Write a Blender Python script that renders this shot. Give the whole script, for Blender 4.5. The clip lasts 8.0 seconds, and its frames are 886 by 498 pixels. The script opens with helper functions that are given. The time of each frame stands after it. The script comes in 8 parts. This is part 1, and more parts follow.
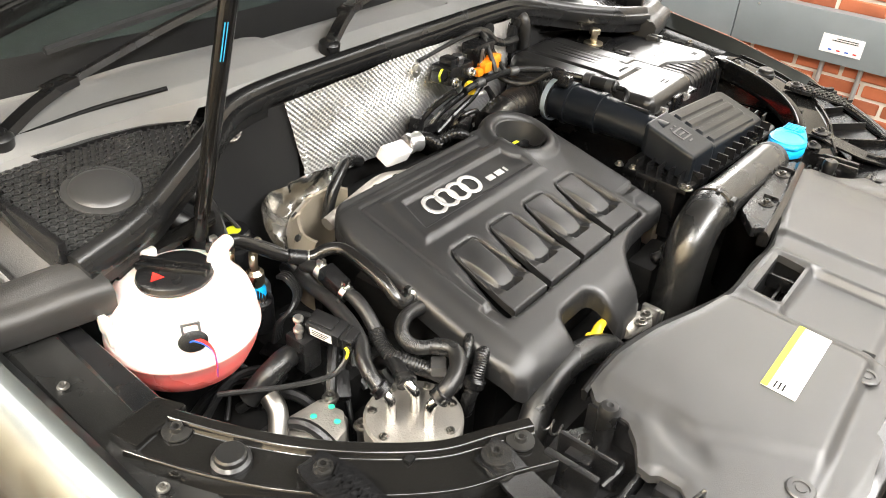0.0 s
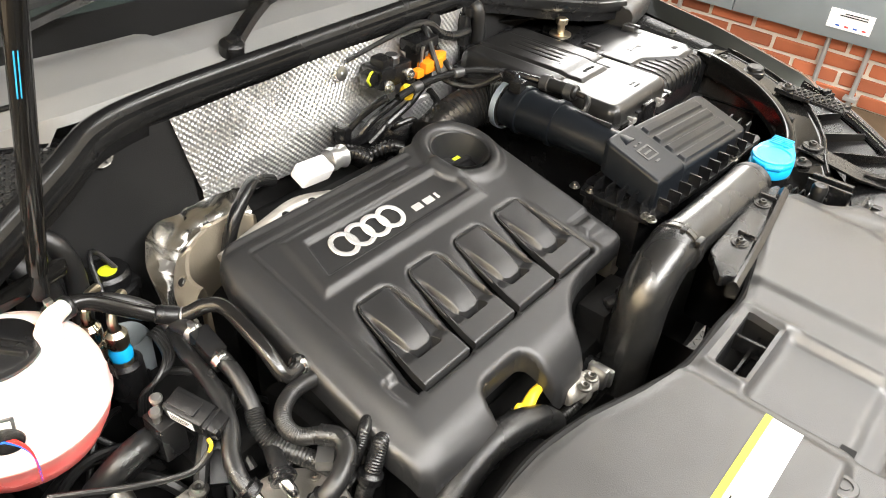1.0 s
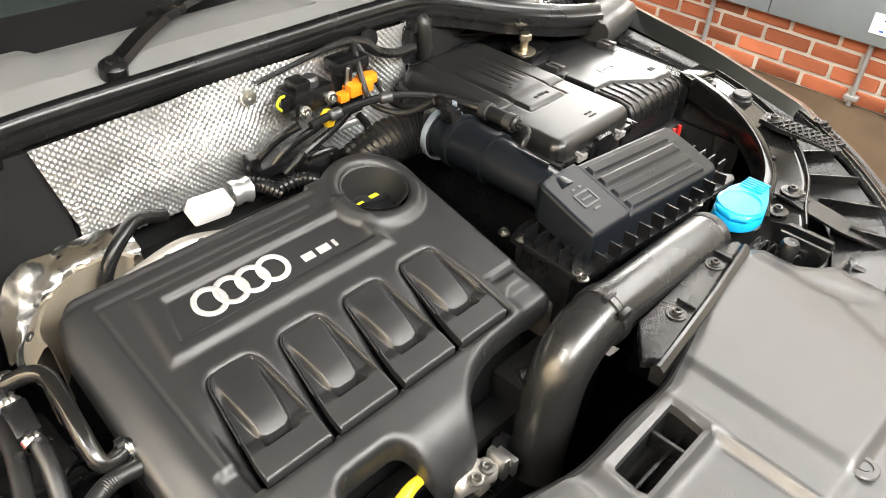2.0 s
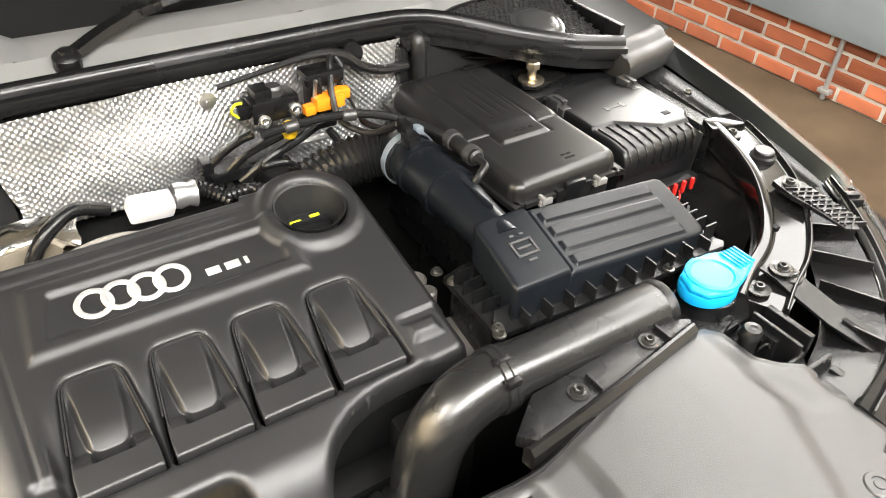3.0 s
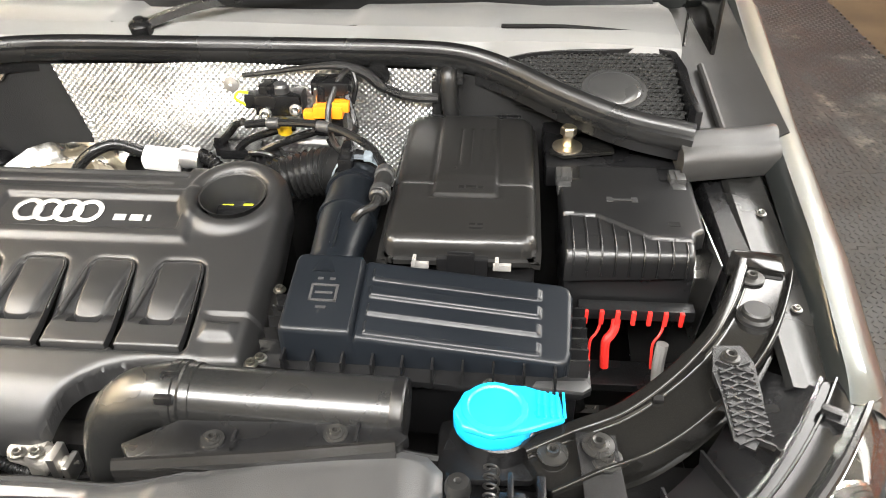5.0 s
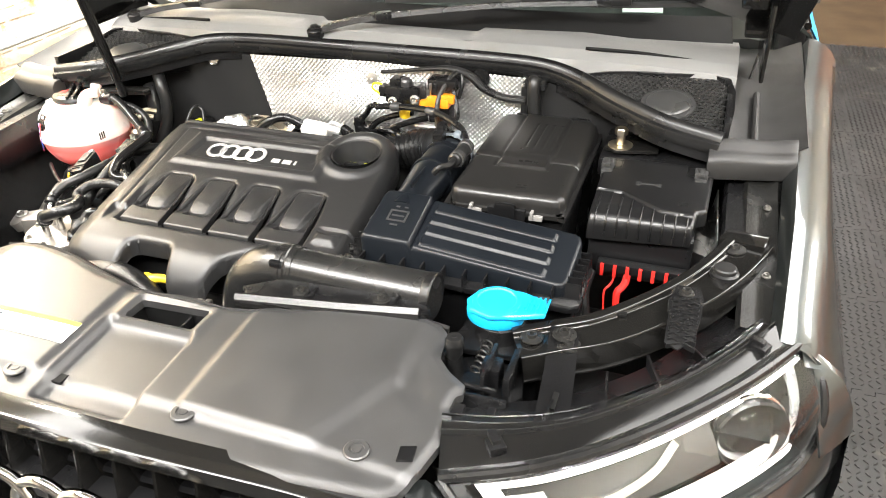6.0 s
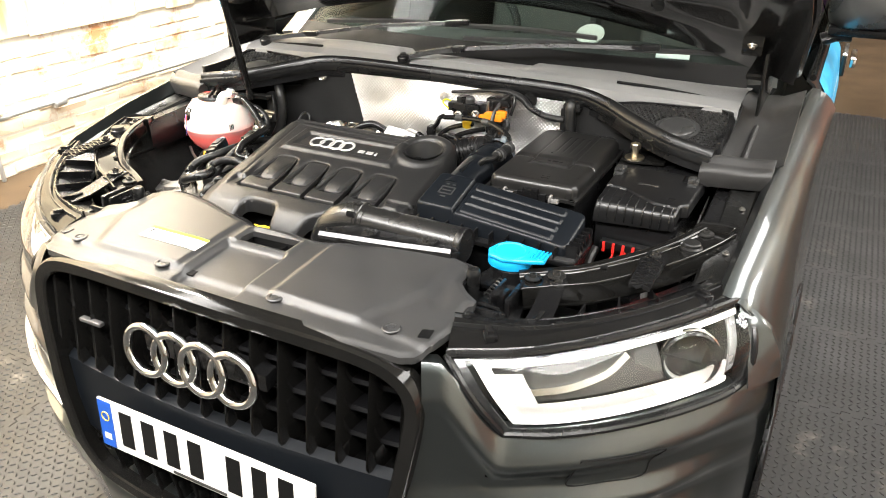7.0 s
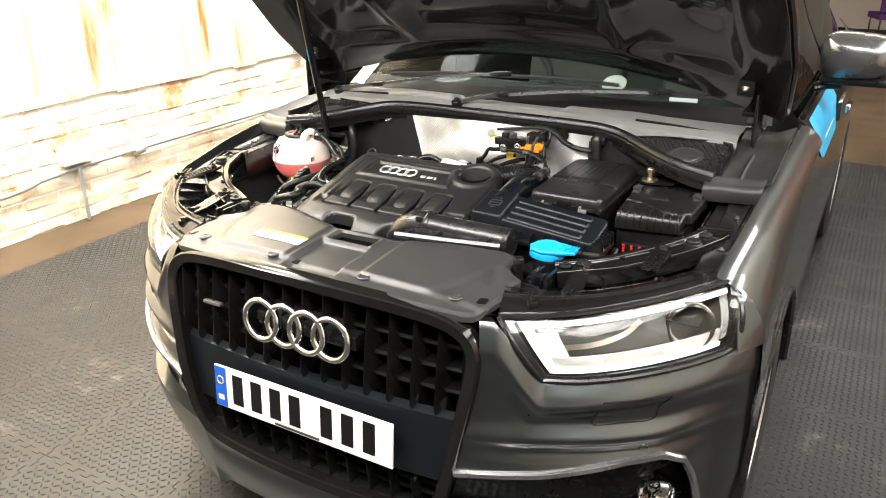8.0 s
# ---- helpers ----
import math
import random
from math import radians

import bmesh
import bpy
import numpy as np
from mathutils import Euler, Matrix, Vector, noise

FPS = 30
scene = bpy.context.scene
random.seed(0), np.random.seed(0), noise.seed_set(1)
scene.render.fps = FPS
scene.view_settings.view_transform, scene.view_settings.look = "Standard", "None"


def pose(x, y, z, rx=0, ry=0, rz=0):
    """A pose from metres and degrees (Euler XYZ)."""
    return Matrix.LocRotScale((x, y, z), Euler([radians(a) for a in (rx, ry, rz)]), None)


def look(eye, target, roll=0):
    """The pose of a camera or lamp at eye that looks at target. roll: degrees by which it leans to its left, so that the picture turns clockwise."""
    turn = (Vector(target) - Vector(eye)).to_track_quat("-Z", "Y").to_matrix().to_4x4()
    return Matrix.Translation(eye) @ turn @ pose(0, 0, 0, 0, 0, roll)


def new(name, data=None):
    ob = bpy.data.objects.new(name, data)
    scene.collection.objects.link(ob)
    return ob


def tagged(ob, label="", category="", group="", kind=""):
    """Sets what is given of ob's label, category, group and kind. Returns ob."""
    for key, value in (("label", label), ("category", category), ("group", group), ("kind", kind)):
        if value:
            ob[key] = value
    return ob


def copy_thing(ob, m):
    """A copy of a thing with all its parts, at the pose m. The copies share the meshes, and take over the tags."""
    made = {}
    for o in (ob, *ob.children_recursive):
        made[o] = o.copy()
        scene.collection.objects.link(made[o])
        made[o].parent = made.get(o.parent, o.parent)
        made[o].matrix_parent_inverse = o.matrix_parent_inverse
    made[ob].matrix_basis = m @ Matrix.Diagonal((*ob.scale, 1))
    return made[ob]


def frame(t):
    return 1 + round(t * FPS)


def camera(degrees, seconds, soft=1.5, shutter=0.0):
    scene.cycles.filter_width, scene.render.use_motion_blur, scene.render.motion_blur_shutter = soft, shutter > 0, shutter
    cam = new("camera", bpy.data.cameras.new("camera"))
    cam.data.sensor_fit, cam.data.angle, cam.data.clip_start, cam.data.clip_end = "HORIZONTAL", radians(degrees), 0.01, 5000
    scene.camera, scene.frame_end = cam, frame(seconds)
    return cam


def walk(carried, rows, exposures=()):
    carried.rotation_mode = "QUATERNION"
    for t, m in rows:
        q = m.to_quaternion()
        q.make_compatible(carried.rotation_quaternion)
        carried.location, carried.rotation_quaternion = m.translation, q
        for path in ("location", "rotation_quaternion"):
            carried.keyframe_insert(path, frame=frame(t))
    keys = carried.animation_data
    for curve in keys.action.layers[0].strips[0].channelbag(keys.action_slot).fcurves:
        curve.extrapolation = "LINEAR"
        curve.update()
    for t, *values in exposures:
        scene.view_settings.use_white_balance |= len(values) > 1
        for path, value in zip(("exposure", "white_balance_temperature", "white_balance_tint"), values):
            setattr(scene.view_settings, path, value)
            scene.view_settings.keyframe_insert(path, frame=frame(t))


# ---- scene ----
cam = camera(60.1, 8.0, soft=1.0)
PATH = [
    (0, (-1.002, -0.278, 1.54), (0.311, 0.735, 0.422), 3.1),
    (0.5, (-0.907, -0.239, 1.533), (0.375, 0.73, 0.343), 3.1),
    (1, (-0.759, -0.234, 1.538), (0.502, 0.746, 0.334), 3.7),
    (1.5, (-0.63, -0.24, 1.538), (0.597, 0.756, 0.312), 4.0),
    (1.7, (-0.584, -0.245, 1.535), (0.625, 0.767, 0.304), 3.4),
    (2.8, (-0.32, -0.371, 1.532), (0.655, 0.873, 0.307), 3.7),
    (3, (-0.271, -0.378, 1.528), (0.656, 0.905, 0.305), 3.4),
    (3.5, (-0.082, -0.378, 1.507), (0.744, 0.975, 0.288), 3.8),
    (4, (0.1, -0.389, 1.521), (0.681, 1.032, 0.24), 4.0),
    (4.2, (0.175, -0.399, 1.519), (0.617, 1.062, 0.227), 2.6),
    (5.3, (0.51, -0.575, 1.521), (0.182, 1.056, 0.41), -1.4),
    (5.5, (0.56, -0.637, 1.525), (0.122, 0.992, 0.45), -1.9),
    (6, (0.661, -0.799, 1.553), (0.079, 0.8, 0.502), -1.7),
    (6.5, (0.765, -0.95, 1.561), (0.076, 0.657, 0.59), -0.6),
    (7, (0.895, -1.127, 1.576), (0.078, 0.454, 0.664), 0.0),
    (7.5, (0.981, -1.296, 1.618), (0.069, 0.267, 0.767), -0.4),
    (8, (1.037, -1.493, 1.609), (0.115, 0.106, 0.838), -0.6),
]
walk(cam, [(t, look(eye, target, roll)) for t, eye, target, roll in PATH], [(0, 0.2), (1.5, 0.28), (3, 0.42), (4, 0.55), (5.5, 0.85), (6, 0.6), (6.5, 0.3), (7, 0.12), (8, -0.08)])

# ---- light ----
world = bpy.data.worlds.new("world")
scene.world = world
world.use_nodes = True
world.node_tree.nodes["Background"].inputs["Color"].default_value = (1.0, 0.96, 0.9, 1)
world.node_tree.nodes["Background"].inputs["Strength"].default_value = 0.02


def area_lamp(name, place, target, sx, sy, watts, colour=(1.0, 0.94, 0.86)):
    """A rectangular lamp that shines from place towards target."""
    data = bpy.data.lights.new(name, "AREA")
    data.shape, data.size, data.size_y, data.energy, data.color = "RECTANGLE", sx, sy, watts, colour
    ob = new(name, data)
    ob.matrix_basis = look(place, target)
    return ob


# long suspended light strips on both sides of the car and before it
CEIL, WALL_X = 3.3, 3.05
NEUTRAL = (1.0, 0.975, 0.94)
area_lamp("strip_light_west", (-1.75, 0.6, CEIL - 0.32), (-1.75, 0.6, 0), 0.5, 5.0, 95, NEUTRAL)
area_lamp("strip_light_east", (2.15, 0.6, CEIL - 0.32), (2.15, 0.6, 0), 0.8, 5.0, 140, NEUTRAL)
area_lamp("strip_light_front", (0.0, -1.7, CEIL - 0.32), (0.0, -1.7, 0), 3.2, 0.9, 290, NEUTRAL)
area_lamp("strip_light_rear", (0.6, 6.5, CEIL - 0.32), (0.6, 6.5, 0), 4.0, 0.4, 130, NEUTRAL)
for wy in (-0.4, 1.2, 2.8, 4.4):
    area_lamp("wall_wash_light", (-2.35, wy, CEIL - 0.12), (-3.05, wy, 1.7), 0.25, 1.2, 250, (1.0, 0.93, 0.82))
area_lamp("wall_panel_light", (WALL_X - 0.05, 1.75, 2.05), (0, 1.75, 2.05), 1.5, 0.6, 55, NEUTRAL)
for up in ((-1.75, 0.6, 0.4, 4.8), (2.15, 0.6, 0.7, 4.8), (0.0, -1.7, 3.0, 0.8)):
    area_lamp("strip_light_upper", (up[0], up[1], CEIL - 0.2), (up[0], up[1], CEIL + 1), up[2], up[3], 10, NEUTRAL)


# ---- mesh helpers ----
def finish(bm, name, material, angle=35):
    bmesh.ops.recalc_face_normals(bm, faces=bm.faces)
    me = bpy.data.meshes.new(name)
    bm.to_mesh(me)
    bm.free()
    for p in me.polygons:
        p.use_smooth = True
    me.set_sharp_from_angle(angle=radians(angle))
    for m in material if isinstance(material, (list, tuple)) else (material,):
        me.materials.append(m)
    return me


def part(name, bm, material, parent=None, label="", angle=35):
    """Links a bmesh as one mesh object under a thing or a part."""
    ob = new(name, finish(bm, name, material, angle))
    if parent:
        ob.parent = parent
    return tagged(ob, label)


def thing(name, label, category, group="", at=(0, 0, 0)):
    ob = new(name)
    ob.location = at
    ob.empty_display_size = 0.1
    return tagged(ob, label, category, group)


def join(*bms):
    out = bms[0]
    for b in bms[1:]:
        me = bpy.data.meshes.new("tmp")
        b.to_mesh(me)
        b.free()
        out.from_mesh(me)
        bpy.data.meshes.remove(me)
    return out


def moved(bm, m):
    bmesh.ops.transform(bm, matrix=m, verts=bm.verts)
    return bm


def flipped(bm):
    """The mirror image across the car's middle."""
    bmesh.ops.transform(bm, matrix=Matrix.Diagonal((-1, 1, 1, 1)), verts=bm.verts)
    bmesh.ops.reverse_faces(bm, faces=bm.faces)
    return bm


def bevel(bm, width, seg=2, angle=30):
    if width > 0:
        edges = [e for e in bm.edges if len(e.link_faces) == 2 and e.calc_face_angle(0) > radians(angle)]
        bmesh.ops.bevel(bm, geom=edges, offset=width, segments=seg, profile=0.6, affect="EDGES", clamp_overlap=True)
    return bm


def rbox(x0, x1, y0, y1, z0, z1, b=0.003, seg=2):
    bm = bmesh.new()
    bmesh.ops.create_cube(bm, size=1)
    for v in bm.verts:
        v.co = Vector(((x0 + x1) / 2 + v.co.x * (x1 - x0), (y0 + y1) / 2 + v.co.y * (y1 - y0), (z0 + z1) / 2 + v.co.z * (z1 - z0)))
    return bevel(bm, b, seg)


def prism(outline, z0, z1, b=0.0, seg=2):
    """A plate over an outline; z0 and z1 may be heights or functions of x and y."""
    f0 = z0 if callable(z0) else lambda x, y: z0
    f1 = z1 if callable(z1) else lambda x, y: z1
    bm = bmesh.new()
    low = [bm.verts.new((x, y, f0(x, y))) for x, y in outline]
    top = [bm.verts.new((x, y, f1(x, y))) for x, y in outline]
    n = len(outline)
    bm.faces.new(top)
    bm.faces.new(low[::-1])
    for i in range(n):
        bm.faces.new((low[i], low[(i + 1) % n], top[(i + 1) % n], top[i]))
    bmesh.ops.recalc_face_normals(bm, faces=bm.faces)
    return bevel(bm, b, seg)


def catmull(pts, n=6):
    """A smooth line through points."""
    p = [Vector(q) for q in pts]
    p = [p[0] * 2 - p[1]] + p + [p[-1] * 2 - p[-2]]
    out = []
    for i in range(1, len(p) - 2):
        a, b, c, d = p[i - 1 : i + 3]
        for k in range(n):
            t = k / n
            out.append(0.5 * (2 * b + (c - a) * t + (2 * a - 5 * b + 4 * c - d) * t * t + (3 * b - a - 3 * c + d) * t**3))
    return out + [p[-2]]


def sweep(line, section, closed_ends=True, up=None, scale=None):
    """Carries a closed section (points u, v) along a line of points."""
    bm = bmesh.new()
    line = [Vector(p) for p in line]
    n, rings, side = len(line), [], None
    for i, p in enumerate(line):
        way = (line[min(i + 1, n - 1)] - line[max(i - 1, 0)]).normalized()
        if up is not None:
            side = way.cross(Vector(up)).normalized()
        elif side is None:
            side = way.cross(Vector((0, 0, 1)) if abs(way.z) < 0.95 else Vector((0, 1, 0))).normalized()
        else:
            side = (side - way * side.dot(way)).normalized()
        over = side.cross(way)
        k = scale[i] if scale else 1.0
        rings.append([bm.verts.new(p + side * (u * k) + over * (v * k)) for u, v in section])
    m = len(section)
    for a, b in zip(rings, rings[1:]):
        for j in range(m):
            bm.faces.new((a[j], a[(j + 1) % m], b[(j + 1) % m], b[j]))
    if closed_ends:
        bm.faces.new(rings[0][::-1])
        bm.faces.new(rings[-1])
    return bm


def circle(r, n=12, sy=1.0):
    return [(r * math.cos(2 * math.pi * i / n), r * sy * math.sin(2 * math.pi * i / n)) for i in range(n)]


def tube(pts, r, n=12, smooth=6, radii=None):
    line = catmull(pts, smooth) if smooth else [Vector(p) for p in pts]
    scale = None
    if radii:
        at = np.linspace(0, len(radii) - 1, len(line))
        scale = [float(np.interp(a, range(len(radii)), radii)) / r for a in at]
    return sweep(line, circle(r, n), scale=scale)


def ribbed(pts, r, pitch=0.006, depth=0.15, n=14, smooth=10):
    """A corrugated hose."""
    line = catmull(pts, smooth)
    total = sum((b - a).length for a, b in zip(line, line[1:]))
    count = max(4, int(total / pitch) * 2)
    at = np.linspace(0, len(line) - 1, count)
    xs = np.array([list(p) for p in line])
    fine = [Vector([float(np.interp(a, range(len(line)), xs[:, k])) for k in range(3)]) for a in at]
    return sweep(fine, circle(r, n), scale=[1.0 if i % 2 else 1 - depth for i in range(count)])


def lathe(profile, centre=(0, 0, 0), way=(0, 0, 1), n=24, squash=1.0):
    """A turned shape: profile of (radius, height) along way from centre."""
    bm = bmesh.new()
    turn = Vector(way).to_track_quat("Z", "Y").to_matrix().to_4x4()
    m = Matrix.Translation(centre) @ turn
    rings = []
    for r, z in profile:
        if r < 1e-6:
            rings.append([bm.verts.new(m @ Vector((0, 0, z)))])
        else:
            rings.append([bm.verts.new(m @ Vector((r * math.cos(2 * math.pi * i / n), r * squash * math.sin(2 * math.pi * i / n), z))) for i in range(n)])
    for a, b in zip(rings, rings[1:]):
        for j in range(n):
            k = (j + 1) % n
            if len(a) == 1 and len(b) == 1:
                continue
            if len(a) == 1:
                bm.faces.new((a[0], b[k], b[j]))
            elif len(b) == 1:
                bm.faces.new((a[j], a[k], b[0]))
            else:
                bm.faces.new((a[j], a[k], b[k], b[j]))
    return bm


def rod(a, b, r, n=12):
    a, b = Vector(a), Vector(b)
    h = (b - a).length
    e = min(r * 0.25, h * 0.3)
    return lathe([(0, 0), (r - e, 0), (r, e), (r, h - e), (r - e, h), (0, h)], a, b - a, n)


def screw(at, r=0.008, way=(0, 0, 1)):
    """A flanged bolt head with a star recess."""
    k = r
    return lathe([(0, 0.15 * k), (0.25 * k, 0.15 * k), (0.35 * k, 0.75 * k), (0.6 * k, 0.8 * k), (0.66 * k, 0.6 * k), (0.68 * k, 0.3 * k), (k, 0.25 * k), (k * 1.05, 0)], at, way, 12)


def loft(sections, thick=0.0, closed=False):
    """A skin over rows of points, with a thickness."""
    bm = bmesh.new()
    rows = [[bm.verts.new(p) for p in row] for row in sections]
    for a, b in zip(rows, rows[1:]):
        for j in range(len(a) - (0 if closed else 1)):
            k = (j + 1) % len(a)
            bm.faces.new((a[j], a[k], b[k], b[j]))
    bmesh.ops.recalc_face_normals(bm, faces=bm.faces)
    if thick:
        bmesh.ops.solidify(bm, geom=bm.faces[:], thickness=thick)
    return bm


def resample(pts, n):
    line = catmull(pts, 8)
    xs = np.array([list(p) for p in line])
    d = np.r_[0, np.cumsum(np.linalg.norm(np.diff(xs, axis=0), axis=1))]
    at = np.linspace(0, d[-1], n)
    return [Vector([float(np.interp(a, d, xs[:, k])) for k in range(3)]) for a in at]


def smoothstep(a, b, x):
    t = np.clip((x - a) / (b - a), 0, 1)
    return t * t * (3 - 2 * t)


def poly_distance(px, py, poly):
    """Signed distance to an outline, positive inside, and the nearest place on it."""
    px, py = np.asarray(px, float), np.asarray(py, float)
    best, nx, ny = np.full(px.shape, 1e9), px.copy(), py.copy()
    inside = np.zeros(px.shape, bool)
    n = len(poly)
    for i in range(n):
        (ax, ay), (bx, by) = poly[i], poly[(i + 1) % n]
        dx, dy = bx - ax, by - ay
        t = np.clip(((px - ax) * dx + (py - ay) * dy) / (dx * dx + dy * dy + 1e-12), 0, 1)
        qx, qy = ax + t * dx, ay + t * dy
        d = np.hypot(px - qx, py - qy)
        near = d < best
        best, nx, ny = np.where(near, d, best), np.where(near, qx, nx), np.where(near, qy, ny)
        if abs(dy) > 1e-12:
            cross = ((ay > py) != (by > py)) & (px < dx * (py - ay) / dy + ax)
            inside ^= cross
    return np.where(inside, best, -best), nx, ny


def moulding(outline, height, step, skirt, holes=()):
    """A moulded panel: a fine sheet over an outline with holes, whose height is a function of x, y and the distance from the edge, with a skirt down from its edges."""
    xs = [p[0] for p in outline]
    ys = [p[1] for p in outline]
    gx = np.arange(min(xs) - step, max(xs) + 2 * step, step)
    gy = np.arange(min(ys) - step, max(ys) + 2 * step, step)
    X, Y = np.meshgrid(gx, gy, indexing="ij")
    d, nx, ny = poly_distance(X, Y, outline)
    for hole in holes:
        dh, hx, hy = poly_distance(X, Y, hole)
        dh = -dh
        nearer = dh < d
        nx, ny, d = np.where(nearer, hx, nx), np.where(nearer, hy, ny), np.minimum(d, dh)
    snap = d < step * 0.35
    PX, PY = np.where(snap, nx, X), np.where(snap, ny, Y)
    Z = height(PX, PY, np.maximum(np.where(snap, 0, d), 0))
    keep = d > 0
    cell = keep[:-1, :-1] | keep[1:, :-1] | keep[:-1, 1:] | keep[1:, 1:]
    near = d > -1.5 * step
    cell &= near[:-1, :-1] & near[1:, :-1] & near[:-1, 1:] & near[1:, 1:]
    ids = -np.ones(X.shape, int)
    verts, faces = [], []
    for i, j in zip(*np.nonzero(cell)):
        quad = []
        for a, b in ((i, j), (i + 1, j), (i + 1, j + 1), (i, j + 1)):
            if ids[a, b] < 0:
                ids[a, b] = len(verts)
                verts.append((PX[a, b], PY[a, b], Z[a, b]))
            quad.append(int(ids[a, b]))
        faces.append(quad)
    me = bpy.data.meshes.new("tmp")
    me.from_pydata(verts, [], faces)
    bm = bmesh.new()
    bm.from_mesh(me)
    bpy.data.meshes.remove(me)
    bmesh.ops.remove_doubles(bm, verts=bm.verts, dist=step * 0.05)
    edges = [e for e in bm.edges if len(e.link_faces) == 1]
    if skirt:
        made = bmesh.ops.extrude_edge_only(bm, edges=edges)["geom"]
        for v in (g for g in made if isinstance(g, bmesh.types.BMVert)):
            v.co.z -= skirt
    return bm


def torus(centre, way, r, tube_r, n=40, m=10, sy=1.0):
    turn = Vector(way).to_track_quat("Z", "Y").to_matrix()
    line = [Vector(centre) + turn @ Vector((r * math.cos(2 * math.pi * i / n), r * math.sin(2 * math.pi * i / n), 0)) for i in range(n)]
    bm = bmesh.new()
    rings = []
    for i, p in enumerate(line):
        out = (p - Vector(centre)).normalized()
        axis = turn @ Vector((0, 0, 1))
        rings.append([bm.verts.new(p + out * tube_r * math.cos(2 * math.pi * j / m) + axis * tube_r * sy * math.sin(2 * math.pi * j / m)) for j in range(m)])
    for i in range(n):
        a, b = rings[i], rings[(i + 1) % n]
        for j in range(m):
            bm.faces.new((a[j], a[(j + 1) % m], b[(j + 1) % m], b[j]))
    return bm


# ---- materials ----
def material(name, colour, rough=0.5, metal=0.0, bump=0.1, grain=250.0, vary=0.2, rough_vary=0.12, coat=0.0, dust=0.0, spec=0.5, big=9.0):
    """A surface with grain and wear at two scales."""
    m = bpy.data.materials.new(name)
    m.use_nodes = True
    nt = m.node_tree
    bsdf = nt.nodes["Principled BSDF"]
    tc = nt.nodes.new("ShaderNodeTexCoord")
    n1 = nt.nodes.new("ShaderNodeTexNoise")
    n1.inputs["Scale"].default_value, n1.inputs["Detail"].default_value = big, 6
    n2 = nt.nodes.new("ShaderNodeTexNoise")
    n2.inputs["Scale"].default_value, n2.inputs["Detail"].default_value = grain, 3
    nt.links.new(tc.outputs["Object"], n1.inputs["Vector"])
    nt.links.new(tc.outputs["Object"], n2.inputs["Vector"])
    mix = nt.nodes.new("ShaderNodeMix")
    mix.data_type = "RGBA"
    mix.inputs["A"].default_value = (*[c * (1 - vary) for c in colour], 1)
    light = [min(1, c * (1 + vary) + dust) for c in colour]
    mix.inputs["B"].default_value = (*light, 1)
    nt.links.new(n1.outputs["Fac"], mix.inputs["Factor"])
    nt.links.new(mix.outputs["Result"], bsdf.inputs["Base Color"])
    ramp = nt.nodes.new("ShaderNodeMapRange")
    ramp.inputs["To Min"].default_value, ramp.inputs["To Max"].default_value = max(0.02, rough - rough_vary), min(1, rough + rough_vary)
    ramp.inputs["From Min"].default_value, ramp.inputs["From Max"].default_value = 0.3, 0.7
    nt.links.new(n1.outputs["Fac"], ramp.inputs["Value"])
    nt.links.new(ramp.outputs["Result"], bsdf.inputs["Roughness"])
    bsdf.inputs["Metallic"].default_value = metal
    bsdf.inputs["Coat Weight"].default_value = coat
    bsdf.inputs["Coat Roughness"].default_value = 0.04
    bsdf.inputs["Specular IOR Level"].default_value = spec
    if bump:
        b = nt.nodes.new("ShaderNodeBump")
        b.inputs["Strength"].default_value, b.inputs["Distance"].default_value = bump, 0.001
        nt.links.new(n2.outputs["Fac"], b.inputs["Height"])
        nt.links.new(b.outputs["Normal"], bsdf.inputs["Normal"])
    return m


def nodes_of(m):
    return m.node_tree, m.node_tree.nodes["Principled BSDF"]


BLACK_PLASTIC = material("black_plastic", (0.0055, 0.0055, 0.0058), 0.26, bump=0.3, grain=1500, vary=0.35, rough_vary=0.1, spec=0.42)
COVER_PLASTIC = material("engine_cover_plastic", (0.0125, 0.0125, 0.0127), 0.38, bump=0.2, grain=2200, vary=0.15, rough_vary=0.05, spec=0.52)
BATTERY_PLASTIC = material("battery_cover_plastic", (0.008, 0.0077, 0.0074), 0.19, bump=0.06, grain=2200, rough_vary=0.05)
BATTERY_LID = material("battery_lid_plastic", (0.0105, 0.0102, 0.0098), 0.30, bump=0.05, grain=2200, rough_vary=0.04, spec=0.45)
NAVY_PLASTIC = material("blue_black_plastic", (0.0048, 0.006, 0.0078), 0.33, bump=0.06, grain=2000, rough_vary=0.05, spec=0.24)
GREY_PLASTIC = material("grey_plastic", (0.025, 0.025, 0.0252), 0.37, bump=0.3, grain=1100, vary=0.22, dust=0.004, big=22, rough_vary=0.03, spec=0.7)
GRATE_PLASTIC = material("grate_plastic", (0.032, 0.032, 0.0315), 0.33, bump=0.03, grain=1100, vary=0.25)
WORN_RUBBER = material("worn_grey_rubber", (0.013, 0.0125, 0.0118), 0.48, bump=0.3, grain=700, vary=0.3, dust=0.006)
TUBE_PLASTIC = material("satin_tube_plastic", (0.010, 0.010, 0.0098), 0.25, bump=0.05, grain=1800, rough_vary=0.04, spec=0.6)
LID_PLASTIC = material("smooth_lid_plastic", (0.006, 0.006, 0.0062), 0.33, bump=0.05, grain=1500, vary=0.3, rough_vary=0.05, spec=0.45)
COWL_PLASTIC = material("cowl_plastic", (0.185, 0.184, 0.181), 0.42, bump=0.3, grain=1500, vary=0.2, dust=0.006)
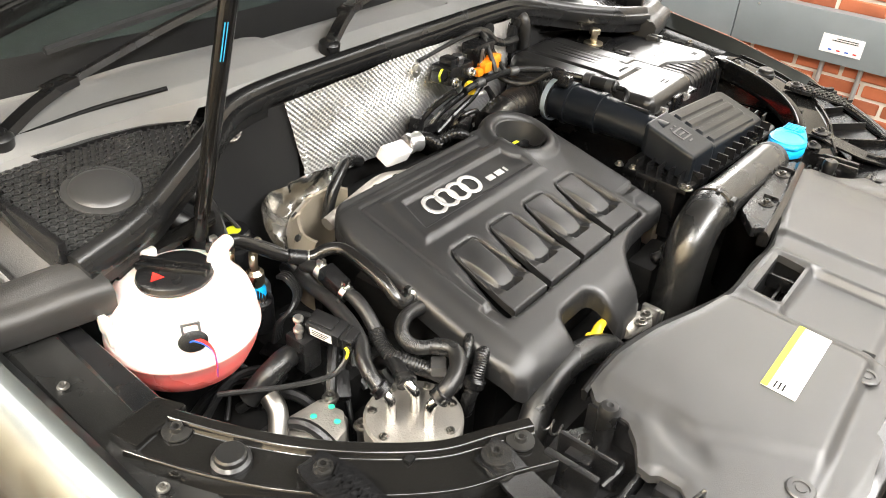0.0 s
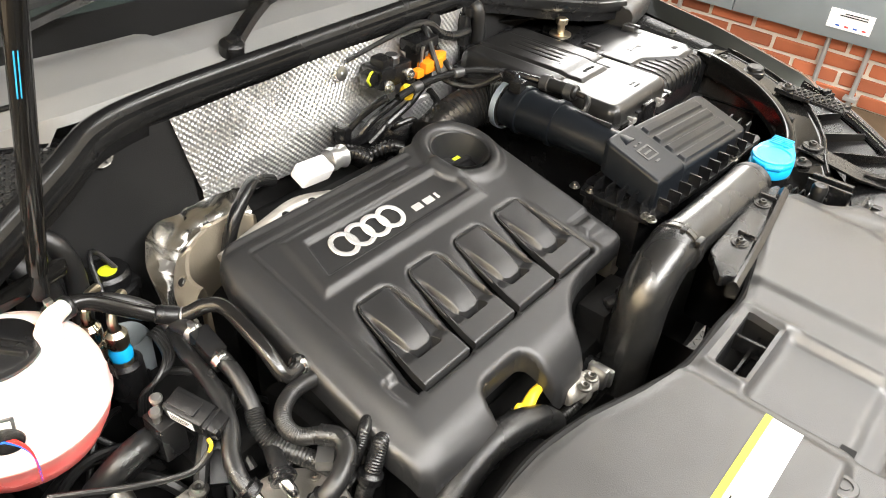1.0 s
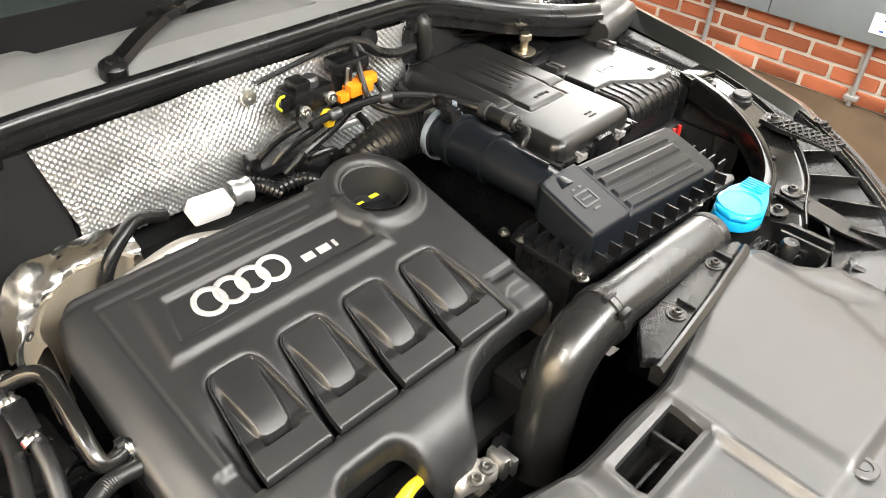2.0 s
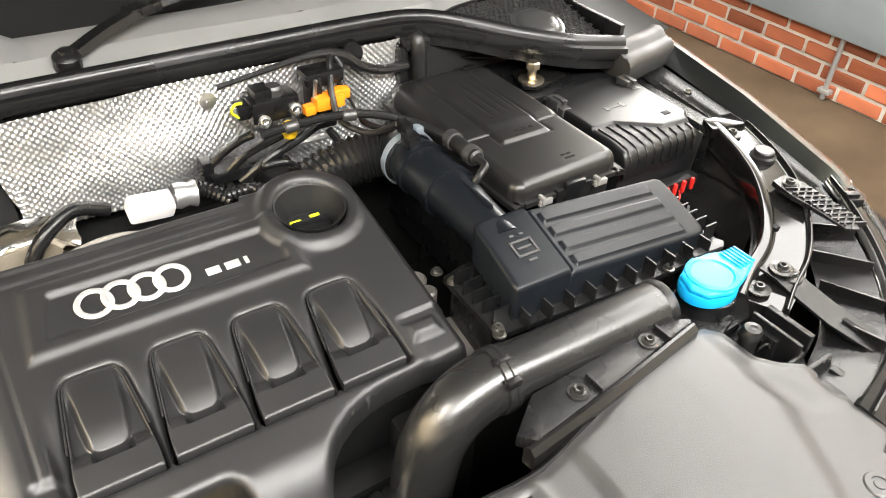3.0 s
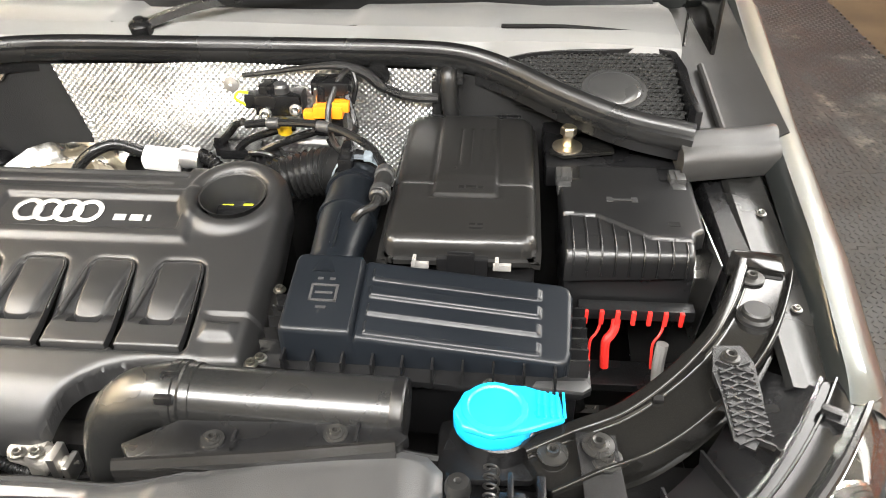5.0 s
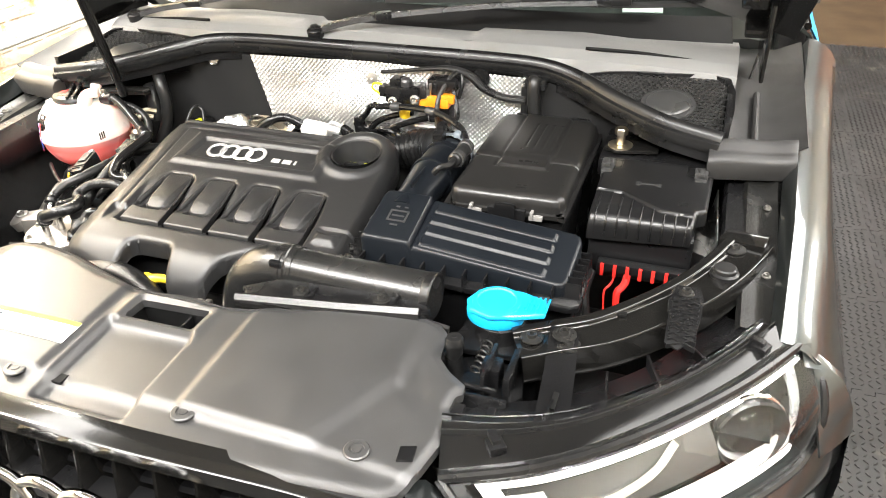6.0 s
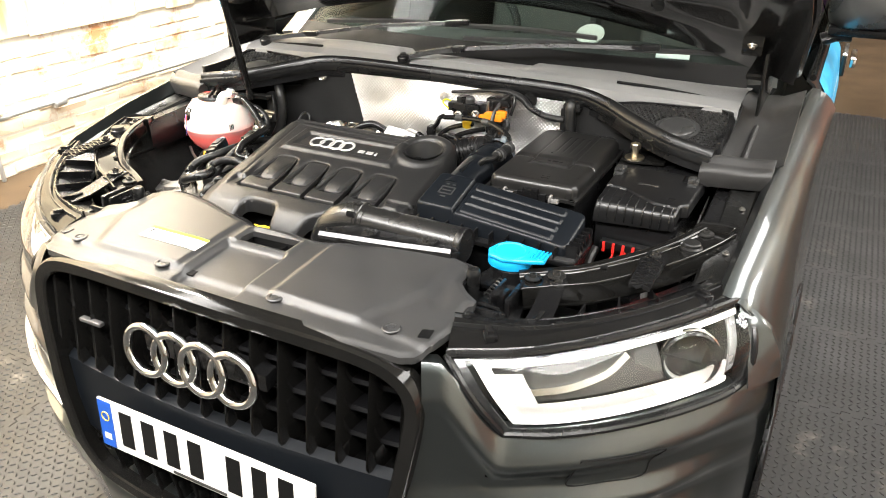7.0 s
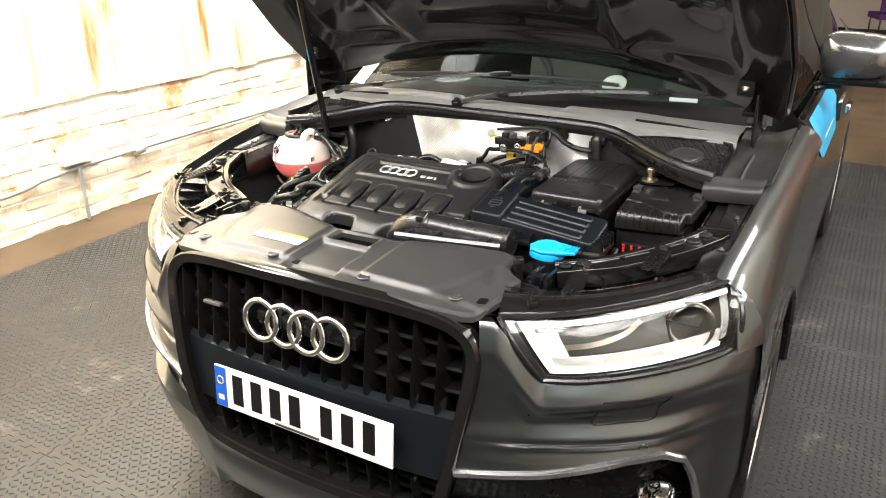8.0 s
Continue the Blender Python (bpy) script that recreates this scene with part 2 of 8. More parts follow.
# Near-black for liners and print; in fillers and holes it stands for shade.
LINER_SHADE_BLACK = material("liner_shade_black", (0.005, 0.005, 0.005), 0.6, bump=0.3, grain=400, vary=0.4, spec=0.15)
FELT = material("black_felt", (0.016, 0.016, 0.016), 0.95, bump=0.9, grain=900, vary=0.35, spec=0.1)
GLOSS_BLACK = material("gloss_black_paint", (0.0050, 0.0048, 0.0044), 0.11, bump=0.03, grain=200, rough_vary=0.03, dust=0.002, spec=0.38)
RUBBER = material("black_rubber", (0.007, 0.007, 0.007), 0.28, bump=0.12, grain=700, vary=0.3, dust=0.003, spec=0.35)
HOSE = material("hose_rubber", (0.007, 0.007, 0.007), 0.33, bump=0.3, grain=1200, vary=0.3, dust=0.004, spec=0.45)
SHEET = material("bright_sheet_metal", (0.42, 0.415, 0.40), 0.24, 1.0, bump=0.3, grain=90, vary=0.2)
STEEL = material("steel", (0.55, 0.54, 0.52), 0.3, 1.0, bump=0.1, grain=900)
BARE_STEEL = material("bolt_steel", (0.30, 0.29, 0.27), 0.36, 1.0, bump=0.15, grain=900)
BRASS_STEEL = material("passivated_steel", (0.62, 0.55, 0.42), 0.34, 1.0, bump=0.1, grain=900)
CAST = material("cast_aluminium", (0.36, 0.34, 0.31), 0.5, 0.8, bump=0.8, grain=350, vary=0.25)
CHROME = material("chrome", (0.68, 0.68, 0.67), 0.06, 1.0, bump=0.0, rough_vary=0.03, vary=0.05)
SATIN = material("satin_aluminium", (0.72, 0.72, 0.71), 0.28, 0.7, bump=0.03, vary=0.06)
DULL_BLACK = material("dusty_black_paint", (0.006, 0.006, 0.0056), 0.26, bump=0.2, grain=900, vary=0.4, dust=0.004, spec=0.4)
PAINT = material("grey_metallic_paint", (0.049, 0.0555, 0.0548), 0.33, 0.85, bump=0.02, grain=3500, coat=1.0, vary=0.08, rough_vary=0.03)
WHITE_LABEL = material("white_label", (0.75, 0.74, 0.72), 0.5, bump=0.02, vary=0.05)
SCREEN_LABEL = material("pale_green_label", (0.30, 0.38, 0.35), 0.5, bump=0.02, vary=0.05)
DARK_BOLT = material("blackened_bolt", (0.045, 0.044, 0.042), 0.3, 0.7, bump=0.1, grain=900)
BLADE_METAL = material("brushed_trim", (0.36, 0.36, 0.36), 0.26, 0.9, bump=0.03)
YELLOW = material("yellow_plastic", (0.75, 0.50, 0.02), 0.4, bump=0.05)
ORANGE = material("orange_plastic", (0.80, 0.23, 0.01), 0.4, bump=0.05)
BLUE_CAP = material("blue_plastic", (0.006, 0.30, 0.62), 0.35, bump=0.08, grain=1200, vary=0.12)
BLUE_TAPE = material("blue_decal", (0.02, 0.28, 0.50), 0.4, bump=0.02)
PLATE_BLUE = material("plate_blue", (0.01, 0.08, 0.42), 0.35, bump=0.0)
RED = material("red_wire", (0.55, 0.02, 0.015), 0.4, bump=0.05)
LIME = material("lime_print", (0.55, 0.60, 0.02), 0.5, bump=0.0)
WING_METAL = material("inner_wing_metal", (0.10, 0.10, 0.098), 0.22, 0.8, bump=0.05, grain=300, vary=0.2)
PALE_PLASTIC = material("pale_grey_plastic", (0.17, 0.165, 0.158), 0.4, bump=0.1, grain=900)
GREEN_DOT = material("green_paint", (0.02, 0.45, 0.25), 0.5, bump=0.0)
CLAMP = material("clamp_steel", (0.72, 0.71, 0.68), 0.28, 1.0, bump=0.05)
PALE_CLAMP = material("pale_blue_clamp", (0.45, 0.52, 0.58), 0.35, 0.7, bump=0.05)
TYRE = material("tyre_rubber", (0.013, 0.013, 0.013), 0.7, bump=0.3, grain=300)
SEAT = material("seat_cloth", (0.12, 0.12, 0.115), 0.85, bump=0.6, grain=900)
DASH = material("dashboard", (0.02, 0.02, 0.021), 0.7, bump=0.4, grain=900)
BRICK = material("brick", (0.40, 0.12, 0.055), 0.85, bump=1.0, grain=120, vary=0.35, big=5)
# West wall brick and mortar paled: the strong light is put into colour.
GLARE_BRICK = material("glare_brick", (0.80, 0.66, 0.48), 0.85, bump=1.0, grain=120, vary=0.25, big=5)
GLARE_MORTAR = material("glare_mortar", (0.84, 0.78, 0.66), 0.95, bump=1.0, grain=160, vary=0.2)
MORTAR = material("mortar", (0.62, 0.58, 0.51), 0.95, bump=1.0, grain=160, vary=0.2)
BOARD = material("pine_board", (0.78, 0.66, 0.46), 0.6, bump=0.3, grain=60, vary=0.25)
TRUNKING = material("grey_trunking", (0.17, 0.19, 0.20), 0.4, bump=0.05, vary=0.1)
CARPET = material("brown_carpet", (0.080, 0.057, 0.036), 0.98, bump=1.0, grain=300, vary=0.55, spec=0.05, big=3)
RUBBER_MAT = material("grey_rubber_tile", (0.013, 0.013, 0.0124), 0.42, bump=0.25, grain=500, vary=0.25, dust=0.013, big=4, spec=0.38)
CEILING_WHITE = material("ceiling_paint", (0.5, 0.495, 0.48), 0.9, bump=0.2, grain=60, vary=0.05)
PLASTER = material("painted_wall", (0.62, 0.58, 0.52), 0.9, bump=0.3, grain=60, vary=0.08)
DARK_UNSEEN_WALL = material("dark_unseen_wall", (0.20, 0.19, 0.175), 0.9, bump=0.3, grain=60, vary=0.1)
MIRROR_PAINT = material("mirror_paint", (0.16, 0.165, 0.165), 0.24, 0.85, bump=0.02, coat=0.6, vary=0.06)
BONNET_BLACK = material("bonnet_inner_paint", (0.012, 0.0118, 0.0115), 0.16, bump=0.05, grain=200, coat=0.5, rough_vary=0.05, vary=0.3)
PALE_CAST = material("pale_cast_iron", (0.30, 0.26, 0.20), 0.5, 0.6, bump=0.6, grain=400, vary=0.25)
PURPLE = material("purple_fabric", (0.10, 0.03, 0.16), 0.85, bump=0.5, grain=700)
TABLE_WOOD = material("table_wood", (0.45, 0.27, 0.12), 0.4, bump=0.1, grain=80)
CONDUIT = material("galvanised_conduit", (0.45, 0.46, 0.46), 0.4, 0.6, bump=0.1)


def vary_by_piece(m, spread):
    """Tints every piece a little differently."""
    nt, bsdf = nodes_of(m)
    info = nt.nodes.new("ShaderNodeObjectInfo")
    hsv = nt.nodes.new("ShaderNodeHueSaturation")
    rng = nt.nodes.new("ShaderNodeMapRange")
    rng.inputs["To Min"].default_value, rng.inputs["To Max"].default_value = 1 - spread, 1 + spread
    nt.links.new(info.outputs["Random"], rng.inputs["Value"])
    nt.links.new(rng.outputs["Result"], hsv.inputs["Value"])
    old = bsdf.inputs["Base Color"].links[0].from_socket
    nt.links.new(old, hsv.inputs["Color"])
    nt.links.new(hsv.outputs["Color"], bsdf.inputs["Base Color"])


vary_by_piece(BRICK, 0.35)
vary_by_piece(GLARE_BRICK, 0.12)
vary_by_piece(BOARD, 0.25)


def streaked_boards(m):
    """Pine lightened for the wall's glare, with brown streaks along the grain."""
    nt, bsdf = nodes_of(m)
    tc = nt.nodes.new("ShaderNodeTexCoord")
    info = nt.nodes.new("ShaderNodeObjectInfo")
    add = nt.nodes.new("ShaderNodeVectorMath")
    mp = nt.nodes.new("ShaderNodeMapping")
    mp.inputs["Scale"].default_value = (7, 7, 1.1)
    nt.links.new(tc.outputs["Object"], add.inputs[0])
    nt.links.new(info.outputs["Location"], add.inputs[1])
    nt.links.new(add.outputs["Vector"], mp.inputs["Vector"])
    n = nt.nodes.new("ShaderNodeTexNoise")
    n.inputs["Scale"].default_value, n.inputs["Detail"].default_value = 1.0, 5
    nt.links.new(mp.outputs["Vector"], n.inputs["Vector"])
    r = nt.nodes.new("ShaderNodeMapRange")
    r.inputs["From Min"].default_value, r.inputs["From Max"].default_value = 0.57, 0.70
    nt.links.new(n.outputs["Fac"], r.inputs["Value"])
    mix = nt.nodes.new("ShaderNodeMix")
    mix.data_type = "RGBA"
    mix.inputs["B"].default_value = (0.30, 0.13, 0.035, 1)
    nt.links.new(bsdf.inputs["Base Color"].links[0].from_socket, mix.inputs["A"])
    nt.links.new(r.outputs["Result"], mix.inputs["Factor"])
    nt.links.new(mix.outputs["Result"], bsdf.inputs["Base Color"])


streaked_boards(BOARD)


def red_patched(m):
    """Redder brick in noise patches over the colour paled for wall glare."""
    nt, bsdf = nodes_of(m)
    geo = nt.nodes.new("ShaderNodeNewGeometry")
    n = nt.nodes.new("ShaderNodeTexNoise")
    n.inputs["Scale"].default_value, n.inputs["Detail"].default_value, n.inputs["Roughness"].default_value = 3.2, 8, 0.7
    nt.links.new(geo.outputs["Position"], n.inputs["Vector"])
    r = nt.nodes.new("ShaderNodeMapRange")
    r.inputs["From Min"].default_value, r.inputs["From Max"].default_value = 0.52, 0.64
    nt.links.new(n.outputs["Fac"], r.inputs["Value"])
    mix = nt.nodes.new("ShaderNodeMix")
    mix.data_type = "RGBA"
    mix.inputs["B"].default_value = (0.52, 0.25, 0.11, 1)
    nt.links.new(bsdf.inputs["Base Color"].links[0].from_socket, mix.inputs["A"])
    nt.links.new(r.outputs["Result"], mix.inputs["Factor"])
    nt.links.new(mix.outputs["Result"], bsdf.inputs["Base Color"])


red_patched(GLARE_BRICK)
red_patched(GLARE_MORTAR)


def chalky(m):
    """Pale scuffs and trodden dust on rubber."""
    nt, bsdf = nodes_of(m)
    geo = nt.nodes.new("ShaderNodeNewGeometry")
    facs = []
    for scale, lo, hi in ((1.7, 0.55, 0.72), (14, 0.50, 0.66)):
        n = nt.nodes.new("ShaderNodeTexNoise")
        n.inputs["Scale"].default_value, n.inputs["Detail"].default_value, n.inputs["Roughness"].default_value = scale, 7, 0.7
        nt.links.new(geo.outputs["Position"], n.inputs["Vector"])
        r = nt.nodes.new("ShaderNodeMapRange")
        r.inputs["From Min"].default_value, r.inputs["From Max"].default_value = lo, hi
        nt.links.new(n.outputs["Fac"], r.inputs["Value"])
        facs.append(r.outputs["Result"])
    mul = nt.nodes.new("ShaderNodeMath")
    mul.operation = "MULTIPLY"
    nt.links.new(facs[0], mul.inputs[0])
    nt.links.new(facs[1], mul.inputs[1])
    mix = nt.nodes.new("ShaderNodeMix")
    mix.data_type = "RGBA"
    mix.inputs["B"].default_value = (0.22, 0.20, 0.165, 1)
    nt.links.new(bsdf.inputs["Base Color"].links[0].from_socket, mix.inputs["A"])
    nt.links.new(mul.outputs[0], mix.inputs["Factor"])
    nt.links.new(mix.outputs["Result"], bsdf.inputs["Base Color"])


chalky(RUBBER_MAT)


def foil_material():
    """Embossed aluminium foil with fine creases."""
    m = material("woven_foil", (0.80, 0.797, 0.79), 0.34, 0.92, bump=0.0, vary=0.06, rough_vary=0.06)
    nt, bsdf = nodes_of(m)
    tc = nt.nodes.new("ShaderNodeTexCoord")
    creases = nt.nodes.new("ShaderNodeTexNoise")
    creases.inputs["Scale"].default_value, creases.inputs["Detail"].default_value = 38, 4
    nt.links.new(tc.outputs["Object"], creases.inputs["Vector"])
    b = nt.nodes.new("ShaderNodeBump")
    b.inputs["Strength"].default_value, b.inputs["Distance"].default_value = 0.5, 0.003
    nt.links.new(creases.outputs["Fac"], b.inputs["Height"])
    nt.links.new(b.outputs["Normal"], bsdf.inputs["Normal"])
    return m


FOIL = foil_material()


def tank_material():
    """Milky plastic with pink coolant standing in its lower part."""
    m = material("milky_tank", (0.86, 0.80, 0.78), 0.32, bump=0.05, vary=0.04)
    nt, bsdf = nodes_of(m)
    geo = nt.nodes.new("ShaderNodeNewGeometry")
    sep = nt.nodes.new("ShaderNodeSeparateXYZ")
    nt.links.new(geo.outputs["Position"], sep.inputs["Vector"])
    rng = nt.nodes.new("ShaderNodeMapRange")
    rng.inputs["From Min"].default_value, rng.inputs["From Max"].default_value = 0.893, 0.922
    nt.links.new(sep.outputs["Z"], rng.inputs["Value"])
    mix = nt.nodes.new("ShaderNodeMix")
    mix.data_type = "RGBA"
    mix.inputs["A"].default_value = (0.92, 0.20, 0.18, 1)
    mix.inputs["B"].default_value = (0.74, 0.63, 0.59, 1)
    nt.links.new(rng.outputs["Result"], mix.inputs["Factor"])
    nt.links.new(mix.outputs["Result"], bsdf.inputs["Base Color"])
    bsdf.inputs["Subsurface Weight"].default_value = 0.7
    bsdf.inputs["Subsurface Radius"].default_value = (0.03, 0.015, 0.012)
    bsdf.inputs["Subsurface Scale"].default_value = 0.6
    return m


TANK = tank_material()


def glass_material(name, colour, rough=0.0, ior=1.45):
    m = bpy.data.materials.new(name)
    m.use_nodes = True
    nt, bsdf = nodes_of(m)
    bsdf.inputs["Base Color"].default_value = (*colour, 1)
    bsdf.inputs["Transmission Weight"].default_value = 1.0
    bsdf.inputs["Roughness"].default_value = rough
    bsdf.inputs["IOR"].default_value = ior
    return m


GLASS = glass_material("window_glass", (0.36, 0.43, 0.40), ior=1.14)
LENS = glass_material("clear_lens", (0.97, 0.98, 0.98), ior=1.3)


def glow(name, colour, strength):
    m = bpy.data.materials.new(name)
    m.use_nodes = True
    nt, bsdf = nodes_of(m)
    bsdf.inputs["Base Color"].default_value = (0.45, 0.45, 0.44, 1)
    bsdf.inputs["Emission Color"].default_value = (*colour, 1)
    bsdf.inputs["Emission Strength"].default_value = strength
    return m

# ---- the room ----
WX, Y0, Y1 = 3.05, -5.0, 13.5


def structure(name, bm, mat, label, category):
    ob = part(name, bm, mat, None, label)
    return tagged(ob, category=category, kind="structure")


floor = structure("floor", rbox(-WX - 0.1, WX + 0.1, Y0 - 0.1, Y1 + 0.1, -0.1, 0.0, 0), CARPET, "short brown carpet floor with rubber tiles laid over it", "floor")
ceiling = structure("ceiling", rbox(-WX - 0.1, WX + 0.1, Y0 - 0.1, Y1 + 0.1, CEIL, CEIL + 0.1, 0), CEILING_WHITE, "plain white painted garage ceiling", "ceiling")
wall_west = structure("wall_west", rbox(-WX - 0.12, -WX + 0.0005, Y0, Y1, 0, CEIL, 0), GLARE_MORTAR, "bare brick wall with pine boards above, brightly lit", "wall")
wall_east = structure("wall_east", rbox(WX + 0.004, WX + 0.12, Y0, Y1, 0, CEIL, 0), MORTAR, "red brick wall with pale mortar joints", "wall")
wall_north = structure("wall_north", rbox(-WX - 0.12, WX + 0.12, Y1, Y1 + 0.12, 0, CEIL, 0), PLASTER, "plain painted end wall of the room", "wall")
# out of view; its dark colour is there to dim the bumper's reflections
wall_south = structure("wall_south", rbox(-WX - 0.12, WX + 0.12, Y0 - 0.12, Y0, 0, CEIL, 0), DARK_UNSEEN_WALL, "unseen plain front wall, dark to dim the bumper's reflections", "wall")


def brick_mesh(name, length=0.206, height=0.0585, depth=0.02, seed=0, mat=None):
    rnd = random.Random(seed)
    bm = rbox(-depth, 0.004, -length / 2, length / 2, -height / 2, height / 2, 0.004, 1)
    for v in bm.verts:
        v.co += Vector((rnd.uniform(-0.002, 0.002), rnd.uniform(-0.002, 0.002), rnd.uniform(-0.0015, 0.0015))) * (3.2 if mat is GLARE_BRICK else 1.0)
    return finish(bm, name, mat or BRICK, 40)


def brick_course_blocks(wall, sx, y_from, y_to, z_from, z_to, limit):
    """Bricks of a wall as pieces, in stretcher bond; sx tells which way they face."""
    meshes = [brick_mesh("brick", seed=s, mat=GLARE_BRICK if sx > 0 else BRICK) for s in range(5)]
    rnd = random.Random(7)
    rest = bmesh.new()
    count, row, z = 0, 0, z_from + 0.035
    while z < z_to - 0.03:
        y = y_from + (0.1125 if row % 2 else 0.0)
        while y < y_to:
            ob = new("brick", rnd.choice(meshes))
            ob.parent = wall
            ob.location = (sx * (-WX) if sx > 0 else WX, y, z)
            if sx < 0:
                ob.location.x = WX
                ob.rotation_euler = (0, 0, math.pi)
            else:
                ob.location.x = -WX
            ob.location.x += sx * rnd.uniform(0.0, 0.004)
            if sx > 0:
                ob.location.x -= 0.0035
                ob.rotation_euler = (rnd.uniform(-0.02, 0.02), 0, 0)
            count += 1
            y += 0.225
        z += 0.075
        row += 1
    return count


def loose_bricks(wall, name, sx, y_from, y_to, z_from, z_to):
    """The farther bricks, joined."""
    rnd = random.Random(11)
    verts, faces = [], []
    row, z = 0, z_from
    while z < z_to - 0.02:
        y = y_from + (0.1125 if row % 2 else 0.0)
        while y < y_to:
            x0 = sx * -WX
            x1 = x0 + sx * rnd.uniform(0.004, 0.009)
            k = len(verts)
            for x in (x0, x1):
                verts += [(x, y, z), (x, y + 0.215, z), (x, y + 0.215, z + 0.065), (x, y, z + 0.065)]
            faces += [(k + 4, k + 5, k + 6, k + 7), (k, k + 1, k + 5, k + 4), (k + 1, k + 2, k + 6, k + 5), (k + 2, k + 3, k + 7, k + 6), (k + 3, k, k + 4, k + 7)]
            y += 0.225
        z += 0.075
        row += 1
    me = bpy.data.meshes.new(name)
    me.from_pydata(verts, [], faces)
    me.materials.append(GLARE_BRICK if sx > 0 else BRICK)
    ob = new(name, me)
    ob.parent = wall
    return tagged(ob, kind="stuff")


def floor_tile_mesh(size=0.5):
    """An interlocking rubber tile with raised slanting studs and toothed edges."""
    bm = bmesh.new()
    h, gap, n = 0.012, 0.0012, 22
    teeth = []
    for side in range(4):
        for i in range(16):
            t = -size / 2 + size * i / 16
            d = (0.009 if i % 2 else -0.009) if 0 < i < 15 else 0
            d2 = d
            base = [(t, -size / 2 + gap + d2), (t + size / 16 - 0.002, -size / 2 + gap + d2)]
            a = side * math.pi / 2
            for x, y in base:
                teeth.append((x * math.cos(a) - y * math.sin(a), x * math.sin(a) + y * math.cos(a)))
    top = [bm.verts.new((x, y, h)) for x, y in teeth]
    low = [bm.verts.new((x, y, 0.0)) for x, y in teeth]
    bm.faces.new(top)
    for i in range(len(top)):
        j = (i + 1) % len(top)
        bm.faces.new((low[i], low[j], top[j], top[i]))
    pitch = size / n
    for i in range(n):
        for j in range(n):
            cx, cy = -size / 2 + pitch * (i + 0.5), -size / 2 + pitch * (j + 0.5)
            if max(abs(cx), abs(cy)) > size / 2 - 0.02:
                continue
            a = radians(45 if (i + j) % 2 else -45)
            c, s, L, W = math.cos(a), math.sin(a), 0.0095, 0.0036
            pt = lambda u, v, z: bm.verts.new((cx + u * c - v * s, cy + u * s + v * c, z))
            base = [pt(-L, 0, h), pt(0, -W, h), pt(L, 0, h), pt(0, W, h)]
            ridge = [pt(-L * 0.55, 0, h + 0.003), pt(L * 0.55, 0, h + 0.003)]
            for f in ((base[0], base[1], ridge[0]), (base[1], ridge[1], ridge[0]), (base[1], base[2], ridge[1]), (base[2], base[3], ridge[1]), (base[3], ridge[0], ridge[1]), (base[3], base[0], ridge[0])):
                bm.faces.new(f)
    return finish(bm, "rubber_tile", RUBBER_MAT, 25)


def lay_tiles():
    me = floor_tile_mesh()
    edge = finish(rbox(-0.25, 0.25, -0.05, 0.0, 0.0, 0.012, 0.005, 2), "tile_edge", RUBBER_MAT)
    for i in range(10):
        for j in range(15):
            ob = new("rubber_tile", me)
            ob.parent = floor
            ob.location = (-2.40 + 0.5 * i, -2.60 + 0.5 * j, 0.002)


lay_tiles()


def pine_boards():
    rnd = random.Random(3)
    meshes = []
    for s in range(4):
        bm = rbox(-0.002, 0.014, -0.1235, 0.1235, 0.0, 1.9, 0.002, 1)
        meshes.append(finish(bm, "pine_board", BOARD))
    y = -3.0
    while y < 6.5:
        ob = new("pine_board", rnd.choice(meshes))
        ob.parent = wall_west
        ob.location = (-WX + rnd.uniform(-0.001, 0.002), y, 0.71 + rnd.uniform(-0.01, 0.01))
        y += 0.2485


DIFFUSER = glow("light_diffuser", (1.0, 0.975, 0.94), 3.0)


def strip_light(at, sx, sy):
    t = thing("strip_light", "long white suspended strip light over the garage floor", "ceiling light", "ceiling strip lights", at)
    part("housing", rbox(-sx / 2 - 0.03, sx / 2 + 0.03, -sy / 2 - 0.03, sy / 2 + 0.03, 0.02, 0.10, 0.006), CEILING_WHITE, t)
    part("diffuser", rbox(-sx / 2, sx / 2, -sy / 2, sy / 2, 0.0, 0.019, 0.003), DIFFUSER, t)
    for kx in (-0.4, 0.4):
        for ky in (-0.4, 0.4):
            part("suspension_wire", rod((kx * sx, ky * sy, 0.1), (kx * sx, ky * sy, 0.3), 0.003, 6), STEEL, t)
    return t


strip_light((-1.75, 0.6, CEIL - 0.30), 0.5, 5.0)
strip_light((2.15, 0.6, CEIL - 0.30), 0.8, 5.0)
strip_light((0.0, -1.7, CEIL - 0.30), 3.2, 0.9)
strip_light((0.6, 6.5, CEIL - 0.30), 4.0, 0.4)
panel = thing("wall_light", "flat white light panel high on the brick wall", "wall light", at=(WX - 0.02, 1.75, 2.05))
part("housing", rbox(-0.02, 0.02, -0.78, 0.78, -0.33, 0.33, 0.006), CEILING_WHITE, panel)
part("diffuser", rbox(-0.027, -0.021, -0.75, 0.75, -0.3, 0.3, 0.002), DIFFUSER, panel)


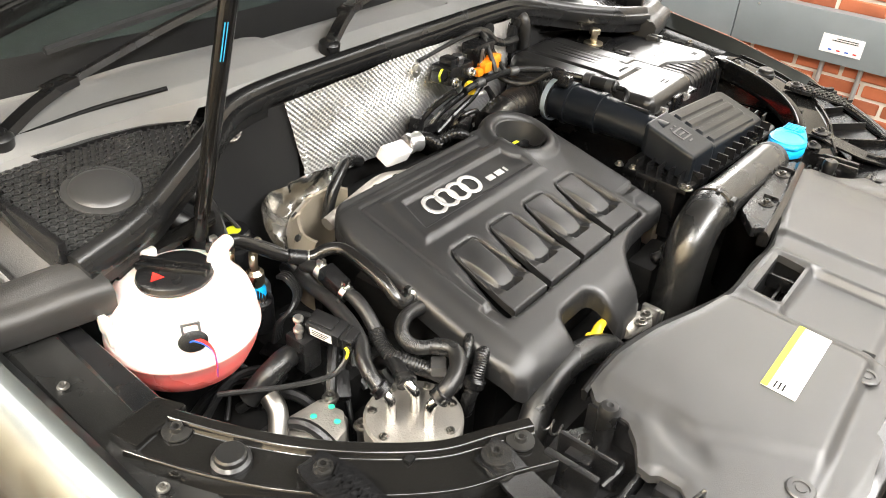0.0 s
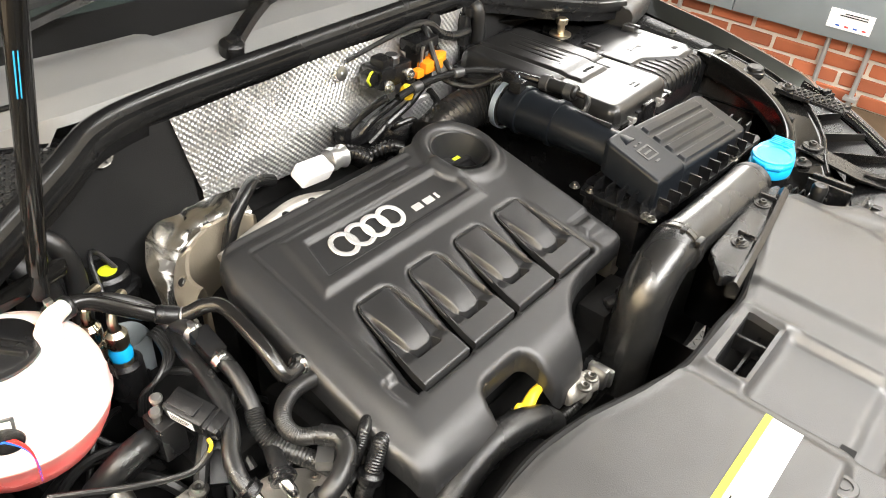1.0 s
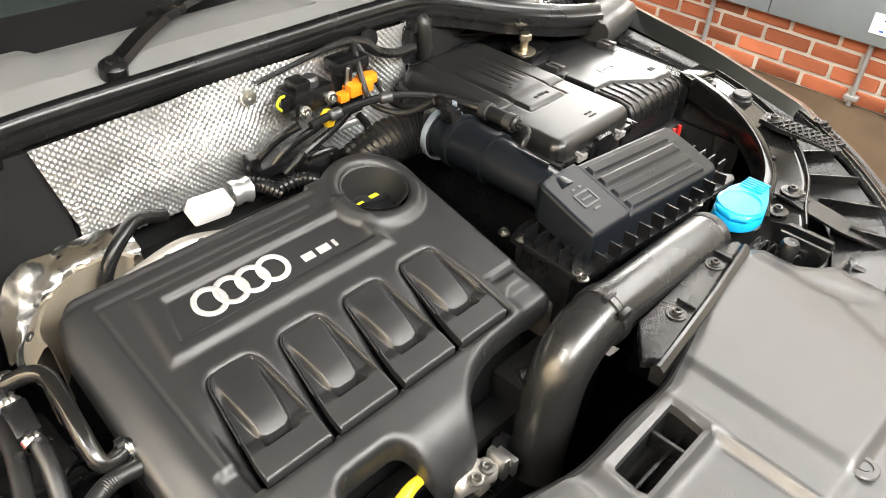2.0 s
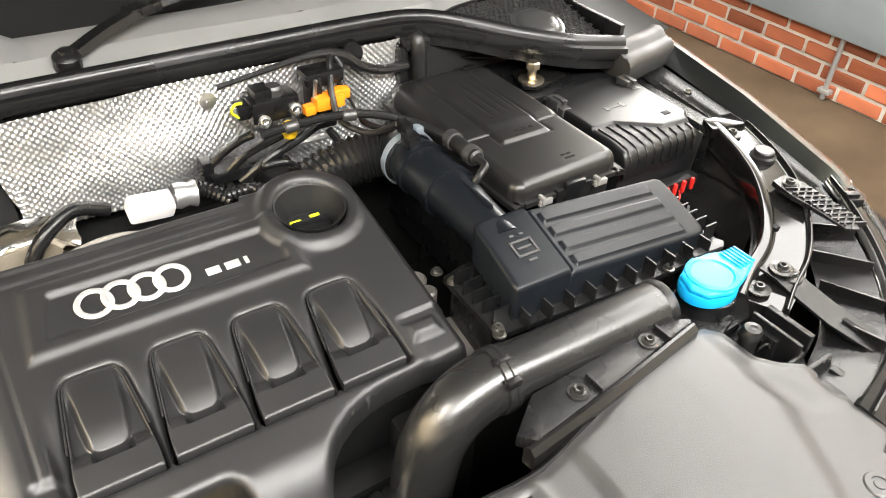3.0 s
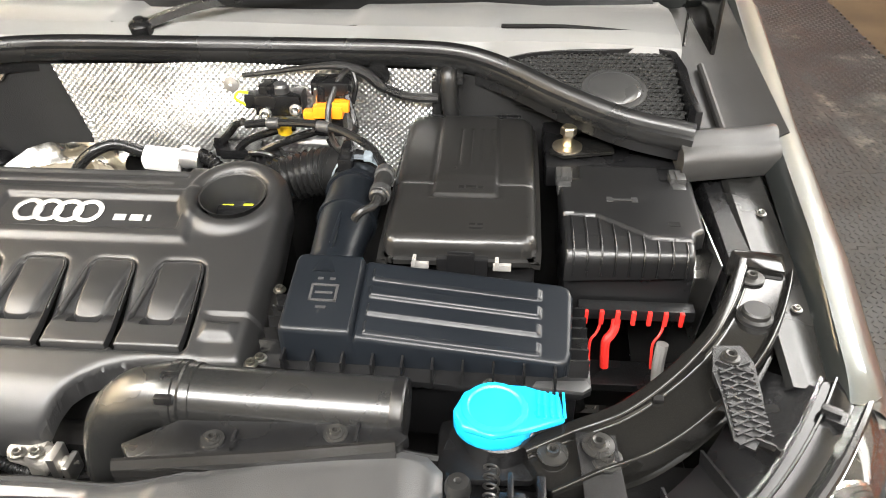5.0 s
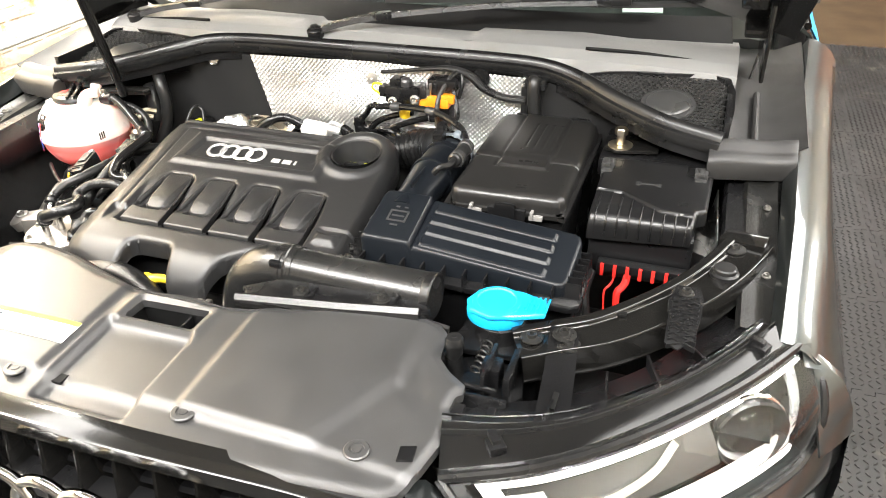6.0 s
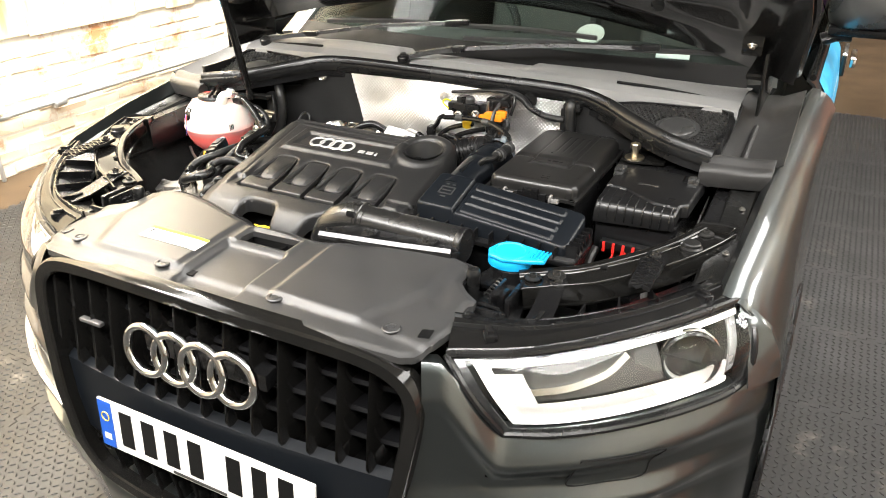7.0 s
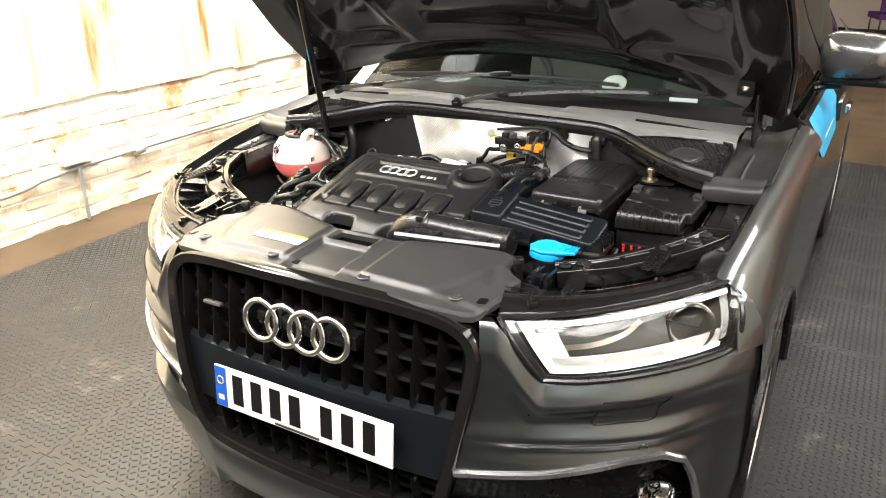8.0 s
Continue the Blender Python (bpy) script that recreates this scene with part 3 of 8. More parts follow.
def cable_trunking():
    """Grey steel dado trunking on clips along the brick wall."""
    t = thing("cable_trunking", "grey steel cable trunking running along the brick wall", "cable trunking", at=(WX - 0.02, 0, 0.3))
    for k in range(5):
        part("trunking_lid", rbox(-0.055, 0.012, -3.0 + 2.0 * k, -1.004 + 2.0 * k, 0.0, 0.235, 0.004), TRUNKING, t)
        for s in (-2.9, -2.0, -1.1):
            part("screw", screw((-0.055, s + 2.0 * k, 0.2), 0.006, (-1, 0, 0)), STEEL, t)
    lab = part("label", rbox(-0.058, -0.056, 0.375, 0.565, 0.05, 0.135, 0), WHITE_LABEL, t, "small printed white sticker")
    for i, (w, z) in enumerate(((0.1, 0.148), (0.12, 0.138))):
        part("print_line", rbox(-0.0592, -0.0582, 0.40, 0.40 + w, z - 0.03, z - 0.026, 0), LINER_SHADE_BLACK, lab)
    for i, m in enumerate((RED, PLATE_BLUE, RED, PLATE_BLUE)):
        part("print_block", rbox(-0.0592, -0.0582, 0.395 + 0.038 * i, 0.412 + 0.038 * i, 0.062, 0.069, 0), m, lab)
    for y in (0.36, 0.54, 1.28, 2.6):
        c = thing("wall_conduit", "thin galvanised conduit from the trunking to the floor", "conduit", "wall conduits", (WX - 0.03, y, 0.002))
        part("pipe", rod((0, 0, 0), (0, 0, 0.296), 0.012), CONDUIT, c)
        part("saddle", rbox(-0.016, 0.02, -0.03, 0.03, 0.03, 0.05, 0.003), CONDUIT, c)
    for y in (-0.3, 1.08):
        s = thing("wall_socket", "white plastic socket box above the trunking", "socket", "wall sockets", (WX - 0.02, y, 0.56))
        part("box", rbox(-0.04, 0.01, -0.075, 0.075, 0, 0.09, 0.005), WHITE_LABEL, s)
        part("faceplate", rbox(-0.046, -0.041, -0.07, 0.07, 0.005, 0.085, 0.002), WHITE_LABEL, s)


cable_trunking()


def west_wall_fittings():
    p = thing("wall_pipe", "painted steel pipe clipped along the base of the brick wall", "pipe", at=(-WX + 0.04, 1.5, 0.3))
    part("pipe", tube([(0, -3.0, -0.02), (0, -0.9, -0.02), (0, -0.45, 0.02), (0, 0.3, 0.04), (0, 3.5, 0.06)], 0.014), CONDUIT, p)
    part("coupling", rod((-0.0, 0.12, 0.03), (0.0, 0.2, 0.035), 0.03), CONDUIT, p)
    part("drop_pipe", rod((0.01, -0.28, 0.03), (0.01, -0.28, -0.296), 0.012), CONDUIT, p)
    b = thing("junction_box", "white junction box on the brick wall over the pipe", "junction box", at=(-WX + 0.01, 1.22, 0.36))
    part("box", rbox(-0.005, 0.06, -0.1, 0.1, 0, 0.1, 0.006), WHITE_LABEL, b)
    part("lid", rbox(0.061, 0.066, -0.095, 0.095, 0.005, 0.095, 0.002), WHITE_LABEL, b)
    s = thing("wall_switch", "small grey switch box low on the boarded wall", "switch", at=(-WX + 0.03, 3.3, 0.72))
    part("box", rbox(-0.01, 0.05, -0.06, 0.06, 0, 0.06, 0.005), TRUNKING, s)
    part("rocker", rbox(0.051, 0.058, -0.02, 0.02, 0.015, 0.045, 0.003), LINER_SHADE_BLACK, s)


west_wall_fittings()


def lounge():
    """Purple chairs and a round table far behind the car."""
    def chair():
        c = thing("lounge_chair", "purple upholstered chair with a chromed frame on carpet", "chair", "chairs round the far table")
        part("seat", rbox(-0.24, 0.24, -0.24, 0.24, 0.40, 0.48, 0.02), PURPLE, c)
        part("backrest", rbox(-0.24, 0.24, 0.2, 0.27, 0.5, 0.95, 0.025), PURPLE, c)
        for x in (-0.2, 0.2):
            for y in (-0.2, 0.2):
                part("leg", rod((x, y, 0.001), (x, y, 0.41), 0.012), CHROME, c)
        part("foot_rail", rod((-0.2, -0.2, 0.2), (0.2, -0.2, 0.2), 0.01), CHROME, c)
        part("back_bar", rod((-0.2, 0.23, 0.45), (-0.2, 0.23, 0.55), 0.012), CHROME, c)
        return c
    c = chair()
    c.matrix_basis = pose(1.55, 9.6, 0, 0, 0, 30)
    copy_thing(c, pose(0.95, 11.2, 0, 0, 0, 200))
    copy_thing(c, pose(2.2, 10.6, 0, 0, 0, 100))
    t = thing("round_table", "round pale wooden table on a chromed column", "table", at=(1.5, 10.6, 0))
    part("tabletop", lathe([(0, 0.72), (0.46, 0.72), (0.48, 0.735), (0.46, 0.75), (0, 0.75)], n=40), TABLE_WOOD, t)
    part("column", rod((0, 0, 0.02), (0, 0, 0.72), 0.035), CHROME, t)
    part("base", lathe([(0, 0.001), (0.24, 0.001), (0.24, 0.012), (0.06, 0.03), (0, 0.03)], n=32), CHROME, t)


lounge()

# ---- the car's body ----
car = thing("car", "dark grey metallic compact SUV parked with its bonnet open", "car")


def both(make, name, mat, parent, label="", angle=35, **kw):
    """A part for each side of the car."""
    a = part(name, make(**kw), mat, parent, label, angle)
    b = part(name, flipped(make(**kw)), mat, parent, label, angle)
    return a, b


# fender ------------------------------------------------------------
AXLE_Y, AXLE_Z, ARCH = 0.46, 0.345, 0.385


def arch_z(y, sill=0.24):
    d = ARCH**2 - (y - AXLE_Y) ** 2
    return AXLE_Z + math.sqrt(d) if d > 0 else sill


def fender_edge(y):
    return Vector((float(np.interp(y, [0.05, 0.3, 0.6, 0.95], [0.795, 0.812, 0.825, 0.845])), y, float(np.interp(y, [0.05, 0.1, 0.3, 0.6, 0.95], [0.905, 0.935, 0.974, 1.012, 1.068]))))


def fender():
    rows = []
    for y in np.r_[np.linspace(0.075, 0.85, 44), np.linspace(0.86, 0.95, 5)]:
        e = fender_edge(y)
        zb = max(arch_z(y), 0.24)
        prof = [(e.x - 0.012, e.z - 0.03), (e.x, e.z - 0.008), (e.x + 0.006, e.z), (e.x + 0.022, e.z - 0.003), (e.x + 0.040, e.z - 0.012), (e.x + 0.055, e.z - 0.026), (e.x + 0.067, e.z - 0.046), (0.902, e.z - 0.10), (0.914, 0.80), (0.918, 0.74), (0.922, 0.70)]
        row = [Vector((x, y, z)) for x, z in prof]
        for k in range(1, 7):
            z = 0.70 + (0.24 - 0.70) * k / 6
            row.append(Vector((float(np.interp(z, [0.24, 0.55, 0.70], [0.905, 0.916, 0.922])), y, z)))
        fixed = []
        for v in row:
            if v.z < zb:
                v = Vector((float(np.interp(zb, [0.24, 0.55, 0.7], [0.905, 0.916, 0.924])), v.y, zb))
            fixed.append(v)
        fixed.append(fixed[-1] + Vector((-0.05, 0, 0.0)))
        rows.append(fixed)
    return loft(rows)


both(fender, "fender", PAINT, car, "dark grey metallic front wing", 40)


def arch_lip():
    line = [Vector((0.921, AXLE_Y - ARCH * math.cos(a), AXLE_Z + ARCH * math.sin(a))) for a in np.linspace(0.02, math.pi - 0.02, 40)]
    return sweep(line, [(-0.004, -0.03), (0.006, -0.03), (0.008, 0.0), (0.0, 0.008), (-0.006, 0.004)], up=(1, 0, 0))


both(arch_lip, "wheel_arch_trim", BLACK_PLASTIC, car)


def wheel_liner():
    rows = []
    for a in np.linspace(0, math.pi, 24):
        rows.append([Vector((x, AXLE_Y - (ARCH - 0.005) * math.cos(a), AXLE_Z + (ARCH - 0.005) * math.sin(a))) for x in (0.64, 0.75, 0.87)])
    return loft(rows, 0.004)


both(wheel_liner, "wheel_liner", LINER_SHADE_BLACK, car)


def wing_nose():
    """The wing's nose between the lamp and the wheel arch."""
    rows = []
    for v in np.linspace(0, 1, 10):
        z = 0.79 + (0.916 - 0.79) * v
        a = Vector((0.872 - 0.030 * v, 0.016 + 0.074 * v, z))
        x = float(np.interp(z, [0.79, 0.80, 0.84, 0.875, 0.905, 0.916], [0.9145, 0.914, 0.9035, 0.884, 0.842, 0.82]))
        b = Vector((x, 0.078, z))
        rows.append([a, a.lerp(b, 0.5) + Vector((0.001, -0.001, 0)), b, b + Vector((0.0, 0.012, 0))])
    return loft(rows, 0.003)


both(wing_nose, "wing_nose", PAINT, car, "", 40)


# front bumper ------------------------------------------------------
PLAN = resample([(0.415, -0.318, 0), (0.50, -0.284, 0), (0.58, -0.244, 0), (0.67, -0.190, 0), (0.754, -0.120, 0), (0.825, -0.036, 0), (0.879, 0.032, 0), (0.913, 0.086, 0)], 44)


def fascia_top(x):
    return float(np.interp(x, [0.40, 0.445, 0.545, 0.86, 0.905], [0.884, 0.884, 0.762, 0.785, 0.778]))


def grille_y(x, z):
    return float(np.interp(z, [0.38, 0.48, 0.60, 0.75, 0.90], [-0.352, -0.366, -0.364, -0.346, -0.322])) + 0.15 * x * x


def inner_x(z):
    """Where the bumper meets the grille surround."""
    return float(np.interp(z, [0.24, 0.44, 0.53, 0.66, 0.775, 0.84, 0.9], [0.350, 0.364, 0.389, 0.414, 0.432, 0.433, 0.425]))


def blade_z(x):
    return float(np.interp(x, [0.36, 0.557, 0.70, 0.76, 0.795, 0.82, 0.84, 0.855], [0.545, 0.565, 0.588, 0.590, 0.565, 0.50, 0.40, 0.27]))


def fascia_point(i, z):
    p = PLAN[i]
    q = PLAN[min(i + 1, 43)] - PLAN[max(i - 1, 0)]
    out = Vector((q.y, -q.x, 0)).normalized()
    out = out if out.y < 0 else -out
    below = fascia_top(p.x) - z
    k = float(np.interp(below, [-0.01, 0.0, 0.03, 0.046, 0.054, 0.075, 0.11], [-0.022, -0.018, 0.005, 0.014, 0.014, 0.003, 0.0]))
    k += float(np.interp(z, [0.2, 0.30, 0.36, 0.40, 0.46, 0.52, 0.565, 0.585, 0.605, 0.622, 0.634, 0.648, 0.672, 0.70], [-0.02, 0.012, 0.03, 0.03, 0.022, 0.026, 0.030, 0.022, 0.010, 0.012, 0.024, 0.024, 0.004, 0.0])) * float(np.interp(i, [0, 6, 26, 36], [0.8, 1.0, 1.0, 0.25]))
    k *= float(np.interp(i, [0, 32, 43], [1, 1, 0.1]))
    at = Vector((p.x, p.y, z)) + out * k
    w = float(smoothstep(15, 0, i))
    if w > 0:
        x = inner_x(z)
        first = Vector((PLAN[0].x, PLAN[0].y, z))
        at += (Vector((x, grille_y(min(x, 0.42), z) + 0.002, z)) - first) * w - out * k * w * 0.6
    return at


def fascia():
    rows = []
    for i in range(44):
        top = fascia_top(PLAN[i].x)
        low = max(blade_z(PLAN[i].x), 0.25)
        edge = fascia_point(i, top)
        row = [edge + Vector((-0.02, 0.03, -0.002)), edge + Vector((-0.002, 0.004, 0.003))]
        row += [fascia_point(i, float(z)) for z in np.r_[np.linspace(top - 0.004, top - 0.085, 12), np.linspace(max(top - 0.09, 0.69), 0.602, 22), np.linspace(0.597, low, 14)]]
        row.append(row[-1] + Vector((-0.02, 0.035, 0)))
        rows.append(row)
    return loft(rows)


def lower_lip():
    """The painted apron right across under the grille."""
    half = [[fascia_point(i, z) for z in (0.405, 0.395, 0.38, 0.35, 0.31, 0.27, 0.23, 0.21)] for i in range(40)]
    mid = []
    for x in np.linspace(0, 0.33, 8):
        mid.append([Vector((x, grille_y(x, 0.39) - d, z)) for z, d in zip((0.392, 0.385, 0.37, 0.345, 0.31, 0.27, 0.23, 0.21), (-0.03, -0.004, 0.012, 0.014, 0.008, -0.004, -0.02, -0.03))])
    right = mid[1:] + half
    rows = [[Vector((-v.x, v.y, v.z)) for v in row] for row in right[::-1]] + [mid[0]] + right
    rows = [[row[0] + Vector((0, 0.04, 0))] + row for row in rows]
    return loft(rows)


both(fascia, "bumper_corner", PAINT, car, "dark grey metallic bumper corner", 50)
part("bumper_apron", lower_lip(), PAINT, car, "dark grey lower bumper apron", 50)


def intake_panel():
    rows = []
    for i in range(0, 38):
        rows.append([fascia_point(i, z) + Vector((-0.03, 0.055, 0)) for z in (0.60, 0.50, 0.42, 0.36)])
    return loft(rows, 0.004)


both(intake_panel, "lower_intake", BLACK_PLASTIC, car, "black lower air intake with honeycomb mesh")


def honeycomb():
    bm = bmesh.new()
    for i in range(2, 36, 2):
        for k in range(8):
            z = 0.385 + 0.024 * k
            j = i + (k % 2)
            if z > blade_z(PLAN[j].x) - 0.004:
                continue
            c = fascia_point(j, z) + Vector((-0.022, 0.042, 0))
            t = (PLAN[min(j + 1, 43)] - PLAN[max(j - 1, 0)]).normalized()
            ring = []
            for r in (0.0165, 0.0125):
                ring.append([bm.verts.new(c + t * (r * math.cos(a)) + Vector((0, 0, r * 0.8 * math.sin(a)))) for a in [math.pi / 3 * q for q in range(6)]])
            for q in range(6):
                bm.faces.new((ring[0][q], ring[0][(q + 1) % 6], ring[1][(q + 1) % 6], ring[1][q]))
    bmesh.ops.solidify(bm, geom=bm.faces[:], thickness=0.006)
    return bm


both(honeycomb, "honeycomb_mesh", BLACK_PLASTIC, car)


def blade():
    line = [fascia_point(i, blade_z(PLAN[i].x)) + Vector((0.002, -0.003, 0)) for i in range(0, 39)]
    return sweep(catmull(line, 2), [(-0.010, -0.006), (0.0, -0.009), (0.008, -0.005), (0.008, 0.005), (0.0, 0.008), (-0.010, 0.006)])


both(blade, "trim_blade", BLADE_METAL, car, "satin aluminium trim blade")


def fog_lamp():
    c = fascia_point(27, 0.452) + Vector((-0.016, 0.030, 0))
    return lathe([(0.045, -0.03), (0.045, 0.0), (0.041, 0.006), (0.037, 0.0), (0.034, -0.012), (0.02, -0.02), (0, -0.022)], c, (0.55, -0.83, 0), 28)


both(fog_lamp, "fog_lamp", CHROME, car, "round chromed fog lamp")


def washer_cap():
    """The outline groove of the headlamp washer cover."""
    pts = []
    for u, v in ((-1, 1), (0, 1), (1, 1), (0.75, 0), (0.55, -1), (-0.4, -1), (-1.25, -1), (-1.15, 0)):
        i = 22.5 + 4.6 * u
        a, b = fascia_point(int(i), 0.70 + 0.028 * v), fascia_point(int(i) + 1, 0.70 + 0.028 * v)
        pts.append(a.lerp(b, i - int(i)) + Vector((0.0008, -0.0012, 0)))
    pts.append(pts[0])
    return sweep(catmull(pts, 4), circle(0.0014, 6), closed_ends=False)


both(washer_cap, "washer_cover_seam", LINER_SHADE_BLACK, car)


def parking_sensor():
    return lathe([(0, 0.002), (0.009, 0.002), (0.011, 0.0), (0.011, -0.004)], fascia_point(24, 0.605) + Vector((0.001, -0.001, 0)), (0.6, -0.8, 0), 18)


both(parking_sensor, "parking_sensor", PAINT, car)


# grille ------------------------------------------------------------
HALF = [(0.0, 0.892), (0.2, 0.888), (0.325, 0.879), (0.385, 0.862), (0.415, 0.83), (0.418, 0.775), (0.40, 0.66), (0.375, 0.53), (0.35, 0.44), (0.315, 0.405), (0.2, 0.392), (0.0, 0.388)]
RING = catmull([(x, 0, z) for x, z in HALF], 4)
RING = RING + [Vector((-p.x, 0, p.z)) for p in RING[-2:0:-1]]


def grille_frame(inset, width, depth, back=0.0):
    bm = bmesh.new()
    rows = []
    n = len(RING)
    c = Vector((0, 0, 0.65))
    for i, p in enumerate(RING):
        t = (RING[(i + 1) % n] - RING[i - 1]).normalized()
        out = Vector((t.z, 0, -t.x))
        out = out if out.dot(p - c) > 0 else -out
        pts = []
        for u, v in ((0, 0.03), (0, 0.004), (0.004, 0), (width - 0.004, -0.004), (width, 0.002), (width, 0.03)):
            q = p + out * (u + inset)
            pts.append(bm.verts.new((q.x, grille_y(q.x, q.z) + v + back, q.z)))
        rows.append(pts)
    for i in range(n):
        a, b = rows[i], rows[(i + 1) % n]
        for j in range(5):
            bm.faces.new((a[j], a[j + 1], b[j + 1], b[j]))
    return bm


grille = part("grille", grille_frame(-0.010, 0.030, 0.03, -0.013), GLOSS_BLACK, car, "gloss black single-frame grille surround")


def inside_half(z):
    zs = [q[1] for q in HALF][::-1]
    return float(np.interp(z, zs, [q[0] for q in HALF][::-1]))


for k in range(-7, 8):
    x = 0.057 * k
    top = float(np.interp(abs(x), [q[0] for q in HALF[:5]], [q[1] for q in HALF[:5]])) - 0.008
    low = 0.648
    if abs(x) > 0.405:
        continue
    def slat(z0, z1):
        rows = []
        tip = lambda z: 0.018 * max(0.0, 1 - (z - z0) / 0.02) if z0 > 0.5 else 0.006
        for z in np.linspace(z0, z1, 9):
            y = grille_y(x, z)
            rows.append([Vector((x - 0.007, y + 0.085, z)), Vector((x - 0.004, y + 0.010 + tip(z), z)), Vector((x, y + 0.003 + tip(z), z)), Vector((x + 0.004, y + 0.010 + tip(z), z)), Vector((x + 0.007, y + 0.085, z))])
        return loft(rows, closed=True)
    part("grille_slat", slat(low, top), GLOSS_BLACK, grille)
    if abs(x) < 0.33:
        part("grille_slat", slat(0.405, 0.488), GLOSS_BLACK, grille)


def cross_bar(z):
    w = inside_half(z) - 0.006
    line = [Vector((x, grille_y(x, z) + 0.060, z)) for x in np.linspace(-w, w, 25)]
    return sweep(line, [(-0.02, -0.004), (0.018, -0.006), (0.022, 0.0), (0.018, 0.006), (-0.02, 0.004)], up=(0, 0, 1))


GRILLE_BLACK = material("grille_black", (0.004, 0.004, 0.0045), 0.5, bump=0.2, grain=1500, spec=0.12)
for z in (0.705, 0.755, 0.805, 0.855):
    part("grille_bar", cross_bar(z), GRILLE_BLACK, grille)
for z in (0.425, 0.458):
    part("grille_bar", cross_bar(z), GRILLE_BLACK, grille)


def plate_band():
    rows = []
    for z in (0.668, 0.66, 0.58, 0.50, 0.492):
        w = inside_half(z) - 0.004
        rows.append([Vector((x, grille_y(x, z) + (0.030 if z in (0.668, 0.492) else 0.012), z)) for x in np.linspace(-w, w, 29)])
    return loft(rows, 0.006)


part("plate_panel", plate_band(), NAVY_PLASTIC, grille, "smooth black panel behind the number plate")


def grille_back():
    rows = []
    for z in np.linspace(0.40, 0.90, 8):
        w = inside_half(z)
        rows.append([Vector((x, grille_y(x, z) + 0.095, z)) for x in np.linspace(-w, w, 15)])
    return loft(rows, 0.004)


part("radiator_mesh", grille_back(), LINER_SHADE_BLACK, grille)

# number plate, its characters as plain bars
tilt = Matrix.Translation((0.003, -0.374, 0.582)) @ pose(0, 0, 0, -4, 0, 0)
plate = part("number_plate", moved(rbox(-0.26, 0.26, -0.003, 0.003, -0.0555, 0.0555, 0.002), tilt), WHITE_LABEL, car, "white front number plate with a blue band")
part("blue_band", moved(rbox(-0.258, -0.222, -0.0042, -0.0031, -0.053, 0.053, 0), tilt), PLATE_BLUE, plate)
part("star_ring", moved(torus((-0.24, -0.0045, 0.018), (0, 1, 0), 0.010, 0.0012, 16, 6), tilt), YELLOW, plate)
part("band_mark", moved(rbox(-0.249, -0.231, -0.0052, -0.0043, -0.035, -0.022, 0), tilt), WHITE_LABEL, plate)
for k in range(7):
    x = -0.205 + 0.0585 * k + (0.033 if k > 3 else 0)
    part("plain_bar", moved(rbox(x + 0.004, x + 0.036, -0.0046, -0.0031, -0.037, 0.042, 0), tilt), LINER_SHADE_BLACK, plate)
part("small_print", moved(rbox(-0.07, 0.06, -0.0046, -0.0031, -0.0515, -0.046, 0), tilt), GREY_PLASTIC, plate)

emblem = part("emblem_bracket", rbox(-0.13, 0.15, -0.335, -0.30, 0.765, 0.80, 0.004), BLACK_PLASTIC, car)
for k in range(4):
    c = (-0.0835 + 0.0647 * k, -0.372 + (0.0015 if k % 2 else 0), 0.802)
    part("emblem_ring", torus(c, (0, -1, 0.12), 0.046, 0.0078, 44, 12), CHROME, emblem, "polished chrome ring")
part("grille_badge", rbox(-0.312, -0.256, grille_y(0.3, 0.775) - 0.002, grille_y(0.3, 0.775) + 0.01, 0.772, 0.780, 0.002), BLADE_METAL, grille, "small silver badge bar")

# ---- headlamps ----
LAMP_GLOW = glow("light_guide", (1.0, 0.95, 0.88), 1.3)
WHITE_REFLECTOR = material("white_reflector", (0.44, 0.43, 0.405), 0.30, 0.2, bump=0.02, vary=0.05)
LAMP_GREY = material("lamp_grey", (0.055, 0.054, 0.051), 0.22, 0.5, bump=0.03)
LAMP_HOUSING = material("lamp_housing", (0.005, 0.005, 0.005), 0.10, bump=0.04, grain=300, vary=0.4, spec=0.22)
LAMP_BLACK = material("lamp_black", (0.012, 0.012, 0.012), 0.25, bump=0.05)

LENS_TOP = resample([(0.446, -0.246, 0.884), (0.55, -0.202, 0.892), (0.65, -0.128, 0.900), (0.75, -0.024, 0.908), (0.815, 0.066, 0.912), (0.838, 0.108, 0.911)], 25)
LENS_LOW = resample([(0.546, -0.246, 0.765), (0.62, -0.212, 0.766), (0.70, -0.158, 0.771), (0.78, -0.085, 0.778), (0.84, -0.015, 0.786), (0.866, 0.036, 0.791)], 25)


def lens_point(u, v, deep=0.0):
    """u along the lamp from the grille outwards, v from its lower to its upper edge."""
    i = min(max(u, 0), 1) * 24
    k, f = min(int(i), 23), min(max(u, 0), 1) * 24 - min(int(i), 23)
    a, b = LENS_LOW[k].lerp(LENS_LOW[k + 1], f), LENS_TOP[k].lerp(LENS_TOP[k + 1], f)
    p = a.lerp(b, v)
    out = Vector((0.75 * (0.4 + u), -1, 0.35)).normalized()
    return p + out * (0.022 * math.sin(math.pi * v) - deep)


def lens_skin(deep=0.0, u0=0.0, u1=1.0, v0=0.0, v1=1.0, thick=0.0025, nu=30, nv=14):
    rows = [[lens_point(u, v, deep) for v in np.linspace(v0, v1, nv)] for u in np.linspace(u0, u1, nu)]
    return loft(rows, thick)


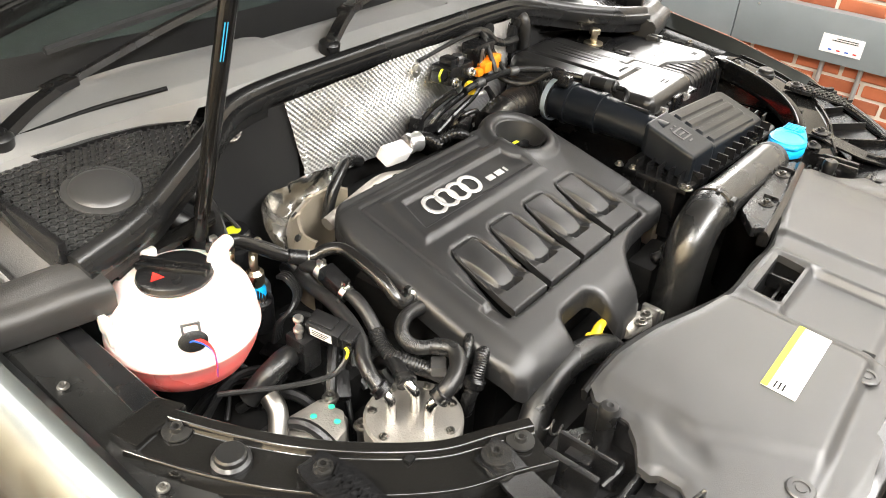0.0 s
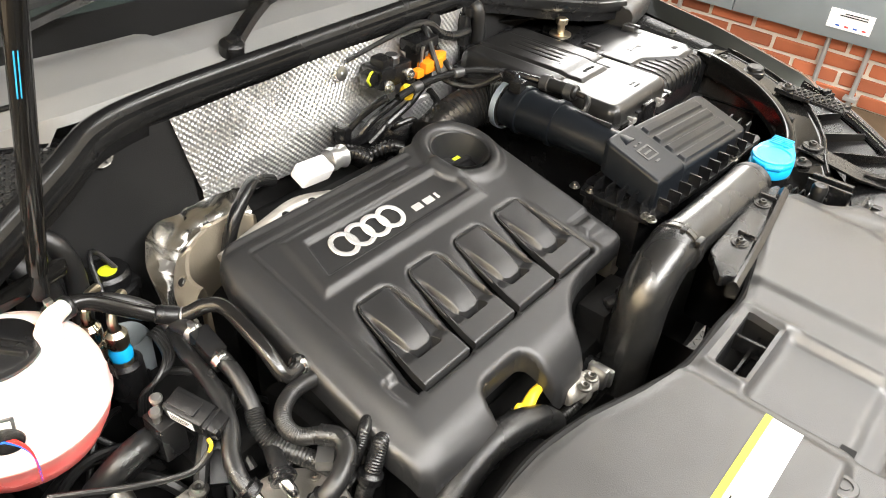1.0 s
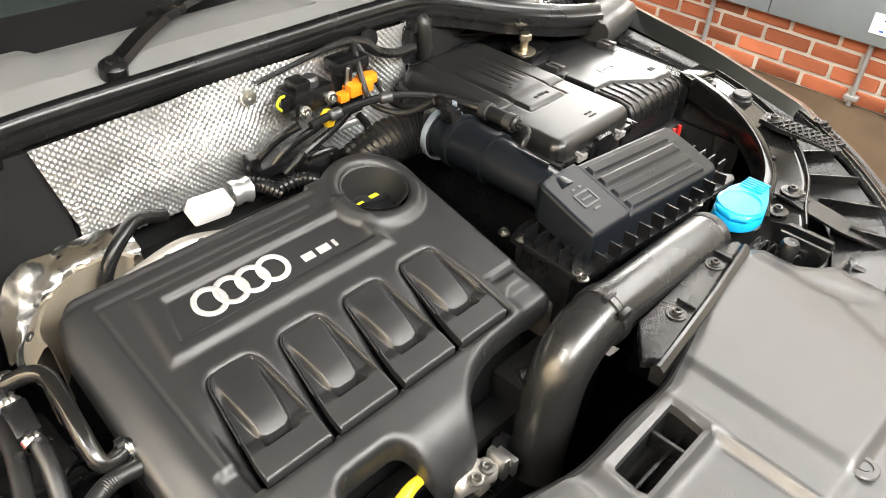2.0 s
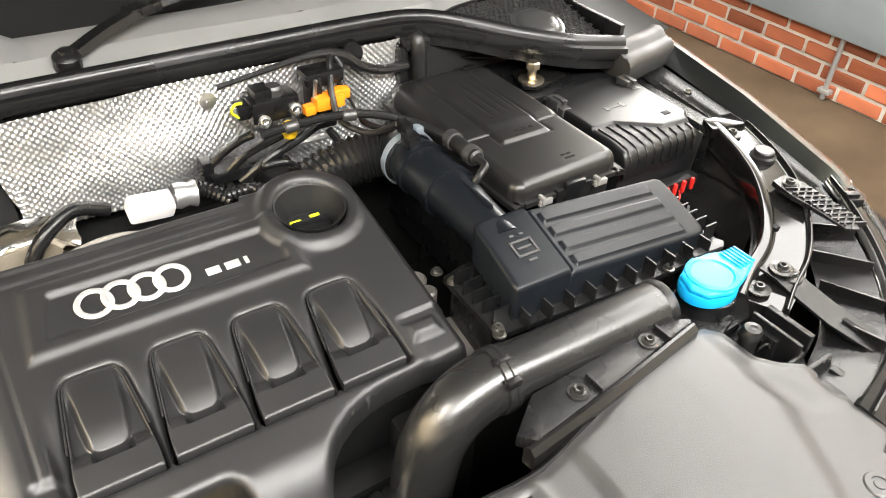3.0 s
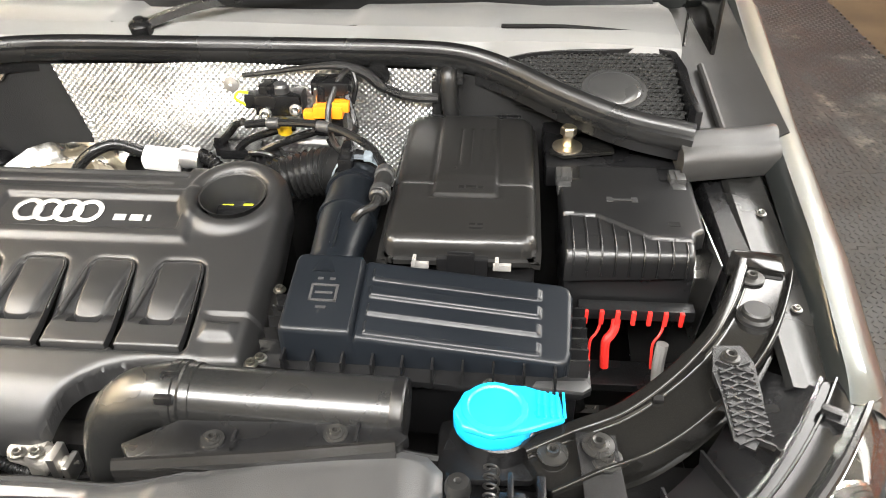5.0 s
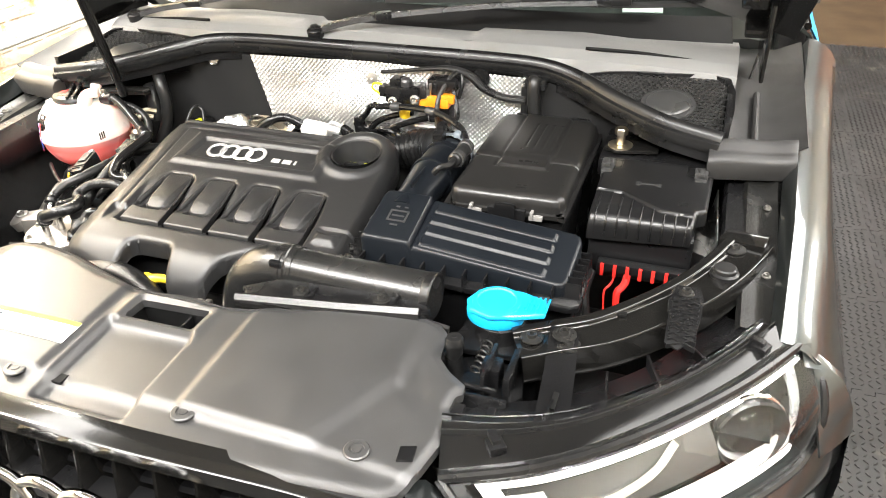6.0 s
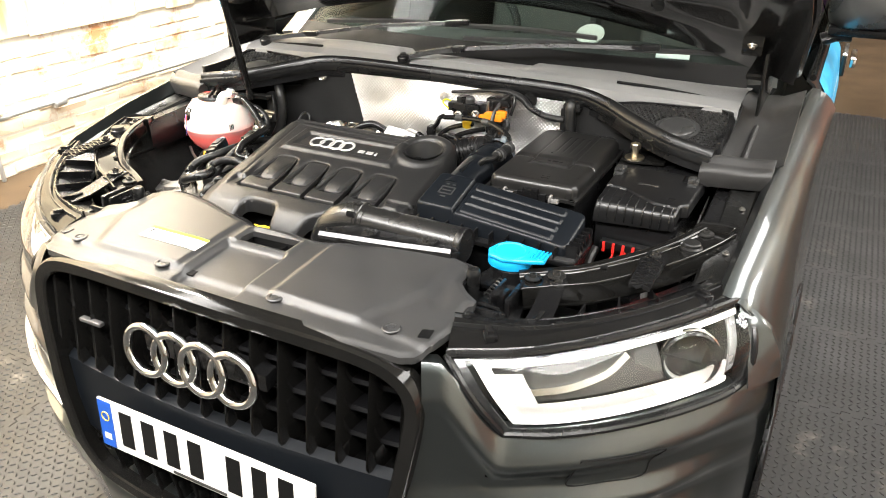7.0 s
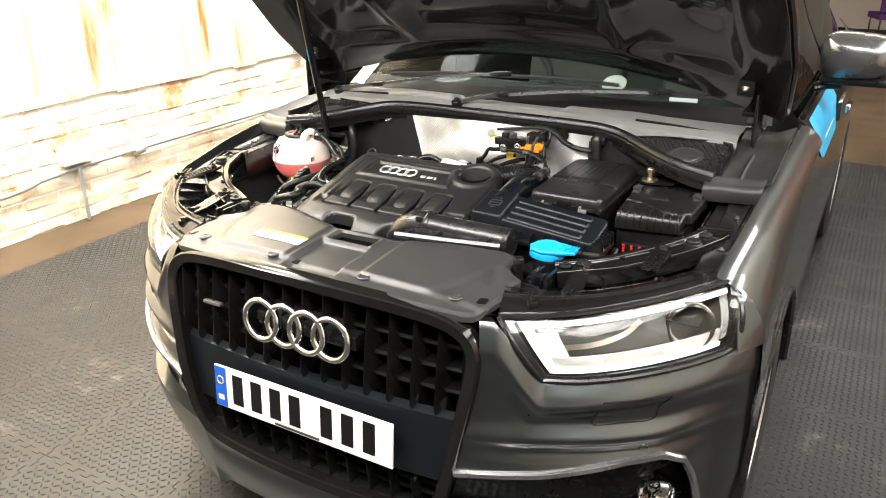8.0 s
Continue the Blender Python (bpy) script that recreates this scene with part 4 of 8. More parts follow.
def lamp_bar(track, w, h):
    """A light guide along (u, v, depth) points."""
    line = catmull([lens_point(*p) for p in track], 5)
    return sweep(line, [(-w, -h), (w, -h), (w, h), (-w, h)], up=(0.4, -0.8, 0.45))


def lamp_wall():
    rows = []
    edge = [(u, 1.0) for u in np.linspace(0, 1, 25)] + [(1.0, v) for v in np.linspace(0.9, 0, 8)] + [(u, 0.0) for u in np.linspace(0.96, 0, 24)] + [(0.0, v) for v in np.linspace(0.1, 0.9, 8)]
    for d in (0.0, 0.03, 0.07):
        rows.append([lens_point(u, v, d) for u, v in edge])
    return loft(rows, closed=True)


def surround():
    edge = [(u, 1.0) for u in np.linspace(0, 1, 25)] + [(1.0, v) for v in np.linspace(0.9, 0, 8)] + [(u, 0.0) for u in np.linspace(0.96, 0, 24)] + [(0.0, v) for v in np.linspace(0.1, 0.9, 8)]
    line = [lens_point(u, v, 0.0) for u, v in edge]
    line.append(line[0])
    return sweep(line, circle(0.0065, 8), closed_ends=False)


def projector(k):
    c = lens_point(0.76, 0.50, 0.045)
    way = Vector((0.45, -0.85, 0.12))
    if k == "ring":
        return lathe([(0.040, -0.02), (0.046, 0.0), (0.050, 0.016), (0.047, 0.019), (0.041, 0.006), (0.035, 0.0)], c, way, 36)
    return lathe([(0.036, -0.004), (0.035, 0.006), (0.028, 0.016), (0.016, 0.022), (0, 0.024)], c, way, 30)


def build_headlamp(side):
    f = flipped if side < 0 else (lambda b: b)
    lamp = part("headlamp", f(lamp_wall()), LAMP_BLACK, car, "clear glass headlamp with a bright light guide and projector")
    part("reflector_back", f(lens_skin(0.065)), LAMP_GREY, lamp)
    part("seal", f(surround()), RUBBER, lamp)
    lens = part("lens", f(lens_skin(0.0)), LENS, lamp, "clear curved headlamp lens")
    lens.visible_shadow = False
    # the bright frame: a bar along the top, a wide blade at the inner corner and along the bottom
    part("light_guide", f(lens_skin(0.016, 0.055, 0.955, 0.83, 0.905, 0.004, 34, 5)), LAMP_GLOW, lamp, "glowing white light guide")
    part("light_guide", f(lens_skin(0.018, 0.055, 0.10, 0.16, 0.83, 0.004, 6, 14)), LAMP_GLOW, lamp, "glowing white light guide")
    part("light_guide", f(lens_skin(0.018, 0.055, 0.90, 0.105, 0.165, 0.004, 30, 5)), LAMP_GLOW, lamp, "glowing white light guide")
    part("inner_reflector", f(lens_skin(0.024, 0.10, 0.90, 0.165, 0.36, 0.004, 30, 8)), WHITE_REFLECTOR, lamp, "pale lower reflector blade")
    for u0, u1, v0, v1 in ((0.0, 1.0, 0.925, 1.0), (0.0, 1.0, 0.0, 0.085), (0.0, 0.04, 0.0, 1.0), (0.968, 1.0, 0.0, 1.0)):
        part("border", f(lens_skin(0.004, u0, u1, v0, v1, 0.0015, 30, 8)), LAMP_BLACK, lamp)
    part("corner_reflector", f(lens_skin(0.022, 0.10, 0.185, 0.34, 0.74, 0.004, 8, 10)), WHITE_REFLECTOR, lamp, "pale reflector in the inner corner")
    part("fin", f(lamp_bar([(0.14, 0.50, 0.028), (0.30, 0.52, 0.028), (0.44, 0.60, 0.030), (0.53, 0.74, 0.032)], 0.0055, 0.003)), CHROME, lamp, "polished chrome fin")
    part("blade", f(lens_skin(0.034, 0.10, 0.64, 0.38, 0.83, 0.003, 24, 8)), LAMP_GREY, lamp)
    part("projector_ring", f(projector("ring")), LAMP_BLACK, lamp)
    part("projector_lens", f(projector("lens")), LENS, lamp)
    crescent = [lens_point(0.76, 0.50, 0.034) + Vector((0.046 * math.cos(a) * 0.88, 0.046 * math.cos(a) * 0.47, 0.046 * math.sin(a))) for a in np.linspace(radians(185), radians(375), 22)]
    part("projector_bezel", f(sweep(crescent, circle(0.006, 10), scale=[0.25 + 0.9 * math.sin(math.pi * k / 21) for k in range(22)])), SATIN, lamp, "silver crescent under the projector")
    part("projector_cowl", f(torus(lens_point(0.76, 0.50, 0.042), (0.45, -0.85, 0.12), 0.049, 0.0035, 40, 8)), CHROME, lamp)
    part("end_reflector", f(lens_skin(0.03, 0.925, 0.965, 0.15, 0.85, 0.004, 8, 8)), SATIN, lamp, "narrow pale end reflector")

    # the dark top of the housing, its clear rim and its ribs
    back = resample([(0.43, -0.185, 0.915), (0.50, -0.168, 0.915), (0.58, -0.132, 0.917), (0.67, -0.052, 0.920), (0.735, 0.03, 0.923), (0.778, 0.098, 0.926)], 25)
    part("housing_top", f(loft([[a, a.lerp(b, 0.5) + Vector((0, 0, 0.006)), b] for a, b in zip(LENS_TOP, back)], 0.003)), LAMP_HOUSING, lamp, "gloss black top of the lamp housing")
    rim = part("clear_rim", f(sweep(back, [(-0.003, -0.006), (0.003, -0.006), (0.002, 0.008), (-0.002, 0.008)], up=(0, 0, 1))), LENS, lamp, "clear plastic rim")
    rim.visible_shadow = False
    inner = resample([(0.46, -0.11, 0.882), (0.54, -0.075, 0.882), (0.63, 0.0, 0.885), (0.69, 0.08, 0.888), (0.735, 0.15, 0.892)], 25)
    part("housing_shelf", f(loft([[a + Vector((0, 0, -0.008)), b] for a, b in zip(back, inner)], 0.003)), BLACK_PLASTIC, lamp)
    for k in (6, 10, 14, 18):
        a, b = back[k], inner[k]
        part("rib", f(sweep([a + Vector((0, 0, -0.004)), b + Vector((0, 0, 0.010))], [(-0.0015, -0.012), (0.0015, -0.012), (0.0015, 0.008), (-0.0015, 0.008)], up=(0, 0, 1))), BLACK_PLASTIC, lamp)
    # clips, ledges and fins along the top of the housing
    for k, w in ((3, 0.010), (21, 0.010)):
        c = LENS_TOP[k].lerp(back[k], 0.45) + Vector((0, 0, 0.006))
        part("housing_clip", f(moved(join(rbox(-w, w, -0.010, 0.010, -0.006, 0.006, 0.0015), rbox(-w * 0.5, w * 0.5, -0.004, 0.016, 0.004, 0.012, 0.001)), Matrix.Translation(c) @ pose(0, 0, 0, 0, 0, 32 + 1.4 * k))), BLACK_PLASTIC, lamp)
    mid = [a.lerp(b, 0.72) + Vector((0, 0, 0.004)) for a, b in zip(LENS_TOP, back)]
    part("housing_ledge", f(sweep(mid, [(-0.0015, -0.004), (0.0015, -0.004), (0.001, 0.006), (-0.001, 0.006)], up=(0, 0, 1))), LAMP_BLACK, lamp)
    flange = part("lens_flange", f(sweep([p + Vector((-0.004, 0.006, 0.004)) for p in LENS_TOP], [(-0.005, -0.0015), (0.005, -0.0015), (0.004, 0.002), (-0.004, 0.002)], up=(0, 0, 1))), LENS, lamp)
    flange.visible_shadow = False
    return lamp


build_headlamp(1)
build_headlamp(-1)

# ---- windscreen, bonnet, cabin ----
def screen_point(u, v):
    """u across (-1 to 1), v from the foot to the top."""
    x = u * (0.70 - 0.10 * v)
    y = 0.80 + 0.80 * v + 0.11 * u * u * 1.2
    z = 1.085 + 0.455 * v - 0.02 * u * u + 0.02 * math.sin(math.pi * v)
    return Vector((x, y, z))


screen = part("windscreen", loft([[screen_point(u, v) for v in np.linspace(0, 1, 12)] for u in np.linspace(-1, 1, 24)], 0.004), GLASS, car, "tinted laminated windscreen glass")
screen.visible_shadow = False
part("screen_band", loft([[screen_point(u, v) + Vector((0, -0.001, 0.006)) for v in (-0.03, 0.0, 0.05)] for u in np.linspace(-1, 1, 24)], 0.002), LINER_SHADE_BLACK, screen)
part("sticker", moved(rbox(-0.042, 0.042, -0.001, 0.001, -0.008, 0.008, 0), Matrix.Translation(screen_point(0.735, 0.06) + Vector((0, -0.012, 0.012))) @ pose(0, 0, 0, -58, 0, 8)), SCREEN_LABEL, screen, "pale sticker")


def pillar():
    line = [screen_point(1.04, v) + Vector((0.0, 0, 0.004)) for v in np.linspace(-0.02, 1.0, 12)]
    return sweep(line, [(-0.03, -0.02), (0.03, -0.02), (0.04, 0.004), (0.0, 0.012), (-0.03, 0.008)])


both(pillar, "windscreen_pillar", PAINT, car)


def roof():
    rows = []
    for y in np.linspace(1.60, 3.55, 14):
        z = 1.545 + 0.03 * math.sin((y - 1.6) / 2.2 * math.pi) - 0.10 * max(0, (y - 2.9) / 0.65) ** 2
        rows.append([Vector((x, y + 0.13 * (x / 0.62) ** 2 * max(0, 1 - (y - 1.6) / 0.5), z - 0.05 * (abs(x) / 0.64) ** 3)) for x in np.linspace(-0.64, 0.64, 17)])
    return loft(rows, 0.01)


part("roof", roof(), PAINT, car, "dark grey metallic roof panel")


def body_side(y_a, y_b, z_top=1.075):
    rows = []
    for y in np.linspace(y_a, y_b, 24):
        prof = [(0.835, z_top + 0.01), (0.852, z_top), (0.885, z_top - 0.05), (0.902, 0.92), (0.914, 0.80), (0.918, 0.70), (0.914, 0.55), (0.905, 0.40), (0.89, 0.24)]
        taper = max(0, (y - 2.6)) ** 2 * 0.06
        row = []
        for x, z in prof:
            d = ARCH**2 - (y - 3.06) ** 2
            if d > 0:
                z = max(z, AXLE_Z + math.sqrt(d))
            row.append(Vector((x - taper, y, z)))
        rows.append(row)
    return loft(rows, 0.006)


def side_glass(y_a, y_b):
    rows = []
    for y in np.linspace(y_a, y_b, 10):
        z1 = float(np.interp(y, [0.95, 1.65, 2.6, 3.3], [1.12, 1.47, 1.50, 1.40]))
        taper = max(0, (y - 2.6)) ** 2 * 0.06
        rows.append([Vector((0.838 - taper, y, 1.04)), Vector((0.80 - 0.17 * (z1 - 1.04) - taper, y, (1.04 + z1) / 2)), Vector((0.80 - 0.36 * (z1 - 1.04) - taper, y, z1))])
    return loft(rows, 0.004)


for side in (1, -1):
    f = flipped if side < 0 else (lambda b: b)
    door = part("door", f(body_side(0.957, 1.995)), PAINT, car, "dark grey metallic front door with a blue sticker" if side > 0 else "dark grey metallic front door", 40)
    glass = part("door_window", f(side_glass(1.10, 1.97)), GLASS, door, "tinted side window")
    part("handle", f(rbox(0.925, 0.945, 1.72, 1.90, 0.955, 0.985, 0.009)), CHROME, door, "chromed door handle")
    part("handle_cup", f(rbox(0.900, 0.916, 1.70, 1.92, 0.93, 1.0, 0.006)), PAINT, door)
    part("window_trim", f(sweep([Vector((0.846, y, 1.087)) for y in np.linspace(0.97, 1.98, 8)], circle(0.008, 8))), GLOSS_BLACK, door)
    if side > 0:
        rows = []
        for y in np.linspace(1.03, 1.72, 10):
            low = 0.90 + 0.10 * max(0.0, 1.22 - y) / 0.19
            rows.append([Vector((float(np.interp(z, [0.80, 0.92, 1.025, 1.075], [0.9160, 0.9040, 0.8870, 0.8540])) + 0.0016, y, z)) for z in np.linspace(low, 1.068, 8)])
        part("door_sticker", loft(rows, 0.0006), BLUE_TAPE, door, "large blue vinyl sticker")
        part("sticker_print", f(rbox(0.8995, 0.9005, 1.30, 1.60, 0.955, 0.965, 0)), WHITE_LABEL, door)
    rear = part("rear_door", f(body_side(2.003, 3.0)), PAINT, car, "", 40)
    part("rear_door_window", f(side_glass(2.02, 2.95)), GLASS, rear)
    part("rear_quarter", f(body_side(3.008, 3.95)), PAINT, car, "", 40)
    # door mirror
    c = Vector((0.952, 1.37, 1.214))

    def mirror_ring(k, y, lean=0.0, grow=0.0):
        out = []
        for t in np.linspace(0, 2 * math.pi, 33)[:-1]:
            cx, sx = math.cos(t), math.sin(t)
            x = 0.118 * k * math.copysign(abs(cx) ** 0.62, cx) + grow * math.copysign(1, cx)
            z = 0.074 * k * math.copysign(abs(sx) ** 0.62, sx) * (1.0 - 0.22 * cx)
            out.append(c + Vector((x + 0.012 * (1 - k), y, z + lean)))
        return out

    shell = loft([mirror_ring(k, y) for k, y in ((0.30, -0.078), (0.55, -0.074), (0.76, -0.062), (0.90, -0.042), (0.98, -0.012), (1.0, 0.02), (1.0, 0.045), (0.96, 0.052), (0.90, 0.046))], closed=True)
    bmesh.ops.holes_fill(shell, edges=shell.edges[:])
    mirror = part("door_mirror", f(shell), MIRROR_PAINT, car, "rounded grey metallic door mirror with a black foot", 50)
    part("mirror_glass", f(lathe([(0, 0), (0.098, 0), (0.104, -0.004)], c + Vector((0.0, 0.050, 0.0)), (0, 1, 0), 28, 0.62)), CHROME, mirror)
    part("mirror_base", f(join(rbox(c.x - 0.105, c.x + 0.10, 1.325, 1.425, c.z - 0.088, c.z - 0.062, 0.011, 3), sweep([Vector((0.835, 1.37, 1.105)), Vector((0.87, 1.375, 1.120)), Vector((0.91, 1.38, 1.122))], circle(0.030, 12, 0.6)))), BLACK_PLASTIC, mirror)
    # wheels
    for wy in (AXLE_Y, 3.06):
        wheel = part("wheel", f(lathe([(0.235, -0.11), (0.30, -0.115), (0.335, -0.10), (0.345, -0.07), (0.345, 0.07), (0.335, 0.10), (0.30, 0.115), (0.235, 0.11), (0.235, -0.11)], (0.795, wy, AXLE_Z), (1, 0, 0), 48)), TYRE, car, "road tyre on a silver alloy wheel")
        part("rim", f(lathe([(0.236, -0.1), (0.236, 0.1), (0.228, 0.106), (0.215, 0.09), (0.205, 0.03), (0.20, -0.09)], (0.795, wy, AXLE_Z), (1, 0, 0), 40)), SATIN, wheel)
        for s in range(5):
            a = 2 * math.pi * s / 5
            d = Vector((0, math.cos(a), math.sin(a)))
            part("spoke", f(sweep([Vector((0.865, wy, AXLE_Z)) + d * 0.04, Vector((0.875, wy, AXLE_Z)) + d * 0.12, Vector((0.888, wy, AXLE_Z)) + d * 0.215], [(-0.03, -0.012), (0.03, -0.012), (0.022, 0.008), (-0.022, 0.008)], up=(1, 0, 0))), SATIN, wheel)
        part("hub", f(lathe([(0.06, 0.03), (0.06, 0.065), (0.05, 0.075), (0, 0.078)], (0.795, wy, AXLE_Z), (1, 0, 0), 24)), SATIN, wheel)
        part("brake_disc", f(lathe([(0, 0.0), (0.15, 0.0), (0.15, 0.02), (0, 0.02)], (0.795, wy, AXLE_Z), (1, 0, 0), 30)), BARE_STEEL, wheel)

part("sill_floor", rbox(-0.86, 0.86, 0.9, 3.85, 0.22, 0.26, 0.01), LINER_SHADE_BLACK, car)
part("tailgate", loft([[Vector((x, 3.95 + 0.04 * (1 - (x / 0.75) ** 2) - 0.3 * max(0, (z - 1.0)) ** 1.2, z)) for x in np.linspace(-0.80, 0.80, 15)] for z in np.linspace(0.4, 1.03, 8)], 0.008), PAINT, car)
part("rear_window", loft([[Vector((x, 3.95 - 0.75 * (z - 1.03) + 0.02, z)) for x in np.linspace(-0.66, 0.66, 11)] for z in np.linspace(1.03, 1.46, 6)], 0.004), GLASS, car)

# inside
part("dashboard", loft([[Vector((x, 0.98 + 0.40 * t, 1.02 + 0.05 * math.sin(math.pi * t) - 0.10 * max(0, t - 0.75) * 4 + 0.012 * math.exp(-((x - 0.35) / 0.16) ** 2))) for t in np.linspace(0, 1, 9)] for x in np.linspace(-0.70, 0.70, 21)], 0.02), DASH, car, "dark padded dashboard")
part("dashboard_front", rbox(-0.68, 0.68, 1.34, 1.40, 0.5, 0.95, 0.03), DASH, car)
part("cabin_back", rbox(-0.68, 0.68, 3.3, 3.36, 0.4, 1.30, 0.02), SEAT, car)
part("steering_wheel", torus((-0.35, 1.52, 0.98), (0, -0.9, 0.4), 0.18, 0.015, 40, 10), DASH, car)
for x in (-0.35, 0.35):
    seat = part("seat", rbox(x - 0.26, x + 0.26, 1.75, 2.25, 0.45, 0.62, 0.06, 3), SEAT, car, "grey cloth car seat")
    part("backrest", moved(rbox(-0.25, 0.25, -0.07, 0.07, 0, 0.66, 0.05, 3), pose(x, 2.25, 0.6, -14, 0, 0)), SEAT, seat)
    part("headrest", moved(rbox(-0.13, 0.13, -0.05, 0.05, 0, 0.19, 0.04, 3), pose(x, 2.42, 1.27, -8, 0, 0)), SEAT, seat)
part("rear_mirror", rbox(-0.12, 0.12, 1.46, 1.50, 1.39, 1.45, 0.015), DASH, car)
part("dash_disc", lathe([(0, 0.0), (0.042, 0.0), (0.042, 0.004), (0, 0.004)], (0.225, 1.115, 1.108), (0, -0.5, 0.86), 24), WHITE_LABEL, car, "pale round disc on the dashboard")


# bonnet ------------------------------------------------------------
def bonnet_point(u, t, off=0.0):
    """u across, t from the hinge (0) to the front edge (1), off: out of the inner side."""
    ys = np.interp(t, [0, 0.25, 0.5, 0.75, 1], [0.835, 0.60, 0.36, 0.13, -0.08])
    zs = np.interp(t, [0, 0.25, 0.5, 0.75, 1], [1.125, 1.335, 1.575, 1.83, 2.08])
    half = np.interp(t, [0, 0.2, 0.35, 0.6, 0.9, 1], [0.812, 0.832, 0.822, 0.78, 0.66, 0.52])
    n = Vector((0, -0.72, -0.69))
    bow = 0.055 * (1 - u * u)
    back = -0.05 * (1 - u * u) if t < 0.02 else -0.05 * (1 - u * u) * max(0, 1 - t * 3)
    return Vector((u * float(half), float(ys) - back * 0.7, float(zs) - back * 1.6)) - n * bow + n * off


def bonnet_skin(off, ts=22, us=30, relief=False):
    rows = []
    for t in np.linspace(0, 1, ts):
        row = []
        for u in np.linspace(-1, 1, us):
            o = off
            if relief:
                rim = max(smoothstep(0.80, 0.88, abs(u)), smoothstep(0.86, 0.93, t), smoothstep(0.16, 0.10, t))
                rib = max(math.exp(-((abs(u) - 0.42 - 0.12 * t) / 0.045) ** 2), math.exp(-((t - 0.42 + 0.08 * u * u) / 0.03) ** 2) * (abs(u) < 0.8))
                o = off + 0.028 * float(max(rim, rib))
            row.append(bonnet_point(u, t, o))
        rows.append(row)
    return loft(rows, 0.0025)


bonnet = part("bonnet", bonnet_skin(-0.012), PAINT, car, "open dark grey bonnet seen from its black inner side")
part("inner_panel", bonnet_skin(0.004, 60, 90, True), BONNET_BLACK, bonnet, "gloss black ribbed inner panel")
edge = [bonnet_point(-1, t) for t in np.linspace(0, 1, 16)] + [bonnet_point(u, 1) for u in np.linspace(-0.9, 0.9, 18)] + [bonnet_point(1, t) for t in np.linspace(1, 0, 16)]
part("hem", sweep(edge, circle(0.012, 8)), BONNET_BLACK, bonnet)
part("rear_edge", sweep([bonnet_point(u, 0, 0.004) for u in np.linspace(-1, 1, 28)], circle(0.014, 8)), BONNET_BLACK, bonnet)
for u, t in ((-0.6, 0.12), (-0.2, 0.1), (0.2, 0.1), (0.6, 0.12), (-0.7, 0.35), (0.7, 0.35), (-0.25, 0.3), (0.25, 0.3)):
    part("buffer", lathe([(0.02, -0.004), (0.02, 0.004), (0.012, 0.010), (0, 0.010)], bonnet_point(u, t, 0.02), (0, -0.72, -0.69), 16), RUBBER, bonnet)
for side in (1, -1):
    f = flipped if side < 0 else (lambda b: b)
    hinge = part("hinge", f(join(rbox(0.715, 0.755, 0.70, 0.86, 1.13, 1.145, 0.004), rbox(0.752, 0.760, 0.66, 0.88, 1.06, 1.2, 0.004), rbox(0.70, 0.745, 0.66, 0.72, 1.19, 1.235, 0.008))), GLOSS_BLACK, bonnet, "black bonnet hinge")
    part("hinge_link", f(tube([(0.762, 0.88, 1.075), (0.752, 0.84, 1.05), (0.744, 0.80, 1.02)], 0.003, 8)), DARK_BOLT, hinge)
    part("hinge_bolt", f(screw((0.722, 0.66, 1.215), 0.010, (0, -0.5, -0.8))), BARE_STEEL, hinge)

# gas strut
strut = part("gas_strut", rod((-0.5365, 0.474, 1.013), (-0.502, 0.318, 1.56), 0.0105, 16), GLOSS_BLACK, car, "black gas strut with blue print holding the bonnet")
part("piston_rod", rod((-0.502, 0.318, 1.56), (-0.492, 0.272, 1.72), 0.004), STEEL, strut)
part("ball_socket", lathe([(0, -0.012), (0.009, -0.01), (0.011, 0), (0.009, 0.012), (0.006, 0.035)], (-0.538, 0.481, 0.986), (0.06, -0.28, 0.96), 14), RUBBER, strut)
for k in range(2):
    w = Vector((-0.522, 0.410, 1.235)) + Vector((-0.0080 + 0.003 * k, -0.0075 - 0.001 * k, 0))
    part("print_line", rod(w, w + Vector((0.0028, -0.0128, 0.045)), 0.0007, 6), BLUE_TAPE, strut)

